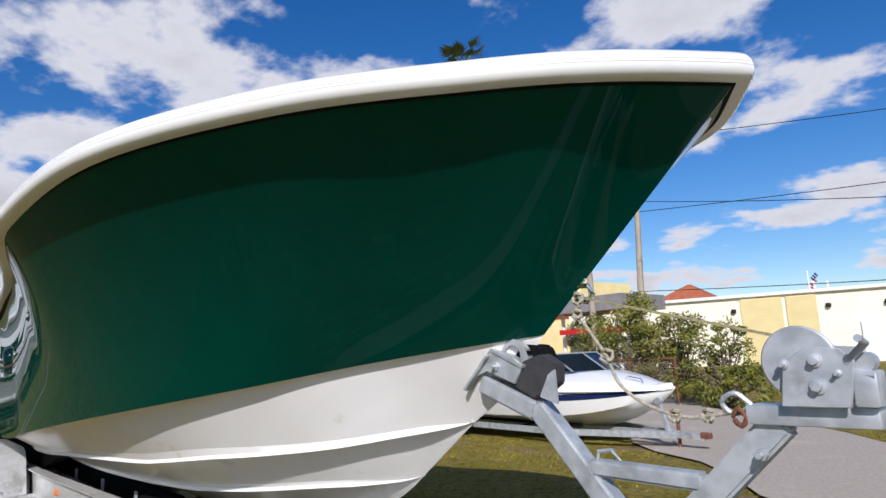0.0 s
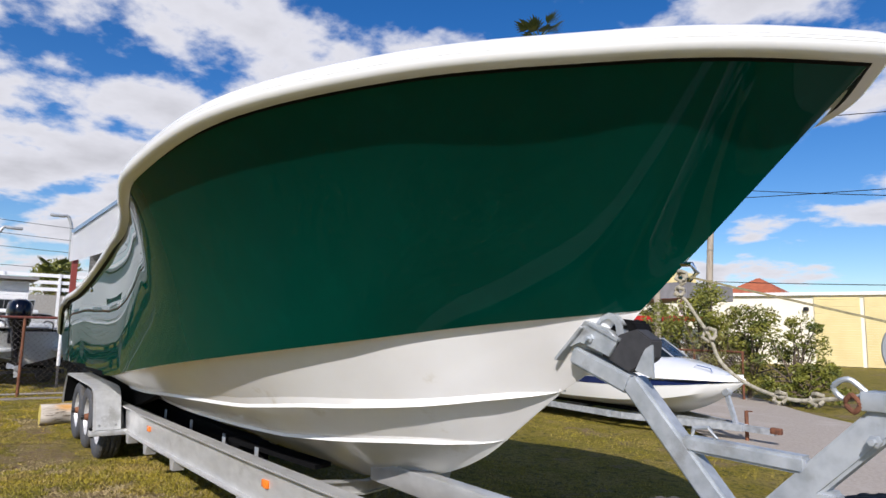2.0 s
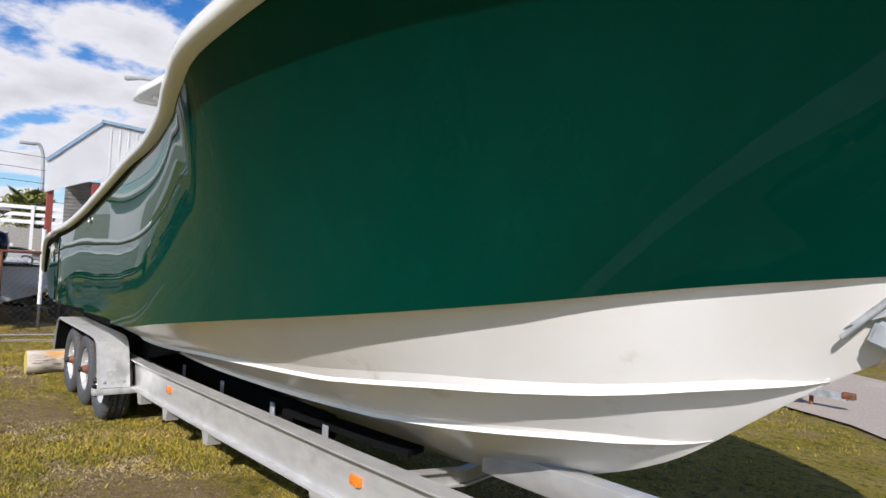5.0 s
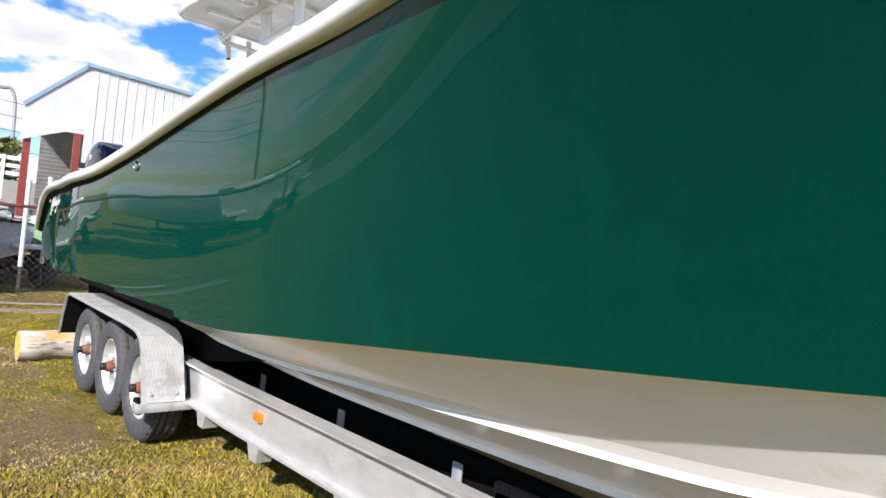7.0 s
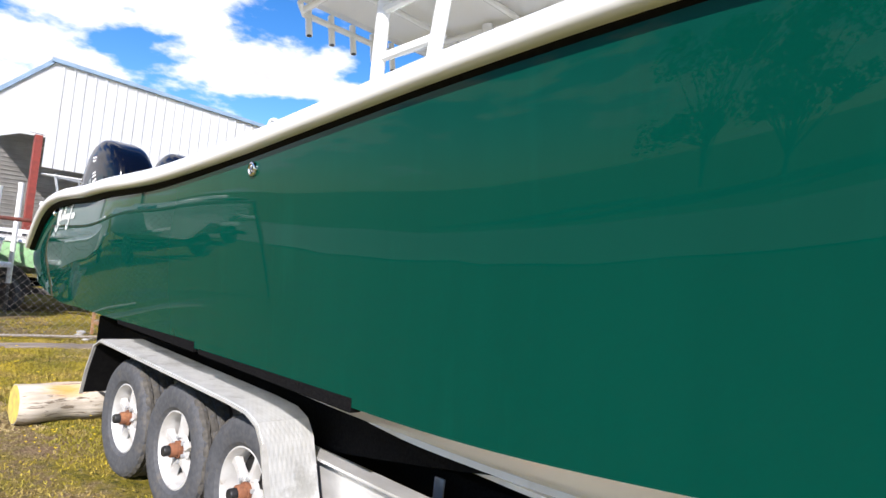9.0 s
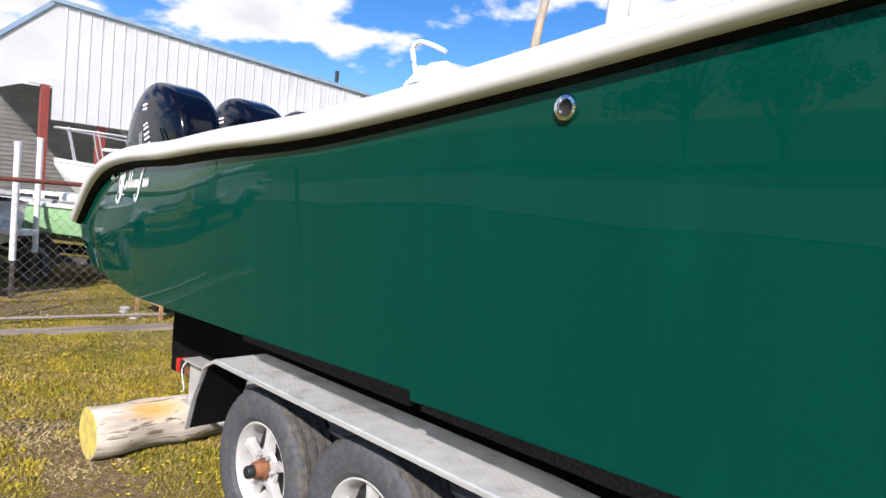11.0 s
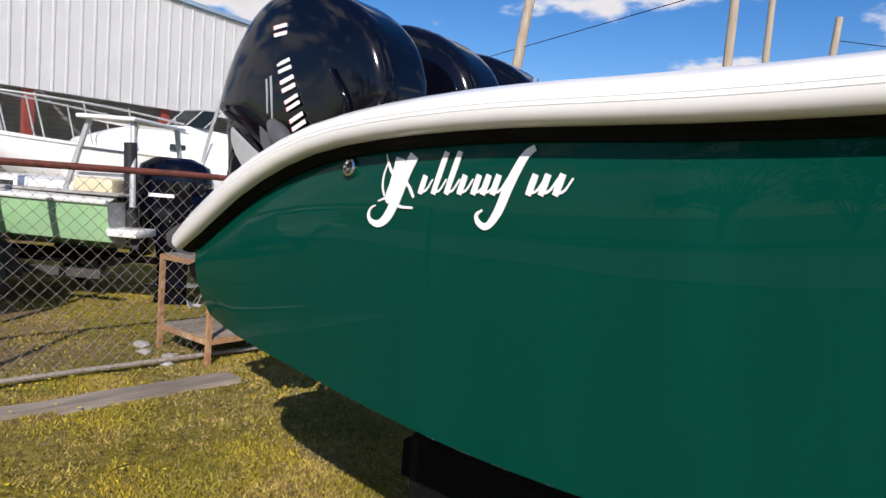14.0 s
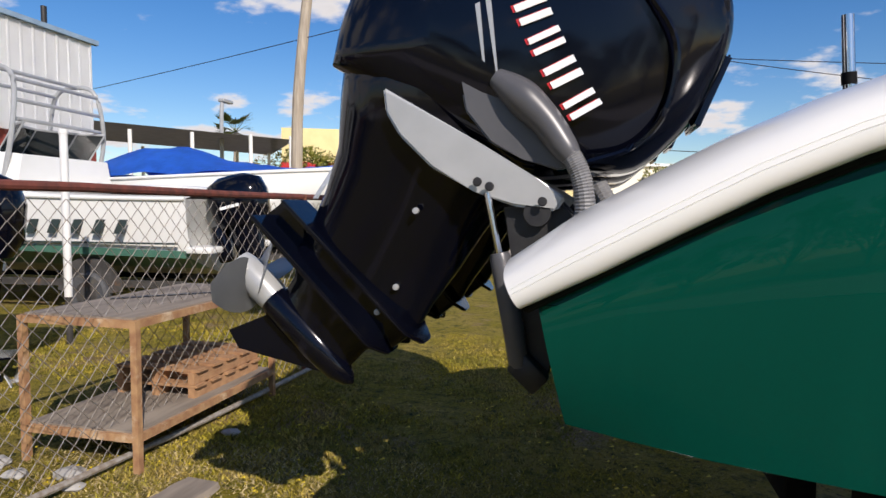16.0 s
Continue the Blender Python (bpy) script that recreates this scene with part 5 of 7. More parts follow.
box(bm, (-0.635, 2.985, 1.552), (0.20, 0.13, 0.014), Matrix.Rotation(radians(24), 4, "Y"))
part("bracket_plate", bm, GALV, stand)
bm = bmesh.new()
outer = [(0.105 * math.cos(t), 0.088 * math.sin(t)) for t in [math.pi * k / 14 for k in range(15)]]
inner = [(0.052 * math.cos(t), 0.008 + 0.050 * math.sin(t)) for t in [math.pi * k / 14 for k in range(15)]]
tilt = Matrix.Rotation(radians(24), 3, "Y")
for (a0, b0), (a1, b1), (c0, d0), (c1, d1) in zip(outer, outer[1:], inner, inner[1:]):
    loft(bm, [[Vector((-0.64, y, 1.555)) + tilt @ Vector((u, 0, w)) for u, w in ((a0, b0), (a1, b1), (c1, d1), (c0, d0))] for y in (2.965, 3.0)], caps=True)
for sx in (-1, 1):
    loft(bm, [[Vector((-0.64, y, 1.555)) + tilt @ Vector((sx * u, 0, w)) for u, w in ((0.105, -0.012), (0.105, 0.002), (0.052, 0.010), (0.052, -0.012))] for y in (2.965, 3.0)])
bmesh.ops.remove_doubles(bm, verts=bm.verts, dist=0.0005)
part("bracket_lug", bm, GALV, stand, "holed lifting lug")
bm = bmesh.new()
slab(bm, [(-0.66, 1.435), (-0.56, 1.535), (-0.455, 1.565), (-0.375, 1.515), (-0.385, 1.43), (-0.50, 1.36)], (0, 2.945, 0), (1, 0, 0), (0, 0, 1), -0.09)
bmesh.ops.bevel(bm, geom=list(bm.edges), offset=0.006, segments=2, affect="EDGES")
part("stop_block", bm, RUBBER_GREY, stand, "dark grey rubber bow stop")
bm = bmesh.new()
slab(bm, [(-0.74, 1.46), (-0.66, 1.57), (-0.59, 1.615), (-0.52, 1.605), (-0.49, 1.55), (-0.54, 1.42)], (0, 3.0, 0), (1, 0, 0), (0, 0, 1), -0.14)
bmesh.ops.bevel(bm, geom=list(bm.edges), offset=0.012, segments=2, affect="EDGES")
part("stop_block", bm, BLACK_RUB, stand, "black rubber bow stop")
bm = bmesh.new()
slab(bm, [(-0.455, 1.375), (-0.40, 1.475), (-0.365, 1.495), (-0.36, 1.345)], (0, 2.93, 0), (1, 0, 0), (0, 0, 1), -0.014)
part("stop_plate", bm, GALV, stand)

# winch
winch = new("winch")
winch.parent = trailer
tagged(winch, "hand winch with galvanised gear plates")
for yy in (WY - 0.10, WY + 0.085):
    bm = bmesh.new()
    slab(bm, [(0.598, 1.364), (0.80, 1.364), (0.825, 1.51), (0.785, 1.546), (0.69, 1.555), (0.615, 1.50)], (0, yy, 0), (1, 0, 0), (0, 0, 1), 0.008)
    bmesh.ops.bevel(bm, geom=list(bm.edges), offset=0.003, segments=1, affect="EDGES")
    part("side_plate", bm, GALV, winch)
bm = bmesh.new()
lathe(bm, [(0.112, -0.006), (0.118, 0.0), (0.118, 0.008), (0.10, 0.012), (0.03, 0.012)], (0.655, WY - 0.075, 1.505), "y", 40)
part("gear_guard", bm, GALV, winch)
bm = bmesh.new()
tube(bm, [(0.80, WY - 0.10, 1.50), (0.86, WY - 0.11, 1.56), (0.86, WY - 0.18, 1.575)], 0.012, 8)
part("pawl_lever", bm, GALV, winch)
bm = bmesh.new()
lathe(bm, [(0.05, -0.08), (0.07, -0.07), (0.07, 0.07), (0.05, 0.08)], (0.66, WY, 1.51), "y", 20)
part("strap_drum", bm, STRAP, winch)
for x, z, r in ((0.62, 1.50, 0.016), (0.715, 1.51, 0.022), (0.715, 1.43, 0.026), (0.775, 1.47, 0.012)):
    bm = bmesh.new()
    lathe(bm, [(r, 0.0), (r, -0.02), (r * 0.6, -0.022), (r * 0.6, -0.04), (0, -0.041)], (x, WY - 0.095, z), "y", 12)
    part("shaft_end", bm, GALV, winch)
bm = bmesh.new()
lathe(bm, [(0.03, -0.02), (0.03, 0.04)], (0.84, WY - 0.06, 1.50), "y", 14)
tube(bm, [(0.80, WY - 0.08, 1.47), (0.87, WY - 0.09, 1.46)], 0.014, 8)
box(bm, (0.84, WY - 0.05, 1.42), (0.07, 0.10, 0.11), bevel=0.01)
part("ratchet", bm, GALV, winch)
bm = bmesh.new()
tube(bm, catmull([(0.47, WY - 0.03, 1.36), (0.42, WY - 0.04, 1.40), (0.37, WY - 0.04, 1.37), (0.40, WY - 0.03, 1.33), (0.46, WY - 0.03, 1.345)], 5), 0.010, 8)
part("snap_hook", bm, GALV, winch)
bm = bmesh.new()
tube(bm, catmull([(0.43, WY - 0.05, 1.35), (0.46, WY - 0.06, 1.32), (0.44, WY - 0.06, 1.29), (0.41, WY - 0.05, 1.32), (0.43, WY - 0.05, 1.35)], 4), 0.009, 8)
part("shackle", bm, RUST, winch)

# plain script bars on the rail
ORG_TR = new("rail_decal")
ORG_TR.parent = trailer
tagged(ORG_TR, "white script-like decal on the rail")
decal("stroke", [[(x * 0.00052, z * 0.00052, w * 0.00050) for x, z, w in st] for st in SWASH], ORG_TR,
      lambda a, b: Vector((-2.02 + a, rail_y(-2.02 + a) - 0.009, 0.40 + b)))

# winch strap and safety rope
bm = bmesh.new()
bar(bm, (-0.23, YC - 0.01, 1.80), (0.63, YC - 0.04, 1.575), 0.05, 0.006)
solid("winch_strap", bm, STRAP, "yellowed winch strap between bow eye and winch", "strap")
bm = bmesh.new()
rp = catmull([(-0.26, 2.99, 1.83), (-0.22, 2.98, 1.78), (-0.27, 2.98, 1.74), (-0.22, 2.98, 1.69), (-0.17, 2.98, 1.62), (-0.11, 2.97, 1.54),
              (-0.06, 2.97, 1.43), (0.06, 2.96, 1.35), (0.22, 2.95, 1.31), (0.36, 2.95, 1.325), (0.43, 2.95, 1.34)], 8)
tube(bm, rp, 0.0072, 8, [1 + 0.12 * (i % 2) for i in range(len(rp))])
for c, a in (((-0.24, 2.98, 1.80), 0.024), ((-0.25, 2.98, 1.73), 0.02), ((-0.11, 2.97, 1.545), 0.028), ((0.18, 2.95, 1.312), 0.022), ((0.31, 2.95, 1.318), 0.022)):
    tube(bm, [Vector(c) + Vector((a * math.cos(t), 0.012 * math.sin(3 * t), a * math.sin(t))) for t in [i * 0.7 for i in range(10)]], 0.0085, 7)
solid("bow_rope", bm, ROPE, "weathered knotted rope hanging from the bow eye", "rope")

# the log
bm = bmesh.new()
rings = []
for i in range(15):
    y = 1.60 + 1.02 * i / 14
    k = 0.155 * (1 + 0.008 * math.sin(i * 1.9))
    rings.append([Vector((-9.98 + 0.02 * math.sin(i) + k * (1 + 0.05 * noise.noise((j * 0.9, i * 0.25, 3))) * math.cos(2 * math.pi * j / 26), y,
                          0.155 + k * (1 + 0.05 * noise.noise((j * 0.9, i * 0.25, 9))) * math.sin(2 * math.pi * j / 26))) for j in range(26)])
for k in range(26):
    if noise.noise((k * 1.7, 0.3, 5.0)) > 0.18:
        for r in rings[1:-1]:
            mid = sum(r, Vector()) / 26
            r[k] = r[k].lerp(mid, 0.07)
log = thing("log", (-9.98, 2.1, 0.0), "pale weathered log lying on the grass", "log")
loft(bm, rings)
part("trunk", bm, BARK, log)
bm = bmesh.new()
lathe(bm, [(0.152, 0.0), (0.148, -0.008), (0.06, -0.006), (0.0, -0.007)], (-9.98, 1.605, 0.155), "y", 26)
part("sawn_end", bm, LOG_END, log, "yellow painted sawn end")


# ---------------------------------------------------------------- chain-link fences
def chain_link(p0, p1, z0, z1, pitch=0.075, r=0.0016):
    """Zigzag wires woven into diamonds, as one mesh."""
    p0, p1 = Vector((*p0, 0)), Vector((*p1, 0))
    d = p1 - p0
    L = d.length
    d.normalize()
    nrm = Vector((-d.y, d.x, 0))
    verts, faces = [], []
    rows = int((z1 - z0) / (pitch * 0.5))
    for k in range(int(L / pitch)):
        for ph in (0, 1):
            prev = None
            for i in range(rows + 1):
                s = k * pitch + (pitch / 2 if (i + ph) % 2 else 0.0)
                if ph:
                    s += pitch / 2
                c = p0 + d * s + nrm * (0.003 if (i + ph) % 2 else -0.003) + Vector((0, 0, z0 + i * pitch * 0.5))
                b = len(verts)
                verts += [c + d * r, c + nrm * r - d * r * 0.5, c - nrm * r - d * r * 0.5]
                if prev is not None:
                    for j in range(3):
                        faces.append((prev + j, prev + (j + 1) % 3, b + (j + 1) % 3, b + j))
                prev = b
    me = bpy.data.meshes.new("chain_link")
    me.from_pydata([tuple(v) for v in verts], [], faces)
    me.materials.append(WIRE)
    return me


def fence(p0, p1, height, posts, rail_mat, label, post_mat=None, pitch=0.075, mesh_z0=0.05, r=0.0016):
    f = thing("chain_link_fence", (*p0, 0), label, "fence")
    o = ORIGIN[f]
    ob = new("chain_link", chain_link(p0, p1, mesh_z0, height - 0.02, pitch, r))
    ob.parent = f
    ob.location = -o
    tagged(ob, kind="stuff")
    a, b = Vector((*p0, height)), Vector((*p1, height))
    bm = bmesh.new()
    mid = [a.lerp(b, t / 8) + Vector((0, 0, 0.008 * math.sin(t * 2))) for t in range(9)]
    tube(bm, mid, 0.028, 10)
    part("top_rail", bm, rail_mat, f, "rusty top rail" if rail_mat is RED_RUST else "")
    for t in posts:
        c = a.lerp(b, t)
        bm = bmesh.new()
        tube(bm, [(c.x, c.y, 0), (c.x, c.y, height + 0.02)], 0.03, 10)
        part("post", bm, post_mat or rail_mat, f)
    return f


yard_fence = fence((-14.55, -2.2), (-13.86, 9.2), 1.62, [0.0, 0.335, 0.715, 1.0], RED_RUST, "chain-link fence with rusty red top rail", RUST, 0.112, r=0.0030)
# bent wire-top arm on a post and the bottom pipe lying in the grass
bm = bmesh.new()
tube(bm, catmull([(-14.42, -0.2, 0.05), (-14.30, 2.0, 0.06), (-14.05, 4.6, 0.05), (-13.88, 7.4, 0.07)], 8), 0.02, 8)
solid("ground_pipe", bm, WIRE, "galvanised pipe lying along the foot of the fence", "pipe")
for p, q, w in (((-13.98, -0.9, 0.012), (-13.72, 1.6, 0.006), 0.24), ((-13.86, 0.7, 0.02), (-13.62, 3.0, 0.014), 0.18), ((-13.62, 2.3, 0.004), (-13.54, 3.62, 0.012), 0.24)):
    bm = bmesh.new()
    p, q = Vector(p), Vector(q)
    across = (q - p).cross(Vector((0, 0, 1))).normalized()
    rings = []
    for i in range(13):
        o = p.lerp(q, i / 12) + across * 0.03 * noise.noise((i * 0.5, w * 40, 0.0))
        k = w * 0.5 * (1 + 0.22 * noise.noise((i * 0.8, w * 70, 3.0)))
        up = Vector((0, 0, 0.022 + 0.012 * noise.noise((i * 0.9, w * 30, 7.0))))
        rings.append([o - across * k - up, o - across * k * 0.9 + up, o + across * k * 0.85 + up * 0.8, o + across * k - up])
    loft(bm, rings)
    solid("weathered_plank", bm, WOOD_OLD, "grey weathered plank lying along the fence", "plank", "planks along the fence")
bm = bmesh.new()
bar(bm, (-13.94, 5.95, 1.6), (-13.82, 6.35, 2.05), 0.05, 0.012)
solid("fence_arm", bm, GALV, "slanted galvanised barbed-wire arm on a fence post", "fence arm")
for x, y, h in ((-17.3, 3.05, 2.24), (-16.1, 2.50, 2.08), (-17.1, 6.4, 2.3)):
    gp = thing("guide_post", (x, y, 0), "white plastic guide post on a boat trailer", "guide post", "trailer guide posts")
    bm = bmesh.new()
    tube(bm, [(x, y, 0.52), (x, y, h)], 0.042, 14)
    tube(bm, [(x, y, h), (x, y, h + 0.05)], 0.049, 14)
    part("pipe", bm, PLASTIC_W, gp)
    bm = bmesh.new()
    box(bm, (x, y, 0.29), (0.05, 0.05, 0.58), bevel=0.004)
    part("post_foot", bm, DULL_STEEL, gp, "rusty steel foot")

# lumps of broken concrete by the table
for x, y, r in ((-14.32, 3.52, 0.075), (-14.62, 3.45, 0.06), (-14.86, 3.55, 0.07), (-14.18, 3.40, 0.05), (-13.82, 4.35, 0.05)):
    bm = bmesh.new()
    bmesh.ops.create_icosphere(bm, subdivisions=2, radius=1.0)
    for v in bm.verts:
        k = r * (1 + 0.35 * noise.noise(v.co * 1.3 + Vector((x * 9, y * 9, 0))))
        v.co = Vector((x + v.co.x * k * 1.25, y + v.co.y * k, max(-0.02, 0.25 * r + v.co.z * k * 0.45)))
    solid("rubble", bm, CONCRETE, "pale lump of broken concrete on bare soil", "rubble", "rubble by the fence", smooth=0)

# rusty two-tier steel table behind the fence
table = thing("steel_table", (-14.37, 4.4, 0.0), "rusty two-tier steel table with weathered board tops", "table")
tx0, tx1, ty0, ty1 = -14.76, -13.98, 3.66, 5.2
for x in (tx0, tx1):
    for y in (ty0, ty1):
        bm = bmesh.new()
        bar(bm, (x, y, 0.0), (x, y, 0.88), 0.04, 0.04)
        part("leg", bm, PALE_RUST, table)
for z in (0.20, 0.86):
    for p, q in (((tx0, ty0), (tx1, ty0)), ((tx1, ty0), (tx1, ty1)), ((tx1, ty1), (tx0, ty1)), ((tx0, ty1), (tx0, ty0))):
        bm = bmesh.new()
        bar(bm, (*p, z), (*q, z), 0.035, 0.045)
        part("frame_bar", bm, PALE_RUST, table)
    bm = bmesh.new()
    box(bm, ((tx0 + tx1) / 2, (ty0 + ty1) / 2, z + 0.028), (tx1 - tx0 - 0.02, ty1 - ty0 - 0.02, 0.012))
    part("board", bm, WOOD_OLD, table, "grey weathered board")
bm = bmesh.new()
bar(bm, (tx0 + 0.1, 4.25, 0.895), (tx1 - 0.02, 4.9, 0.895), 0.05, 0.012)
part("strip", bm, DARK, table)

pallet = thing("pallet", (-14.37, 4.72, 0.225), "brown wooden pallet lying on the lower table shelf", "pallet")
for lv in range(2):
    for k in range(5):
        bm = bmesh.new()
        box(bm, (-14.37, 4.36 + 0.18 * k + 0.02 * lv, 0.315 + lv * 0.10), (0.66, 0.11, 0.018))
        part("slat", bm, PALLET, pallet, smooth=0)
    for k in (-0.28, 0.0, 0.28):
        bm = bmesh.new()
        box(bm, (-14.37 + k, 4.72, 0.266 + lv * 0.10), (0.05, 0.82, 0.08))
        part("bearer", bm, PALLET, pallet, smooth=0)


# ---------------------------------------------------------------- other boats
def hull_rings(L, B, H, keel, rake, n=26, sheer=0.25, stern_k=0.9):
    """Half-sections of a simple vee hull: bow at +x, stern at x = 0, keel height given."""
    out = []
    for i in range(n + 1):
        t = i / n
        k = max(0.0, 1 - max(0.0, (t - 0.45) / 0.55) ** 2.6)
        hb = B / 2 * k * (stern_k + (1 - stern_k) * min(1, t * 3))
        zs = H + sheer * t ** 2
        zk = keel + max(0, (t - 0.6) / 0.4) ** 3.0 * (zs - keel) * 0.92
        zc = zk + (zs - zk) * (0.28 + 0.14 * t)
        x = L * t
        out.append((x + rake * t ** 3, hb, zs, zc, zk))
    return out


def small_boat(name, at, turn, L, B, H, keel, label, hull_mat, deck_mat, stripe=None, bottom=None, group="", sheer=0.25):
    b = thing(name, at, label, "boat", group, turn=turn)
    st = hull_rings(L, B, H, keel, 0.15, sheer=sheer)
    bm = bmesh.new()
    rows = []
    for x, hb, zs, zc, zk in st:
        half = [Vector((x, hb, zs)), Vector((x, hb * 0.97, zs - (zs - zc) * 0.45)), Vector((x, hb * 0.88, zc)), Vector((x, hb * 0.45, zc + (zk - zc) * 0.55)), Vector((x, 0, zk))]
        rows.append(half + [Vector((p.x, -p.y, p.z)) for p in half[-2::-1]])
    grid_faces(bm, rows)
    bmesh.ops.remove_doubles(bm, verts=bm.verts, dist=0.001)
    part("hull", bm, hull_mat, b, "", 40)
    bm = bmesh.new()
    vs = [bm.verts.new(p) for p in rows[0]]
    bm.faces.new(vs)
    bmesh.ops.solidify(bm, geom=list(bm.faces), thickness=0.05)
    part("transom", bm, deck_mat, b, "", 0)
    for s in (-1, 1):
        bm = bmesh.new()
        box(bm, (-0.16, s * B * 0.34, rows[0][2].z + 0.12), (0.36, B * 0.2, 0.09), bevel=0.02)
        part("swim_step", bm, deck_mat, b)
    bm = bmesh.new()
    box(bm, (L * 0.14, 0, H + 0.12), (L * 0.16, B * 0.55, 0.16), bevel=0.05)
    part("stern_seat", bm, deck_mat, b)
    bm = bmesh.new()
    box(bm, (L * 0.2, 0, H + 0.085), (L * 0.42, B * 0.78, 0.03), bevel=0.01)
    part("cockpit_sole", bm, SHED_DARK, b)
    bm = bmesh.new()
    rows = [[Vector((x, hb, zs)), Vector((x, hb * 0.8, zs + 0.05)), Vector((x, 0, zs + 0.08)), Vector((x, -hb * 0.8, zs + 0.05)), Vector((x, -hb, zs))] for x, hb, zs, zc, zk in st]
    grid_faces(bm, rows)
    part("deck", bm, deck_mat, b, "", 40)
    for s in (-1, 1):
        bm = bmesh.new()
        tube(bm, [Vector((x, s * (hb + 0.01), zs)) for x, hb, zs, zc, zk in st], 0.028, 8)
        part("rub_rail", bm, deck_mat, b)
        if stripe:
            bm = bmesh.new()
            rings = []
            for x, hb, zs, zc, zk in st[1:]:
                za, zb = zs - (zs - zc) * 0.14, zs - (zs - zc) * 0.40
                o = Vector((0, s * 0.008, 0))
                pa, pb = Vector((x, s * hb * 0.992, za)), Vector((x, s * hb * 0.973, zb))
                rings.append([pa + o, pb + o, pb - o * 2, pa - o * 2])
            loft(bm, rings)
            part("stripe", bm, stripe, b)
        if bottom:
            bm = bmesh.new()
            rings = []
            for x, hb, zs, zc, zk in st:
                pa, pb = Vector((x, s * (hb * 0.90 + 0.006), zc + 0.10)), Vector((x, s * (hb * 0.88 + 0.006), zc))
                pc = Vector((x, s * (hb * 0.45 + 0.006), zc + (zk - zc) * 0.55 - 0.008))
                rings.append([pa, pb, pc, pc + Vector((0, -s * 0.02, 0.02)), pb + Vector((0, -s * 0.02, 0.02)), pa + Vector((0, -s * 0.02, 0))])
            loft(bm, rings)
            part("boot_stripe", bm, bottom, b)
    return b


def boat_trailer(at, turn, L, label, z=0.42, hitch=1.6, group="", metal=None):
    # the default metal has the shade under a boat in its colour
    metal = metal or DULL_STEEL
    t = thing("small_trailer", at, label, "trailer", group, turn=turn)
    for s in (-1, 1):
        bm = bmesh.new()
        bar(bm, (0, s * 0.75, z), (L * 0.75, s * 0.7, z), 0.06, 0.10)
        bar(bm, (L * 0.75, s * 0.7, z), (L + hitch * 0.5, s * 0.05, z), 0.06, 0.10)
        part("rail", bm, metal, t)
        bm = bmesh.new()
        lathe(bm, [(0.16, -0.08), (0.27, -0.10), (0.30, -0.06), (0.30, 0.06), (0.27, 0.10), (0.16, 0.08)], (1.3, s * 0.95, 0.30), "y", 24)
        tyre = part("tyre", bm, TYRE, t)
        bm = bmesh.new()
        lathe(bm, [(0.17, -0.085), (0.15, -0.09), (0.14, -0.05), (0.05, -0.07), (0.0, -0.075)], (1.3, s * 0.95, 0.30), "y", 20)
        lathe(bm, [(0.17, 0.085), (0.15, 0.09), (0.14, 0.05), (0.05, 0.07), (0.0, 0.075)], (1.3, s * 0.95, 0.30), "y", 20)
        part("rim", bm, RIM if metal is GALV else DULL_STEEL, t)
        bm = bmesh.new()
        pts = [(1.3 + 0.38 * math.cos(a), s * 0.95, 0.32 + 0.38 * math.sin(a)) for a in [math.pi * i / 10 for i in range(11)]]
        sweep(bm, pts, [(-0.12, 0), (0.12, 0), (0.12, 0.01), (-0.12, 0.01)], hint=(0, 1, 0))
        part("mudguard", bm, metal, t)
    bm = bmesh.new()
    bar(bm, (L * 0.7, 0, z), (L + hitch, 0, z), 0.07, 0.09)
    part("tongue", bm, metal, t)
    for k in (0.1, 0.4, 0.7):
        bm = bmesh.new()
        bar(bm, (L * k, -0.75, z - 0.02), (L * k, 0.75, z - 0.02), 0.06, 0.07)
        part("crossmember", bm, metal, t)
    bm = bmesh.new()
    bar(bm, (L + 0.35, 0, z), (L + 0.2, 0, z + 0.45), 0.06, 0.06)
    lathe(bm, [(0.06, -0.05), (0.06, 0.05)], (L + 0.2, 0, z + 0.5), "y", 14)
    part("winch_post", bm, metal, t)
    bm = bmesh.new()
    tube(bm, [(L + 0.45, 0.09, 0.02), (L + 0.45, 0.09, z + 0.24)], 0.028, 10)
    tube(bm, [(L + 0.45, 0.09, z + 0.24), (L + 0.55, 0.09, z + 0.24)], 0.01, 6)
    part("jack", bm, RUST, t)
    bm = bmesh.new()
    box(bm, (L + hitch + 0.02, 0, z + 0.02), (0.16, 0.09, 0.09), bevel=0.02)
    part("coupler", bm, RUST, t)
    for s in (-1, 1):
        bm = bmesh.new()
        box(bm, (L * 0.42, s * 0.42, z + 0.09), (L * 0.75, 0.09, 0.06))
        part("bunk", bm, CARPET, t)
    return t


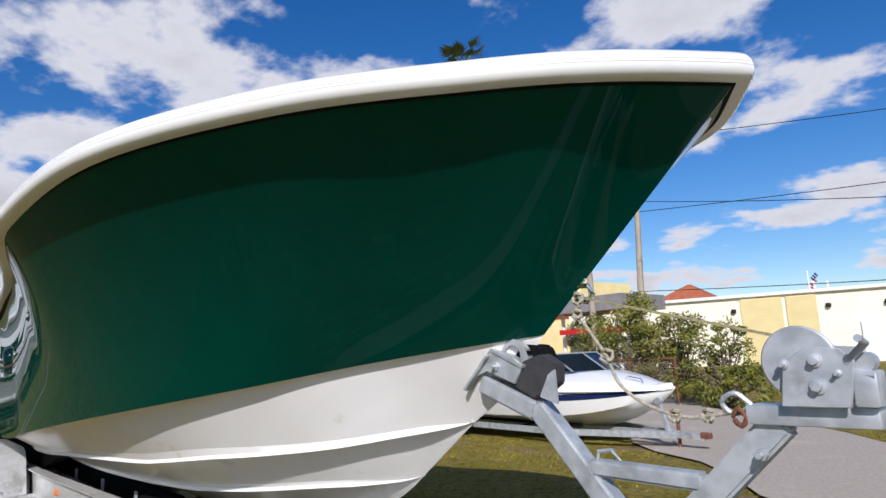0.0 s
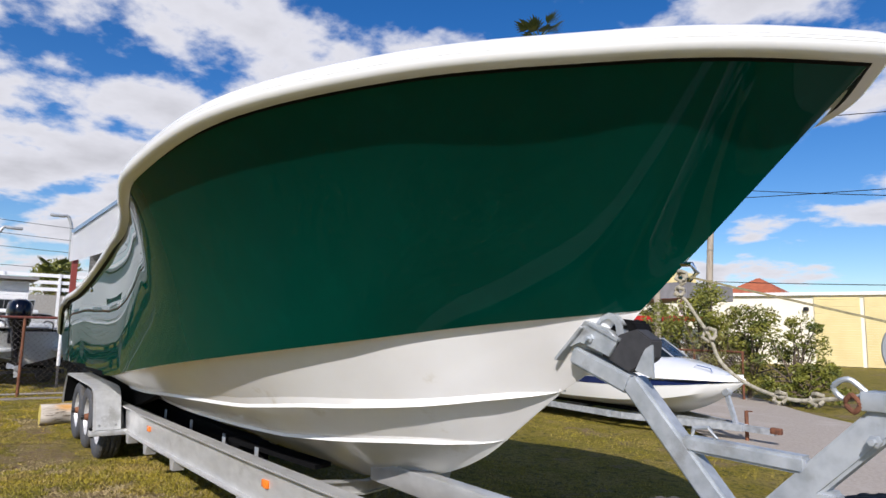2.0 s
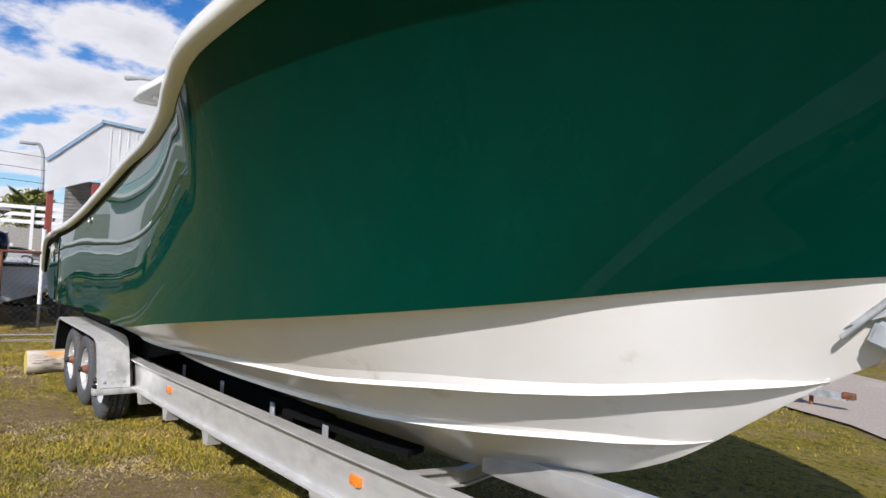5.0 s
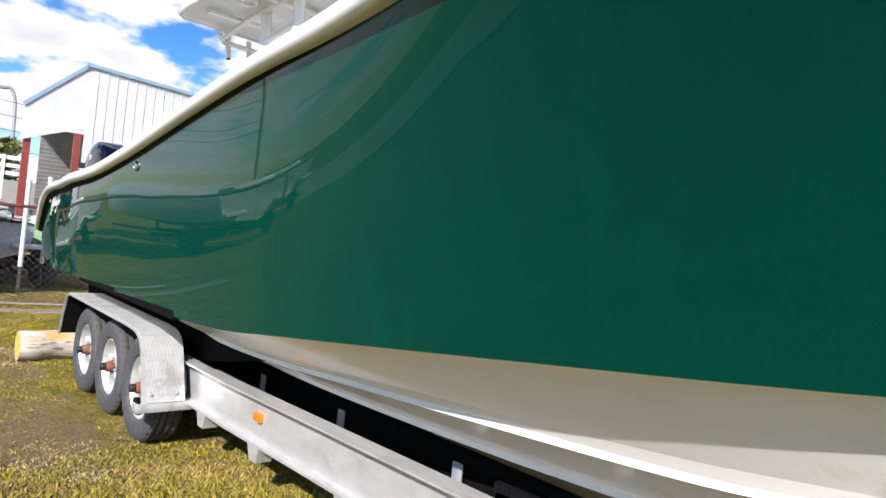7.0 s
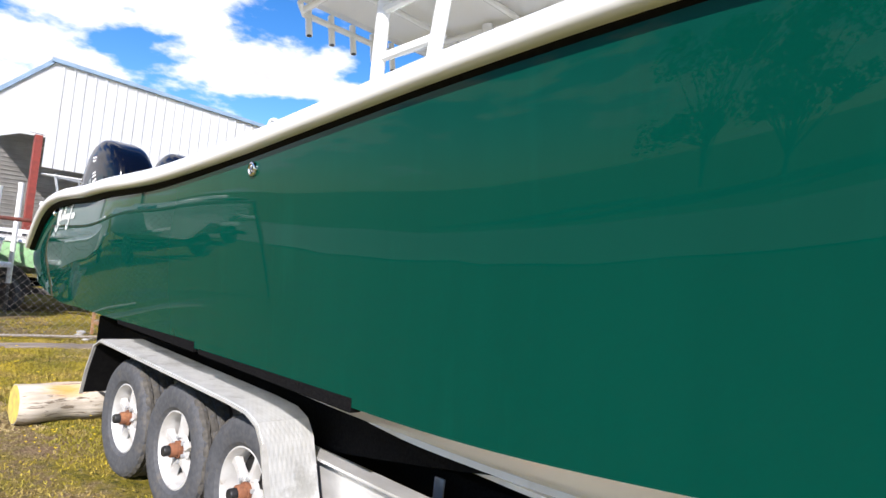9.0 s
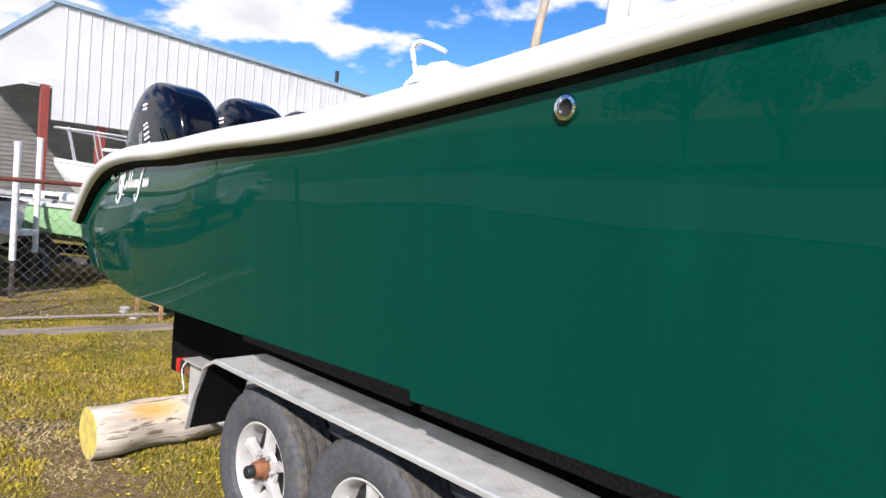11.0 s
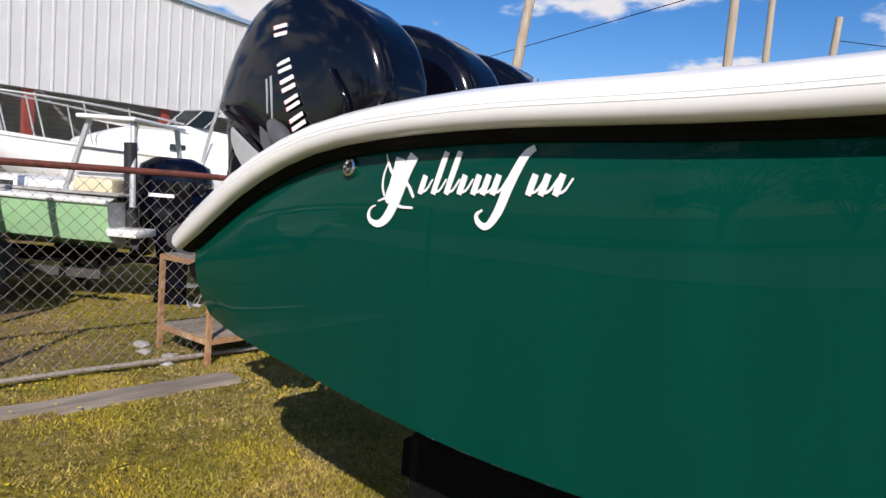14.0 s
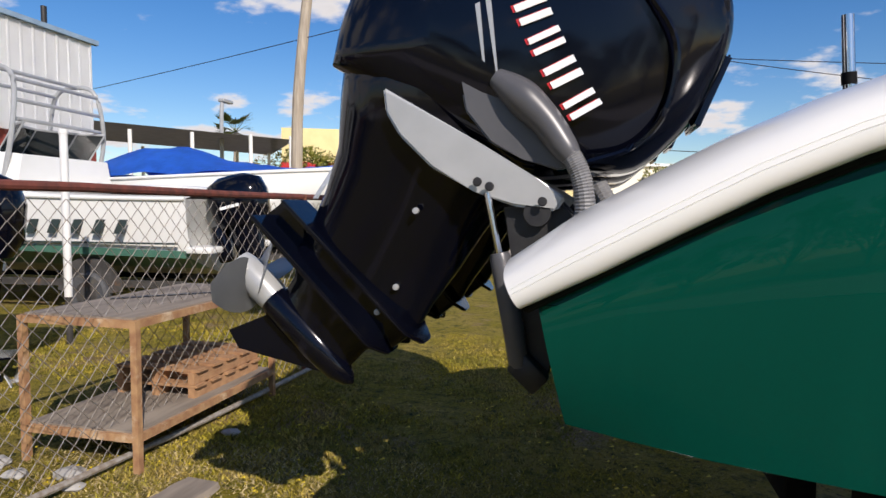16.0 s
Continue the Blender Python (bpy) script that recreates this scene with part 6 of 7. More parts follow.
def outboard_small(at, turn, label, size=1.0, tilt=0.0):
    o = thing("small_outboard", at, label, "outboard engine", turn=turn)
    o.matrix_world = o.matrix_world @ Matrix.Rotation(radians(tilt), 4, "Y") @ Matrix.Scale(size, 4)
    bm = bmesh.new()
    loft(bm, [ellipse_ring(-0.12, z, f, r, w, 20) for z, f, r, w in ((0.0, 0.2, 0.3, 0.17), (0.1, 0.25, 0.36, 0.2), (0.32, 0.27, 0.38, 0.215), (0.46, 0.24, 0.34, 0.19), (0.53, 0.12, 0.2, 0.1))])
    part("cowl", bm, COWL, o, "black cowl", 50)
    bm = bmesh.new()
    loft(bm, [ellipse_ring(-0.15, z, f, r, w, 16, 2.2) for z, f, r, w in ((0.02, 0.18, 0.22, 0.13), (-0.3, 0.12, 0.18, 0.09), (-0.62, 0.1, 0.16, 0.055), (-0.85, 0.16, 0.2, 0.05))])
    box(bm, (-0.2, 0, -0.6), (0.42, 0.24, 0.015))
    box(bm, (0.1, 0, -0.15), (0.14, 0.22, 0.4), bevel=0.03)
    part("leg", bm, COWL, o, "", 50)
    bm = bmesh.new()
    lathe(bm, [(0.03, -0.35), (0.05, -0.4), (0.045, -0.46)], (0, 0, -0.8), "x", 12)
    for k in range(3):
        a = 2.1 * k + 0.4
        slab(bm, [(0.04, -0.03), (0.16, -0.06), (0.18, 0.04), (0.05, 0.04)], (-0.4, 0, -0.8), (0, math.cos(a), math.sin(a)), (0.5, -math.sin(a), math.cos(a)), 0.006)
    part("propeller", bm, SILVER, o)
    for s in (-1, 1):
        bm = bmesh.new()
        box(bm, (-0.15, s * 0.214, 0.2), (0.22, 0.006, 0.03))
        part("name_bar", bm, DECAL, o, smooth=0)
    return o


def windscreen(parent, x, z, w, h, rake, frame_mat=SILVER):
    bm = bmesh.new()
    pts = [Vector((x, -w, z)), Vector((x + 0.35, -w * 0.75, z)), Vector((x + 0.55, 0, z)), Vector((x + 0.35, w * 0.75, z)), Vector((x, w, z))]
    top = [p + Vector((-rake, 0, h)) for p in pts]
    for i in range(4):
        a, b2, c2, d2 = pts[i], pts[i + 1], top[i + 1], top[i]
        vs = [bm.verts.new(v) for v in (a, b2, c2, d2)]
        bm.faces.new(vs)
    bmesh.ops.solidify(bm, geom=list(bm.faces), thickness=0.008)
    sc = part("windscreen", bm, GLASS, parent, "dark tinted windscreen", 0)
    bm = bmesh.new()
    tube(bm, top, 0.018, 6)
    for i in range(5):
        tube(bm, [pts[i], top[i]], 0.014, 6)
    part("screen_frame", bm, frame_mat, sc)


def pipe_rail(parent, pts, r, material=SILVER, name="rail"):
    bm = bmesh.new()
    tube(bm, pts, r, 8)
    return part(name, bm, material, parent)


def name_bars(parent, x0, z0, n, w, h, y, gap=1.7, material=DECAL_DARK, lean=0.02):
    for k in range(n):
        bm = bmesh.new()
        slab(bm, [(x0 + k * w * gap, z0), (x0 + k * w * gap + w, z0), (x0 + k * w * gap + w + lean, z0 + h), (x0 + k * w * gap + lean, z0 + h)], (0, y, 0), (1, 0, 0), (0, 0, 1), -0.006 if y < 0 else 0.006)
        part("hull_bar", bm, material, parent, smooth=0)


# white runabout with a navy stripe beyond the bow
rb = small_boat("runabout", (-9.26, 10.72, 0.0), -7, 5.55, 2.2, 0.88, 0.22, "white runabout with navy stripe and raked windscreen on a trailer", WHITE_GEL, WHITE_GEL, BLUE_PAINT, sheer=0.03)
bm = bmesh.new()
rings = []
for x, hb, zt in ((2.4, 1.08, 1.18), (3.2, 1.06, 1.22), (3.9, 1.0, 1.23), (4.5, 0.84, 1.19), (5.0, 0.60, 1.10), (5.4, 0.33, 1.0), (5.66, 0.06, 0.92)):
    rings.append([Vector((x, -hb, 0.88)), Vector((x, -hb * 0.93, 0.88 + (zt - 0.88) * 0.5)), Vector((x, -hb * 0.55, zt - 0.03)), Vector((x, 0, zt)), Vector((x, hb * 0.55, zt - 0.03)),
                  Vector((x, hb * 0.93, 0.88 + (zt - 0.88) * 0.5)), Vector((x, hb, 0.88))])
loft(bm, rings)
part("foredeck", bm, WHITE_GEL, rb, "", 40)
windscreen(rb, 3.85, 1.20, 0.80, 0.30, 0.50)
name_bars(rb, 3.55, 1.0, 6, 0.04, 0.075, -1.015, 1.5, DECAL_DARK, 0.0)
bm = bmesh.new()
tube(bm, [(5.05, -0.3, 1.06), (5.1, -0.3, 1.10), (5.3, -0.24, 1.06), (5.33, -0.24, 1.0)], 0.012, 6)
part("bow_handle", bm, CHROME, rb)
boat_trailer((-9.2, 10.62, 0.0), -7, 5.2, "galvanised runabout trailer with tongue jack", 0.22, 0.95, metal=GALV)

# boats behind the yard fence
dk = small_boat("skiff", (-16.5, 1.95, 0.0), 200, 5.2, 2.0, 1.30, 0.55, "grey and white skiff on its trailer", GREY_HULL, WHITE_GEL)
outboard_small((-16.12, 1.60, 1.42), 186, "black outboard engine with white bars on a skiff", 1.15)
for y in (-0.5, 0.55):
    pipe_rail(dk, catmull([(0.1, y, 1.30), (0.1, y, 1.50), (0.5, y, 1.53), (0.6, y, 1.32)], 4), 0.02, DARK)
boat_trailer((-16.4, 1.97, 0.0), 200, 4.6, "rusty skiff trailer behind the yard fence", 0.36)

gb = small_boat("bay_boat", (-16.95, 4.75, 0.0), 213, 6.0, 2.2, 1.25, 0.62, "bay boat with pale green hull, white deck and pipe-framed top", LIGHT_GREEN, WHITE_GEL)
bm = bmesh.new()
box(bm, (1.75, 0, 1.36), (1.1, 1.3, 0.22), bevel=0.05)
hatch = part("deck_box", bm, WHITE_GEL, gb, "low white deck box with dark vents")
for vx in (1.5, 2.0):
    bm = bmesh.new()
    box(bm, (vx, 0.655, 1.37), (0.28, 0.02, 0.07), bevel=0.008)
    part("vent", bm, DARK, hatch)
for x, y in ((0.0, -0.52), (0.0, 0.52), (0.55, -0.5), (0.55, 0.5)):
    pipe_rail(gb, [(x * 1.6 - 0.1, y * 1.25, 1.2), (x, y, 2.2)], 0.035, SILVER, "top_post")
bm = bmesh.new()
box(bm, (0.28, 0, 2.22), (0.72, 1.28, 0.05), bevel=0.02)
part("top_panel", bm, WHITE_GEL, gb)
for z in (1.55, 1.85):
    pipe_rail(gb, [(0.62, -0.58, z), (0.62, 0.58, z)], 0.02, SILVER)
for y in (0.5, -0.5):
    bm = bmesh.new()
    box(bm, (0.4, y, 1.40), (0.5, 0.3, 0.22), bevel=0.05)
    part("seat", bm, mat("faded_vinyl", (0.62, 0.55, 0.36), (0.55, 0.5, 0.33), 6, 0.5) if y > 0 else WHITE_GEL, gb)
bm = bmesh.new()
tube(bm, [(-0.05, 0.55, 0.75), (0.0, 0.57, 1.95)], 0.075, 12, [1.0, 0.95])
part("power_pole", bm, DARK, gb, "black folded shallow-water anchor pole")
boat_trailer((-17.1, 4.65, 0.0), 213, 5.2, "dark bay boat trailer behind the fence", 0.40)
outboard_small((-16.78, 4.68, 1.08), 216, "black outboard engine on the bay boat, scuffed", 1.4)

tr = small_boat("cabin_cruiser", (-16.86, 9.12, 0.0), 185, 5.9, 2.5, 1.62, 0.50, "white fishing cruiser with dark name bars and green boot stripe", WHITE_GEL, WHITE_GEL, None, bottom=mat("green_boot_stripe", (0.08, 0.20, 0.15), (0.06, 0.16, 0.12), 4, 0.3))
name_bars(tr, 0.85, 1.15, 6, 0.13, 0.19, 1.232, 2.55, DECAL_DARK, -0.09)
bm = bmesh.new()
bar(bm, (0.12, 1.12, 1.02), (3.2, 1.20, 1.03), 0.02, 0.025)
part("pinstripe", bm, DECAL_DARK, tr, smooth=0)
bm = bmesh.new()
loft(bm, [[Vector((x, -w, z0)), Vector((x, w, z0)), Vector((x, w * 0.85, z1)), Vector((x, -w * 0.85, z1))] for x, w, z0, z1 in ((2.6, 1.05, 1.6, 2.25), (3.6, 1.0, 1.65, 2.35), (5.2, 0.75, 1.7, 2.1), (6.4, 0.3, 1.75, 1.9))])
part("cabin", bm, WHITE_GEL, tr, "", 20)
windscreen(tr, 2.9, 2.28, 0.85, 0.42, 0.3)
for y in (-0.95, 0.95):
    pipe_rail(tr, catmull([(2.9, y, 1.75), (2.7, y, 2.6), (2.75, y * 0.9, 3.35), (3.1, y * 0.9, 3.5), (3.5, y * 0.9, 3.35), (3.75, y, 2.6), (4.0, y, 1.9)], 5), 0.035, SILVER, "arch_pipe")
for x, z in ((2.74, 3.32), (3.1, 3.5), (3.5, 3.35), (2.7, 2.75), (2.71, 3.02)):
    pipe_rail(tr, [(x, -0.86, z), (x, 0.86, z)], 0.03, SILVER, "arch_bar")
outboard_small((-16.42, 8.52, 1.22), 185, "black outboard engine on the cruiser", 1.3, 14)
boat_trailer((-17.1, 9.08, 0.0), 185, 5.6, "steel trailer darkened for the shade under a fishing cruiser", 0.42)

cab = small_boat("bow_rail_cruiser", (-22.75, 10.6, 0.0), 259, 5.6, 2.4, 1.92, 0.8, "white cabin cruiser with bow rail under the shed eaves", WHITE_GEL, WHITE_GEL)
bm = bmesh.new()
rings = []
for x, w, z0, z1 in ((0.9, 1.0, 1.85, 2.62), (1.9, 1.0, 1.88, 2.72), (2.7, 0.92, 1.92, 2.66), (3.4, 0.72, 1.98, 2.45), (4.1, 0.42, 2.03, 2.18)):
    rings.append([Vector((x, -w, z0)), Vector((x, -w * 0.95, z0 + (z1 - z0) * 0.6)), Vector((x, -w * 0.7, z1)), Vector((x, 0, z1 + 0.05)), Vector((x, w * 0.7, z1)), Vector((x, w * 0.95, z0 + (z1 - z0) * 0.6)), Vector((x, w, z0))])
loft(bm, rings)
part("cabin", bm, WHITE_GEL, cab, "", 40)
bm = bmesh.new()
box(bm, (2.3, 0.955, 2.20), (0.34, 0.05, 0.15), bevel=0.02)
part("cabin_window", bm, GLASS, cab)
windscreen(cab, 1.7, 2.70, 0.85, 0.42, 0.4)
for y in (-1, 1):
    pipe_rail(cab, catmull([(2.2, y * 1.02, 2.72), (3.4, y * 0.85, 2.86), (4.6, y * 0.55, 2.94), (5.7, y * 0.16, 2.98), (5.75, 0, 2.98)], 4), 0.022, SILVER, "bow_rail")
    for x, w, z in ((2.2, 1.0, 1.95), (3.1, 0.9, 2.0), (3.9, 0.72, 2.05), (4.7, 0.48, 2.1), (5.3, 0.22, 2.14)):
        pipe_rail(cab, [(x, y * w, z), (x + 0.2, y * (w - 0.03), 2.72 + 0.06 * x)], 0.018, SILVER, "stanchion")
boat_trailer((-22.75, 10.4, 0.0), 259, 4.6, "cruiser trailer in the yard", 0.5)
cab2 = small_boat("dry_stored_boat", (-21.6, 1.9, 0.0), 183, 6.5, 2.4, 1.7, 0.75, "white open boat stored by the shed", WHITE_GEL, WHITE_GEL)
windscreen(cab2, 2.6, 1.85, 0.8, 0.4, 0.3)
boat_trailer((-21.5, 1.9, 0.0), 183, 5.4, "trailer under a stored boat", 0.5)
for k, (x, y, t, c) in enumerate(((-22.5, -0.5, 170, WHITE_GEL), (-19.5, -3.2, 175, WHITE_GEL), (-23.5, -5.6, 178, GREY_HULL))):
    bb = small_boat("stored_boat", (x, y, 0.0), t, 6.0, 2.2, 1.5, 0.6, "stored open boat in the back row", c, WHITE_GEL, None, group="back row boats")
    boat_trailer((x, y, 0.0), t, 5.2, "trailer in the back row", 0.45, group="back row trailers")

tb = small_boat("tarp_boat", (-22.4, 11.6, 0.0), 2, 6.3, 2.4, 1.98, 0.75, "white boat under a blue tarpaulin", WHITE_GEL, WHITE_GEL)
bm = bmesh.new()
rows = []
for i in range(25):
    x = 1.5 + 4.7 * i / 24
    base = 2.08 + 0.12 * (x / 6.3) ** 2
    hgt = base + 0.08 + 0.52 * math.exp(-((x - 2.6) / 1.5) ** 2) + 0.012 * math.sin(i * 1.9)
    w = 1.15 * (1 - max(0, (x - 3.2) / 3.1) ** 2.2)
    rows.append([Vector((x, w * k, base + (hgt - base) * (1 - abs(k) ** 1.6) + 0.03 * math.sin(i * 0.9 + 5 * k))) for k in (-1.0, -0.8, -0.5, -0.2, 0, 0.2, 0.5, 0.8, 1.0)])
grid_faces(bm, rows)
bmesh.ops.solidify(bm, geom=list(bm.faces), thickness=0.01)
solid_tarp = part("cover", bm, TARP, tb, "bright blue tarpaulin", 60)
boat_trailer((-20.6, 11.6, 0.0), 2, 4.4, "trailer and wheels darkened for the shade under a boat", 0.6)

# ---------------------------------------------------------------- the big shed
shed = thing("shed", (-26.8, 9.5, 0.0), "white ribbed metal shed open below, red steel posts", "building")
S0, S1 = Vector((-26.9, 5.6, 0)), Vector((-24.75, 15.3, 0))
sd = (S1 - S0).normalized()
sn = Vector((sd.y, -sd.x, 0))


def shed_z(t, top):
    return (6.75 + (5.85 - 6.75) * t) if top else (3.42 + (3.32 - 3.42) * t)


bm = bmesh.new()
LW = (S1 - S0).length
nr = int(LW / 0.3)
pts = []
for i in range(nr):
    for s, o in ((0.0, 0.0), (0.22, 0.0), (0.235, 0.03), (0.275, 0.03)):
        pts.append((i * 0.3 + s, o))
lo = [S0 + sd * s + sn * o + Vector((0, 0, shed_z(s / LW, False))) for s, o in pts]
hi = [S0 + sd * s + sn * o + Vector((0, 0, shed_z(s / LW, True))) for s, o in pts]
grid_faces(bm, [lo, hi])
bmesh.ops.solidify(bm, geom=list(bm.faces), thickness=0.02)
part("side_wall", bm, SHED_WHITE, shed, "white ribbed sheet wall", 0)
F1, GT, GB = S0 + Vector((-0.4, -1.75, 0)), 5.05, 3.9
bm = bmesh.new()
vs = [S0 + Vector((0, 0, 4.6)), S0 + Vector((0, 0, 6.75)), F1 + Vector((0, 0, GT)), F1 + Vector((0, 0, GB))]
bm.faces.new([bm.verts.new(v) for v in vs])
bmesh.ops.solidify(bm, geom=list(bm.faces), thickness=0.05)
part("gable_wall", bm, SHED_WHITE, shed, "", 0)
bm = bmesh.new()
bar(bm, S0 + Vector((0, 0, 6.78)) + sn * 0.05 - sd * 0.1, S1 + Vector((0, 0, 5.88)) + sn * 0.05 + sd * 0.1, 0.14, 0.12)
bar(bm, S0 + Vector((0, 0, 6.78)), F1 + Vector((0, 0, GT + 0.03)), 0.14, 0.12)
part("eaves_trim", bm, SHED_TRIM, shed, "blue-grey eaves trim")
bm = bmesh.new()
back = sn * -9
vs = [S0 + Vector((0, 0, 6.74)), S1 + Vector((0, 0, 5.84)), S1 + back + Vector((0, 0, 6.0)), S0 + back + Vector((0, 0, 6.9))]
bm.faces.new([bm.verts.new(v) for v in vs])
bmesh.ops.solidify(bm, geom=list(bm.faces), thickness=0.05)
part("roof", bm, SHED_WHITE, shed, "", 0)
# lean-to roof and back wall: interior shade is painted into their colour
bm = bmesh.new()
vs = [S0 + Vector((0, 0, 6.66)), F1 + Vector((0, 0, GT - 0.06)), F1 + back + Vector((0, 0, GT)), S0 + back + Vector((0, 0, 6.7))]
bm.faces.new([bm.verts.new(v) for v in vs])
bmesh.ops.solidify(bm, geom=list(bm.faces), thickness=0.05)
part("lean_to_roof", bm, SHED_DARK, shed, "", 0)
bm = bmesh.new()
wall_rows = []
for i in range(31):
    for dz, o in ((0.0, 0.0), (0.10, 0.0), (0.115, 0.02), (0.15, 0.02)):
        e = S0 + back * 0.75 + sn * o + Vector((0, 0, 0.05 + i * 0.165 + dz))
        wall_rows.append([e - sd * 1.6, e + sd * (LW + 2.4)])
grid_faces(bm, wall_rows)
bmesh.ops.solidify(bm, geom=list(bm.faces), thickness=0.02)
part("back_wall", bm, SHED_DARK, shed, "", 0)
for t in (0.13, 0.45, 0.78, 1.0):
    bm = bmesh.new()
    c = S0 + sd * LW * t - sn * 0.25
    box(bm, c + Vector((0, 0, 1.75)), (0.22, 0.22, 3.5))
    part("post", bm, SHED_RED, shed, "red oxide steel post", smooth=0)
for t in (0.1, 0.9):
    bm = bmesh.new()
    box(bm, S0.lerp(F1, t) + sn * -0.2 + Vector((0, 0, 2.2)), (0.2, 0.2, 4.4))
    part("post", bm, SHED_RED, shed, "red oxide steel post", smooth=0)
bm = bmesh.new()
tube(bm, [S0 + sd * LW * 0.87 + Vector((0, 0, 5.95)), S0 + sd * LW * 0.87 + Vector((0, 0, 6.5))], 0.07, 10)
part("vent_pipe", bm, DARK, shed)

# low annexe left of the shed
annexe = thing("annexe", (-31.0, 1.5, 0.0), "small white siding office beside the shed", "building")
for i in range(22):
    bm = bmesh.new()
    box(bm, (-31.0, 0.8, 0.1 + i * 0.145), (0.06, 4.2, 0.14))
    part("siding_board", bm, SHED_WHITE, annexe, smooth=0)
bm = bmesh.new()
box(bm, (-32.0, 0.8, 3.35), (3.0, 4.8, 0.12))
part("roof", bm, ROOF_GREY, annexe, smooth=0)
bm = bmesh.new()
box(bm, (-30.95, 0.5, 1.6), (0.08, 0.7, 1.0))
part("window", bm, GLASS, annexe, smooth=0)


# ---------------------------------------------------------------- distance
def wall_block(name, corners, z0, z1, material, label, category="building"):
    b = thing(name, (*corners[0], 0), label, category)
    bm = bmesh.new()
    loft(bm, [[Vector((x, y, z)) for x, y in corners] for z in (z0, z1)])
    part("wall", bm, material, b, smooth=0)
    return b


store = wall_block("store", [(-27.0, 39.4), (-13.65, 44.0), (4.0, 49.5), (4.0, 62.0), (-27.0, 62.0)], 0.0, 4.42, CREAM, "cream and yellow siding store with flat white parapet")
bm = bmesh.new()
for i in range(29):
    a, b = Vector((-16.0, 43.12, 0.1 + i * 0.145)), Vector((-13.72, 43.92, 0.1 + i * 0.145))
    bar(bm, a, b, 0.10, 0.135)
part("siding", bm, YELLOW_SIDING, store, "yellow siding bay", 0)
bm = bmesh.new()
for i in range(29):
    a, b = Vector((-13.5, 43.98, 0.1 + i * 0.145)), Vector((-11.9, 44.48, 0.1 + i * 0.145))
    bar(bm, a, b, 0.10, 0.135)
part("siding", bm, YELLOW_SIDING, store, "yellow siding bay", 0)
bm = bmesh.new()
for p, q in (((-27.1, 39.25), (-13.65, 43.88)), ((-13.65, 43.88), (4.1, 49.4))):
    bar(bm, (*p, 4.45), (*q, 4.45), 0.25, 0.2)
part("parapet", bm, WHITE_GEL, store, "white parapet trim", 0)
for x, y in ((-11.3, 44.62), (-8.4, 45.5), (-5.4, 46.45), (-16.4, 42.95)):
    bm = bmesh.new()
    box(bm, (x, y, 3.5), (0.25, 0.3, 0.25), bevel=0.04)
    part("wall_lamp", bm, DARK, store)
for x, y in ((-9.3, 45.25), (-6.4, 46.15)):
    bm = bmesh.new()
    box(bm, (x, y, 1.2), (1.1, 0.12, 2.4), Matrix.Rotation(0.24, 4, "Z"))
    part("door", bm, WHITE_GEL, store, "white service door", smooth=0)
rr = thing("red_roof_house", (-27.55, 60.0, 0.0), "distant house with red hip roof", "building")
bm = bmesh.new()
bmesh.ops.create_cone(bm, cap_ends=True, segments=4, radius1=4.6, radius2=0.2, depth=1.8, matrix=Matrix.Translation((-27.55, 60, 6.3)) @ Matrix.Rotation(0.785 + 0.3, 4, "Z") @ Matrix.Diagonal((1, 0.8, 1, 1)))
part("roof", bm, ROOF_RED, rr, "red tiled hip roof", 0)
bm = bmesh.new()
box(bm, (-27.55, 60, 2.75), (5.5, 5, 5.4))
part("wall", bm, CREAM, rr, smooth=0)
pl = thing("flagpole", (-17.0, 60.0, 0.0), "flagpole with a drooping striped flag behind the store", "flagpole")
bm = bmesh.new()
tube(bm, [(-17.0, 60, 0), (-17.0, 60, 7.2)], 0.05, 8)
part("pole", bm, WHITE_GEL, pl)
for k in range(9):
    bm = bmesh.new()
    box(bm, (-16.9 + 0.11 * (k % 3) + 0.04 * k, 60, 5.5 + k * 0.16), (0.34, 0.03, 0.15), Matrix.Rotation(0.9, 4, "Y"))
    part("flag_stripe", bm, BLUE_PAINT if k > 5 else DECAL_RED if k % 2 else DECAL, pl, smooth=0)
wp = thing("white_mast", (-15.6, 60.0, 0.0), "plain white mast behind the store", "mast")
bm = bmesh.new()
tube(bm, [(-15.6, 60, 0), (-15.6, 60, 6.15)], 0.11, 10)
part("shaft", bm, WHITE_GEL, wp)

canopy = thing("canopy", (-27.0, 24.0, 0.0), "long open-sided boat canopy with pale flat roof", "building")
A0, A1 = Vector((-31.5, 20.5, 0)), Vector((-24.0, 25.6, 0))
bm = bmesh.new()
vs = [A0 + Vector((0, 0, 4.85)), A1 + Vector((0, 0, 4.35)), A1 + Vector((-5, 7, 4.35)), A0 + Vector((-5, 7, 4.85))]
bm.faces.new([bm.verts.new(v) for v in vs])
bmesh.ops.solidify(bm, geom=list(bm.faces), thickness=0.16)
part("roof", bm, ROOF_GREY, canopy, "", 0)
for t in (0.05, 0.3, 0.55, 0.8, 0.98):
    for o in (Vector((0, 0, 0)), Vector((-4.5, 6.3, 0))):
        bm = bmesh.new()
        c = A0.lerp(A1, t) + o
        tube(bm, [c, c + Vector((0, 0, 4.5))], 0.08, 8)
        part("post", bm, WHITE_GEL, canopy)
shop = wall_block("yellow_shop", [(-32.5, 40.5), (-28.0, 42.6), (-28.0, 50.0), (-32.5, 50.0)], 0.0, 6.9, YELLOW_SIDING, "pale yellow shop with a red sign band")
bm = bmesh.new()
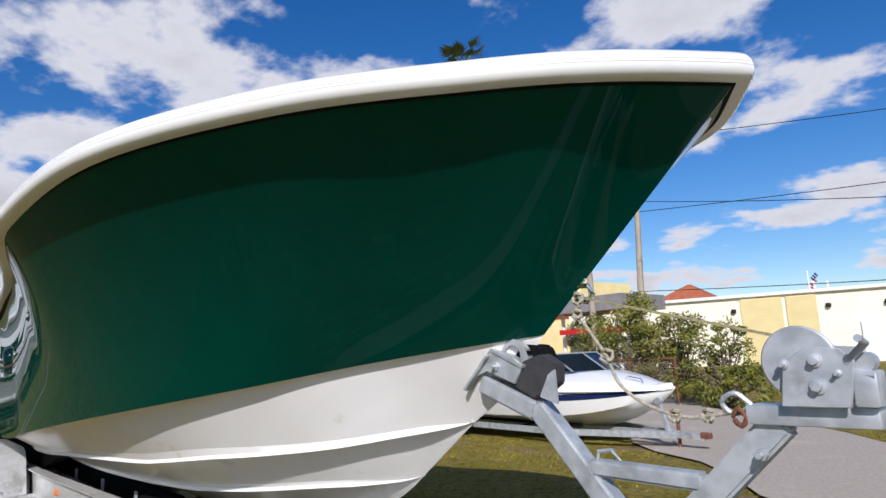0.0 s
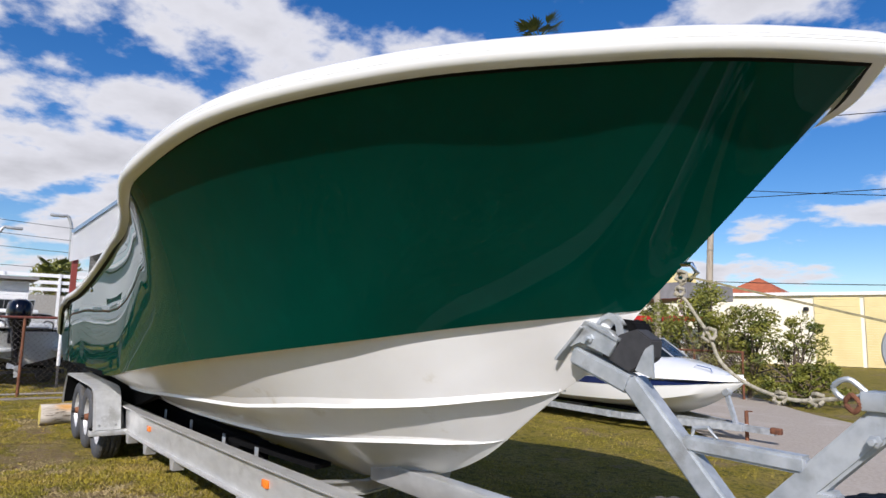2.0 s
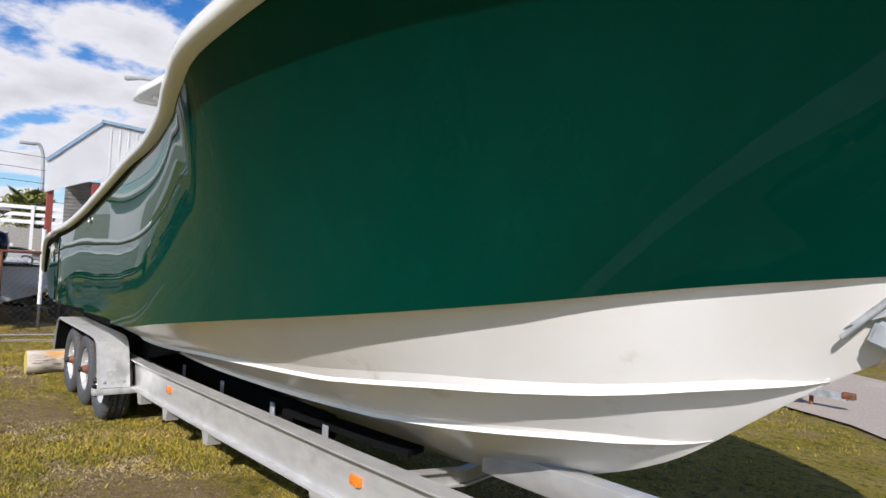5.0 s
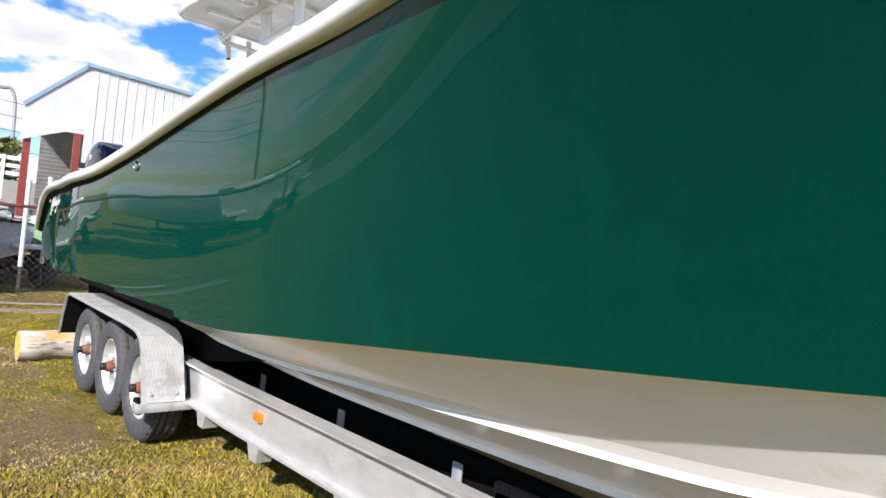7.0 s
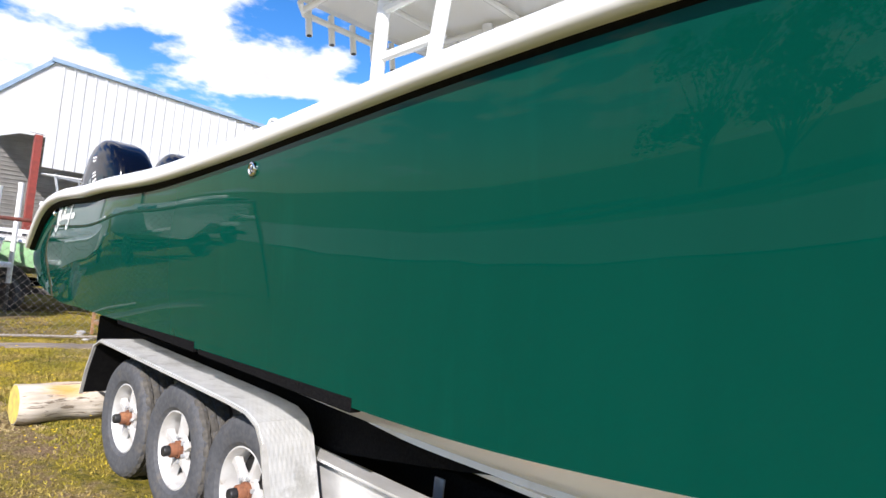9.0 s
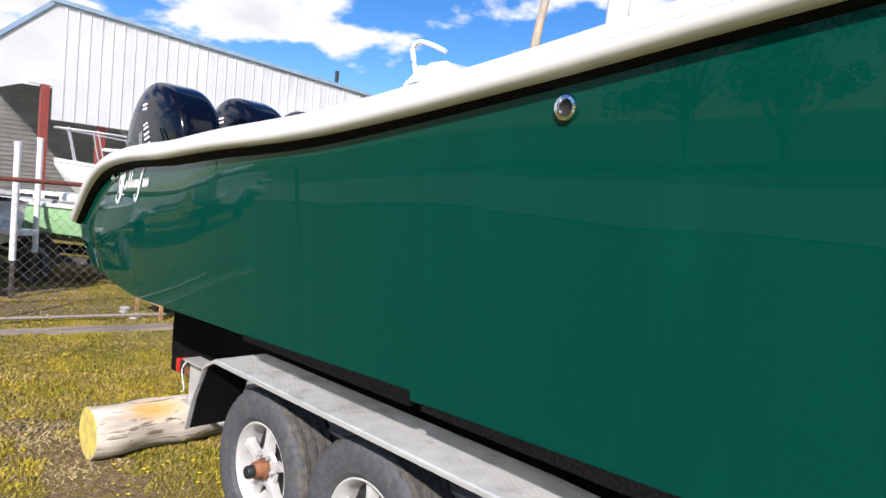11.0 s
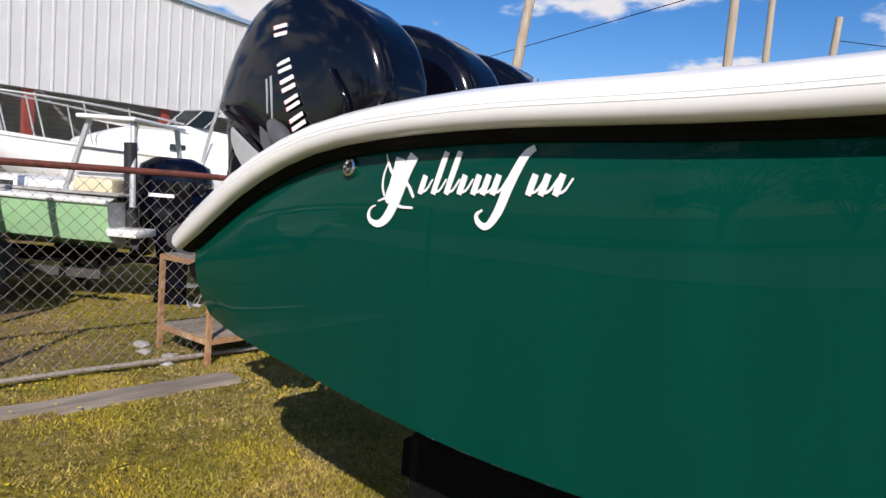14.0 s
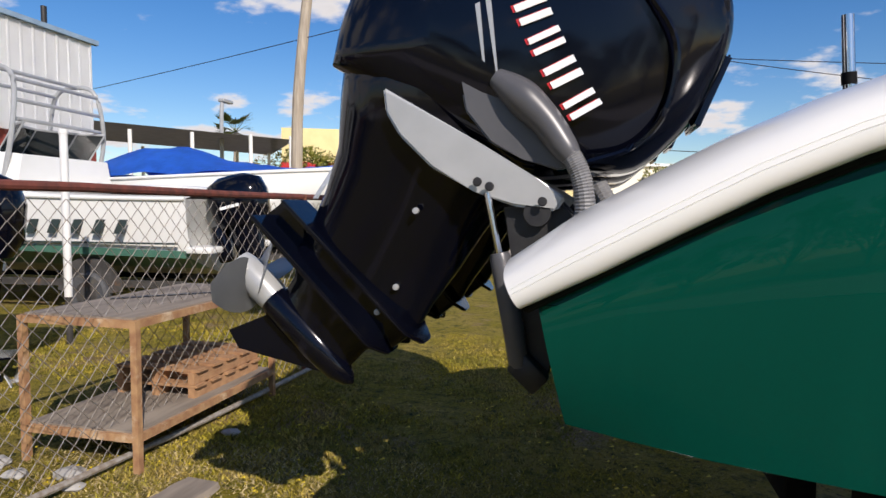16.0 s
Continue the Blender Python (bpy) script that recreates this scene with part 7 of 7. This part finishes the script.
bar(bm, (-32.5, 40.4, 4.3), (-28.0, 42.5, 4.3), 0.2, 0.5)
part("sign_band", bm, DECAL_RED, shop, "red sign band", 0)
far_canopy = thing("far_canopy", (-22.0, 35.0, 0.0), "grey-roofed fuel canopy with red edge", "building")
bm = bmesh.new()
box(bm, (-21.5, 35.5, 4.2), (6.0, 5.0, 0.9))
part("roof", bm, ROOF_GREY, far_canopy, smooth=0)
bm = bmesh.new()
box(bm, (-20.6, 33.6, 2.6), (5.0, 1.2, 0.3))
part("sign_band", bm, DECAL_RED, far_canopy, smooth=0)
for x in (-23.5, -19.5):
    bm = bmesh.new()
    tube(bm, [(x, 34, 0), (x, 34, 3.9)], 0.12, 8)
    part("post", bm, WHITE_GEL, far_canopy)


def utility_pole(base, top, r, label, arm=None):
    p = thing("utility_pole", (base[0], base[1], 0), label, "pole")
    bm = bmesh.new()
    b, t = Vector((base[0], base[1], 0)), Vector(top)
    tube(bm, [b.lerp(t, k / 6) for k in range(7)], r, 12, [1 - 0.3 * k / 6 for k in range(7)])
    part("shaft", bm, POLE_WOOD, p)
    if arm:
        bm = bmesh.new()
        tube(bm, catmull([Vector(a) for a in arm], 5), 0.04, 8)
        a = part("lamp_arm", bm, SILVER, p)
        bm = bmesh.new()
        e = Vector(arm[-1])
        loft(bm, [ellipse_ring(e.x, e.z + z, f, f, w, 14) for z, f, w in ((-0.1, 0.16, 0.1), (-0.03, 0.34, 0.16), (0.05, 0.3, 0.14), (0.09, 0.1, 0.06))])
        bmesh.ops.translate(bm, verts=bm.verts, vec=(0, e.y, 0))
        part("lamp_head", bm, SILVER, a)
    return p


utility_pole((-12.25, 24.0), (-11.85, 24.1, 8.2), 0.15, "grey wooden utility pole by the bushes")
for py in (-10.0, 14.0):
    utility_pole((-42.0, py), (-42.0, py, 9.0), 0.15, "wooden utility pole carrying wires past the yard")
utility_pole((-13.3, 16.95), (-13.25, 16.95, 11.0), 0.13, "wooden utility pole behind the boat")
utility_pole((-13.58, 22.75), (-13.58, 22.75, 8.75), 0.14, "wooden pole carrying a street lamp", [(-13.58, 22.75, 8.6), (-14.0, 22.72, 9.0), (-14.8, 22.70, 9.35), (-15.55, 22.68, 9.55)])


def street_lamp(x, y, h, arm):
    p = thing("street_lamp", (x, y, 0), "thin grey street lamp with curved arm", "street lamp", "distant street lamps")
    bm = bmesh.new()
    tube(bm, catmull([(x, y, 0), (x, y, h * 0.8), (x, y + arm * 0.3, h), (x, y + arm, h + 0.1)], 6), 0.09, 8)
    part("post", bm, SILVER, p)
    bm = bmesh.new()
    box(bm, (x, y + arm * 1.2, h + 0.1), (0.3, 0.8, 0.16), bevel=0.05)
    part("lamp_head", bm, SILVER, p)


street_lamp(-43.3, 5.75, 7.9, -0.7)
street_lamp(-43.6, 2.0, 6.9, 0.7)
street_lamp(-27.7, 25.9, 6.1, 0.3)

# raised guard rail beyond the yard
gr = thing("guard_rail", (-37, 3.0, 0.0), "white guard rail on a raised road", "guard rail")
for z in (3.18, 3.53, 3.88):
    bm = bmesh.new()
    bar(bm, (-36.8, -2, z), (-36.2, 7.5, z), 0.08, 0.17)
    part("rail", bm, SHED_WHITE, gr, smooth=0)
for k in range(4):
    bm = bmesh.new()
    y = -0.2 + k * 2.4
    bar(bm, (-38.45 + 0.061 * (y + 30), y, 0), (-38.45 + 0.061 * (y + 30), y, 3.98), 0.12, 0.12)
    part("post", bm, SHED_WHITE, gr, smooth=0)
bm = bmesh.new()
box(bm, (-40.5, 3.0, 1.48), (4, 12, 2.96))
part("embankment", bm, CONCRETE, gr, smooth=0)


# wires
def cable(p, q, sag):
    bm = bmesh.new()
    p, q = Vector(p), Vector(q)
    tube(bm, [p.lerp(q, t / 14) - Vector((0, 0, sag * 4 * (t / 14) * (1 - t / 14))) for t in range(15)], 0.014, 4)
    solid("overhead_cable", bm, CABLE, "thin dark overhead cable", "cable", "overhead cables")


for p, q in (((-11.9, 24.1, 7.5), (6, 24, 4.5)), ((-11.9, 24.1, 7.05), (14, 24, 5.4)), ((-12.05, 24.0, 3.75), (14, 24, 2.8)), ((-13.27, 16.95, 7.2), (-52, 30, 6.0)), ((-13.27, 16.95, 8.6), (6, 30, 9.0)), ((-42, -10, 8.0), (-42, 14, 7.0)), ((-42, -10, 7.2), (-42, 14, 6.3)),
             ((-42, -10, 6.4), (-42, 14, 5.6)), ((-42, -10, 5.2), (-42, 14, 4.7)), ((-42, -10, 4.6), (-42, 14, 4.3))):
    cable(p, q, 0.25)


# ---------------------------------------------------------------- plants
def leaf_cloud(centres, n, leaf, rng, squash=0.8):
    """Leaves as small bent quads scattered in uneven clumps."""
    verts, faces = [], []
    for _ in range(n):
        c, r = centres[rng.randrange(len(centres))]
        while True:
            d = Vector((rng.uniform(-1, 1), rng.uniform(-1, 1), rng.uniform(-1, 1)))
            if 0.2 < d.length < 1:
                break
        p = Vector(c) + Vector((d.x * r, d.y * r, d.z * r * squash))
        if p.z < 0.03:
            continue
        a = Vector((rng.uniform(-1, 1), rng.uniform(-1, 1), rng.uniform(-0.6, 0.9))).normalized()
        b = a.cross(Vector((rng.uniform(-1, 1), rng.uniform(-1, 1), rng.uniform(-1, 1)))).normalized()
        s = leaf * rng.uniform(0.6, 1.4)
        k = len(verts)
        verts += [p - a * s, p + b * s * 0.35 + a * s * 0.1, p + a * s, p - b * s * 0.35 + a * s * 0.1]
        faces.append((k, k + 1, k + 2, k + 3))
    me = bpy.data.meshes.new("crown")
    me.from_pydata([tuple(v) for v in verts], [], faces)
    return me


def bush(at, w, h, label, leaf=0.07, n=2600, seed=1, material=LEAF, name="bush", trunk_h=0.0, clumps=30):
    rng = random.Random(seed)
    b = thing(name, at, label, "tree" if trunk_h else "bush")
    o = Vector(at)
    cs = []
    for i in range(clumps):
        a, rr_ = rng.uniform(0, 6.28), rng.uniform(0, 1) ** 0.6
        z = trunk_h + (h - trunk_h) * rng.uniform(0.12, 0.95)
        k = 1 - 0.55 * max(0, (z - trunk_h) / max(0.1, h - trunk_h) - 0.4)
        cs.append((o + Vector((math.cos(a) * w * 0.5 * rr_ * k, math.sin(a) * w * 0.35 * rr_ * k, z)), rng.uniform(0.10, 0.24) * h * 0.72))
    bm = bmesh.new()
    tube(bm, [o, o + Vector((0.03, 0, h * 0.35)), o + Vector((-0.05, 0.03, h * 0.6))], 0.03 + 0.012 * h, 8, [1, 0.8, 0.5])
    for c, r in cs:
        s = o + Vector((0, 0, h * rng.uniform(0.05, 0.35)))
        mid = s.lerp(c, 0.5) + Vector((rng.uniform(-0.1, 0.1), rng.uniform(-0.1, 0.1), 0.05))
        tube(bm, [s, mid, c], 0.018 + 0.004 * h, 5, [1, 0.7, 0.3])
    part("trunk", bm, TWIG, b)
    me = leaf_cloud(cs, int(n * 1.5), leaf * 0.74, rng)
    me.materials.append(material)
    ob = new("crown", me)
    ob.parent = b
    ob.location = -o
    tagged(ob, kind="stuff")
    return b


bush((-8.3, 17.0, 0), 2.6, 3.05, "tall loose green shrub by the fence", 0.075, 4200, 3)
bush((-7.0, 16.9, 0), 2.2, 2.35, "leafy shrub with yellowish twigs", 0.07, 3400, 4)
bush((-5.7, 16.6, 0), 2.0, 2.1, "rounded green shrub beside the road", 0.07, 3400, 5)
bush((-7.6, 16.6, 0), 1.8, 1.9, "dry yellowish shrub at the fence", 0.06, 1600, 6, LEAF_DRY)
bush((-9.7, 17.4, 0), 1.8, 2.6, "thin shrub behind the runabout", 0.07, 1500, 7)
bush((-3.0, 30.0, 0), 3.0, 1.2, "low hedge beyond the lane", 0.09, 1400, 8)
bush((-5.2, 16.0, 0), 1.4, 0.9, "low scrub at the road edge", 0.06, 1200, 9)
bush((-41, 4.9, 0), 3.2, 5.0, "dark round tree beyond the guard rail", 0.16, 2400, 10, LEAF, "tree", 2.6)
bush((-27.5, 33, 0), 4, 4.6, "green tree behind the canopy", 0.16, 2200, 11, LEAF, "tree", 2.0)
bush((-30.5, 33.5, 0), 3, 4.3, "yellow-green tree by the palm", 0.15, 1700, 12, LEAF_DRY, "tree", 1.6)
bush((-24.5, 38.5, 0), 4, 4.2, "dark tree near the yellow shop", 0.16, 1800, 13, LEAF, "tree", 1.6)
for i, x in enumerate((-16, -11, -7, -2, 3, 8, -21)):
    bush((x, -24 - (i * 3.7) % 5, 0), 6.5, 6 + (i * 1.7) % 3, "broad green tree across the yard", 0.22, 1900, 20 + i, LEAF, "tree", 2.0, 20)


def palm(at, h, label, seed, n=22, frond=1.1, bend=(0, 0, 0)):
    rng = random.Random(seed)
    p = thing("palm_tree", at, label, "palm tree")
    o = Vector(at)
    bm = bmesh.new()
    tube(bm, [o + Vector((0.03 * math.sin(k), 0, h * k / 16)) + Vector(bend) * (0.2 * k / 16 + 0.8 * (k / 16) ** 3.5) for k in range(17)], 0.17, 10,
         [1.12 - 0.02 * k + 0.03 * (k % 2) for k in range(17)])
    part("trunk", bm, POLE_WOOD, p)
    for i in range(n):
        a, up = rng.uniform(0, 6.28), rng.uniform(-0.5, 1.1)
        d = Vector((math.cos(a), math.sin(a), 0))
        top = o + Vector((0, 0, h)) + Vector(bend)
        bm = bmesh.new()
        for k in range(9):
            s = (k - 4) / 4
            t = d * math.cos(s * 0.9) + Vector((-d.y, d.x, 0)) * math.sin(s * 0.9)
            e = top + d * frond * 0.45 + Vector((0, 0, up * 0.45 * frond)) + t * frond * 0.55 + Vector((0, 0, (up * 0.4 - 0.25 * abs(s)) * frond))
            m = top + d * frond * 0.45 + Vector((0, 0, up * 0.45 * frond))
            w = Vector((-t.y, t.x, 0.3)).normalized() * 0.075
            vs = [bm.verts.new(v) for v in (m - w * 0.4, m.lerp(e, 0.5) - w, e, m.lerp(e, 0.5) + w)]
            bm.faces.new(vs)
        tube(bm, [top, top + d * frond * 0.45 + Vector((0, 0, up * 0.45 * frond))], 0.02, 4)
        part("frond", bm, PALM, p, smooth=0)


palm((-20.75, 19.0, 0), 16.0, "tall leaning palm with a pale bare trunk behind the yard", 1, 26, 1.3, (1.35, 3.0, 0))
palm((-32.4, 34.7, 0), 5.9, "short palm beyond the canopy", 2, 20, 1.3)
palm((-40.3, 5.0, 0), 4.3, "low palm beyond the guard rail", 3, 20, 1.2)

# far fence in front of the shrubs, kerb and parked van
fence((-11.6, 16.9), (-6.87, 16.35), 1.2, [0.0, 0.35, 0.7, 1.0], RUST, "old chain-link fence below the shrubs", RUST, 0.10, r=0.003)
bm = bmesh.new()
bar(bm, (-4.0, 18.6, 0.12), (2.4, 15.4, 0.12), 0.3, 0.3)
solid("low_wall", bm, CONCRETE, "low mossy concrete kerb wall beside the lane", "wall", kind="structure")
van = thing("parked_van", (-3.9, 40.5, 0.0), "white van parked before the store", "van")
bm = bmesh.new()
loft(bm, [[Vector((x, y, z)) for y, z in ((39.6, 0.45), (39.6, 1.2), (39.8, h), (41.2, h), (41.4, 1.2), (41.4, 0.45))] for x, h in ((-6.2, 1.9), (-5.9, 2.15), (-2.6, 2.15), (-2.0, 1.45), (-1.4, 1.3))])
bmesh.ops.bevel(bm, geom=list(bm.edges), offset=0.05, segments=2, affect="EDGES")
part("body", bm, CAR_WHITE, van)
for x in (-5.3, -2.3):
    for y in (39.65, 41.35):
        bm = bmesh.new()
        lathe(bm, [(0.2, -0.1), (0.33, -0.1), (0.33, 0.1), (0.2, 0.1)], (x, y, 0.33), "y", 20)
        part("tyre", bm, TYRE, van)
bm = bmesh.new()
box(bm, (-4.2, 39.66, 1.6), (2.8, 0.06, 0.5))
part("window", bm, GLASS, van, smooth=0)

# ---------------------------------------------------------------- grass
rng = np.random.default_rng(4)


def blades(n, x0, x1, y0, y1, h0, h1, name, material, label, clear=None, lie=(0.4, 2.0), cover=-0.12):
    xs, ys = rng.uniform(x0, x1, n), rng.uniform(y0, y1, n)
    keep = np.ones(n, bool)
    patch = np.array([noise.noise((x * 0.75, y * 0.75, 1.7)) + 0.5 * noise.noise((x * 2.1, y * 2.1, 4.0)) + 0.55 * noise.noise((x * 11, y * 11, 9.0)) for x, y in zip(xs, ys)])
    keep &= patch > cover + rng.uniform(-0.15, 0.15, n)
    if clear:
        keep &= ~np.array([clear(x, y) for x, y in zip(xs, ys)])
    xs, ys = xs[keep], ys[keep]
    m = len(xs)
    a = rng.uniform(0, 2 * np.pi, m)
    h = rng.uniform(h0, h1, m)
    w = rng.uniform(0.003, 0.010, m)
    lean = rng.uniform(*lie, m) * h
    b = rng.uniform(0, 2 * np.pi, m)
    v = np.zeros((m, 3, 3))
    v[:, 0] = np.stack([xs - np.cos(a) * w, ys - np.sin(a) * w, np.full(m, -0.01)], 1)
    v[:, 1] = np.stack([xs + np.cos(a) * w, ys + np.sin(a) * w, np.full(m, -0.01)], 1)
    v[:, 2] = np.stack([xs + np.cos(b) * lean, ys + np.sin(b) * lean, h], 1)
    me = bpy.data.meshes.new(name)
    me.from_pydata(v.reshape(-1, 3).tolist(), [], np.arange(3 * m).reshape(-1, 3).tolist())
    me.materials.append(material)
    tagged(new(name, me), label, "grass", kind="stuff")


def bare(x, y):
    return any(((x - cx) * sx) ** 2 + (y - cy) ** 2 < r * r * (0.55 + 1.1 * noise.noise((x * 3.5, y * 3.5, 2.0)) + 0.5 * noise.noise((x * 14, y * 14, 5.0)))
               for cx, cy, sx, r in ((-10.5, 1.45, 0.6, 0.42), (-4.7, 1.6, 0.4, 0.50), (-7.3, 1.35, 0.35, 0.36), (-9.7, 1.5, 0.4, 0.34)))


def on_lane(x, y):
    q = Vector((x, y)) - ROAD_A
    s = q.dot(rn)
    return -0.25 < s < 3.1


blades(230000, -14.5, -1.5, 0.4, 3.0, 0.008, 0.030, "near_grass", GRASS, "short yellow-green grass beside the trailer", bare)
blades(230000, -17.5, -9.5, 0.6, 8.0, 0.008, 0.032, "rear_grass", GRASS, "yellow-green grass behind the boat", bare)
blades(60000, -10.0, 1.0, 3.4, 13.0, 0.01, 0.036, "side_grass", GRASS, "grass in the shade of the boat", on_lane)
blades(230000, -15.5, -0.5, 0.2, 4.2, 0.004, 0.016, "dry_straw", STRAW, "dry straw and clippings lying in the grass", None, (1.5, 5.0), -0.35)
n = 900
fx, fy = rng.uniform(-16, -9, n), rng.uniform(0.8, 5.5, n)
bm = bmesh.new()
for x, y in zip(fx, fy):
    if noise.noise((x * 0.8, y * 0.8, 7.0)) > -0.05:
        r = float(rng.uniform(0.007, 0.016))
        z = float(rng.uniform(0.03, 0.06))
        vs = [bm.verts.new((x + r * math.cos(k * 1.257), y + r * math.sin(k * 1.257), z + 0.006 * math.sin(k * 2.1))) for k in range(5)]
        bm.faces.new(vs)
solid("wild_flowers", bm, FLOWER, "scattered small yellow flowers in the grass", "flowers", kind="stuff", smooth=0)
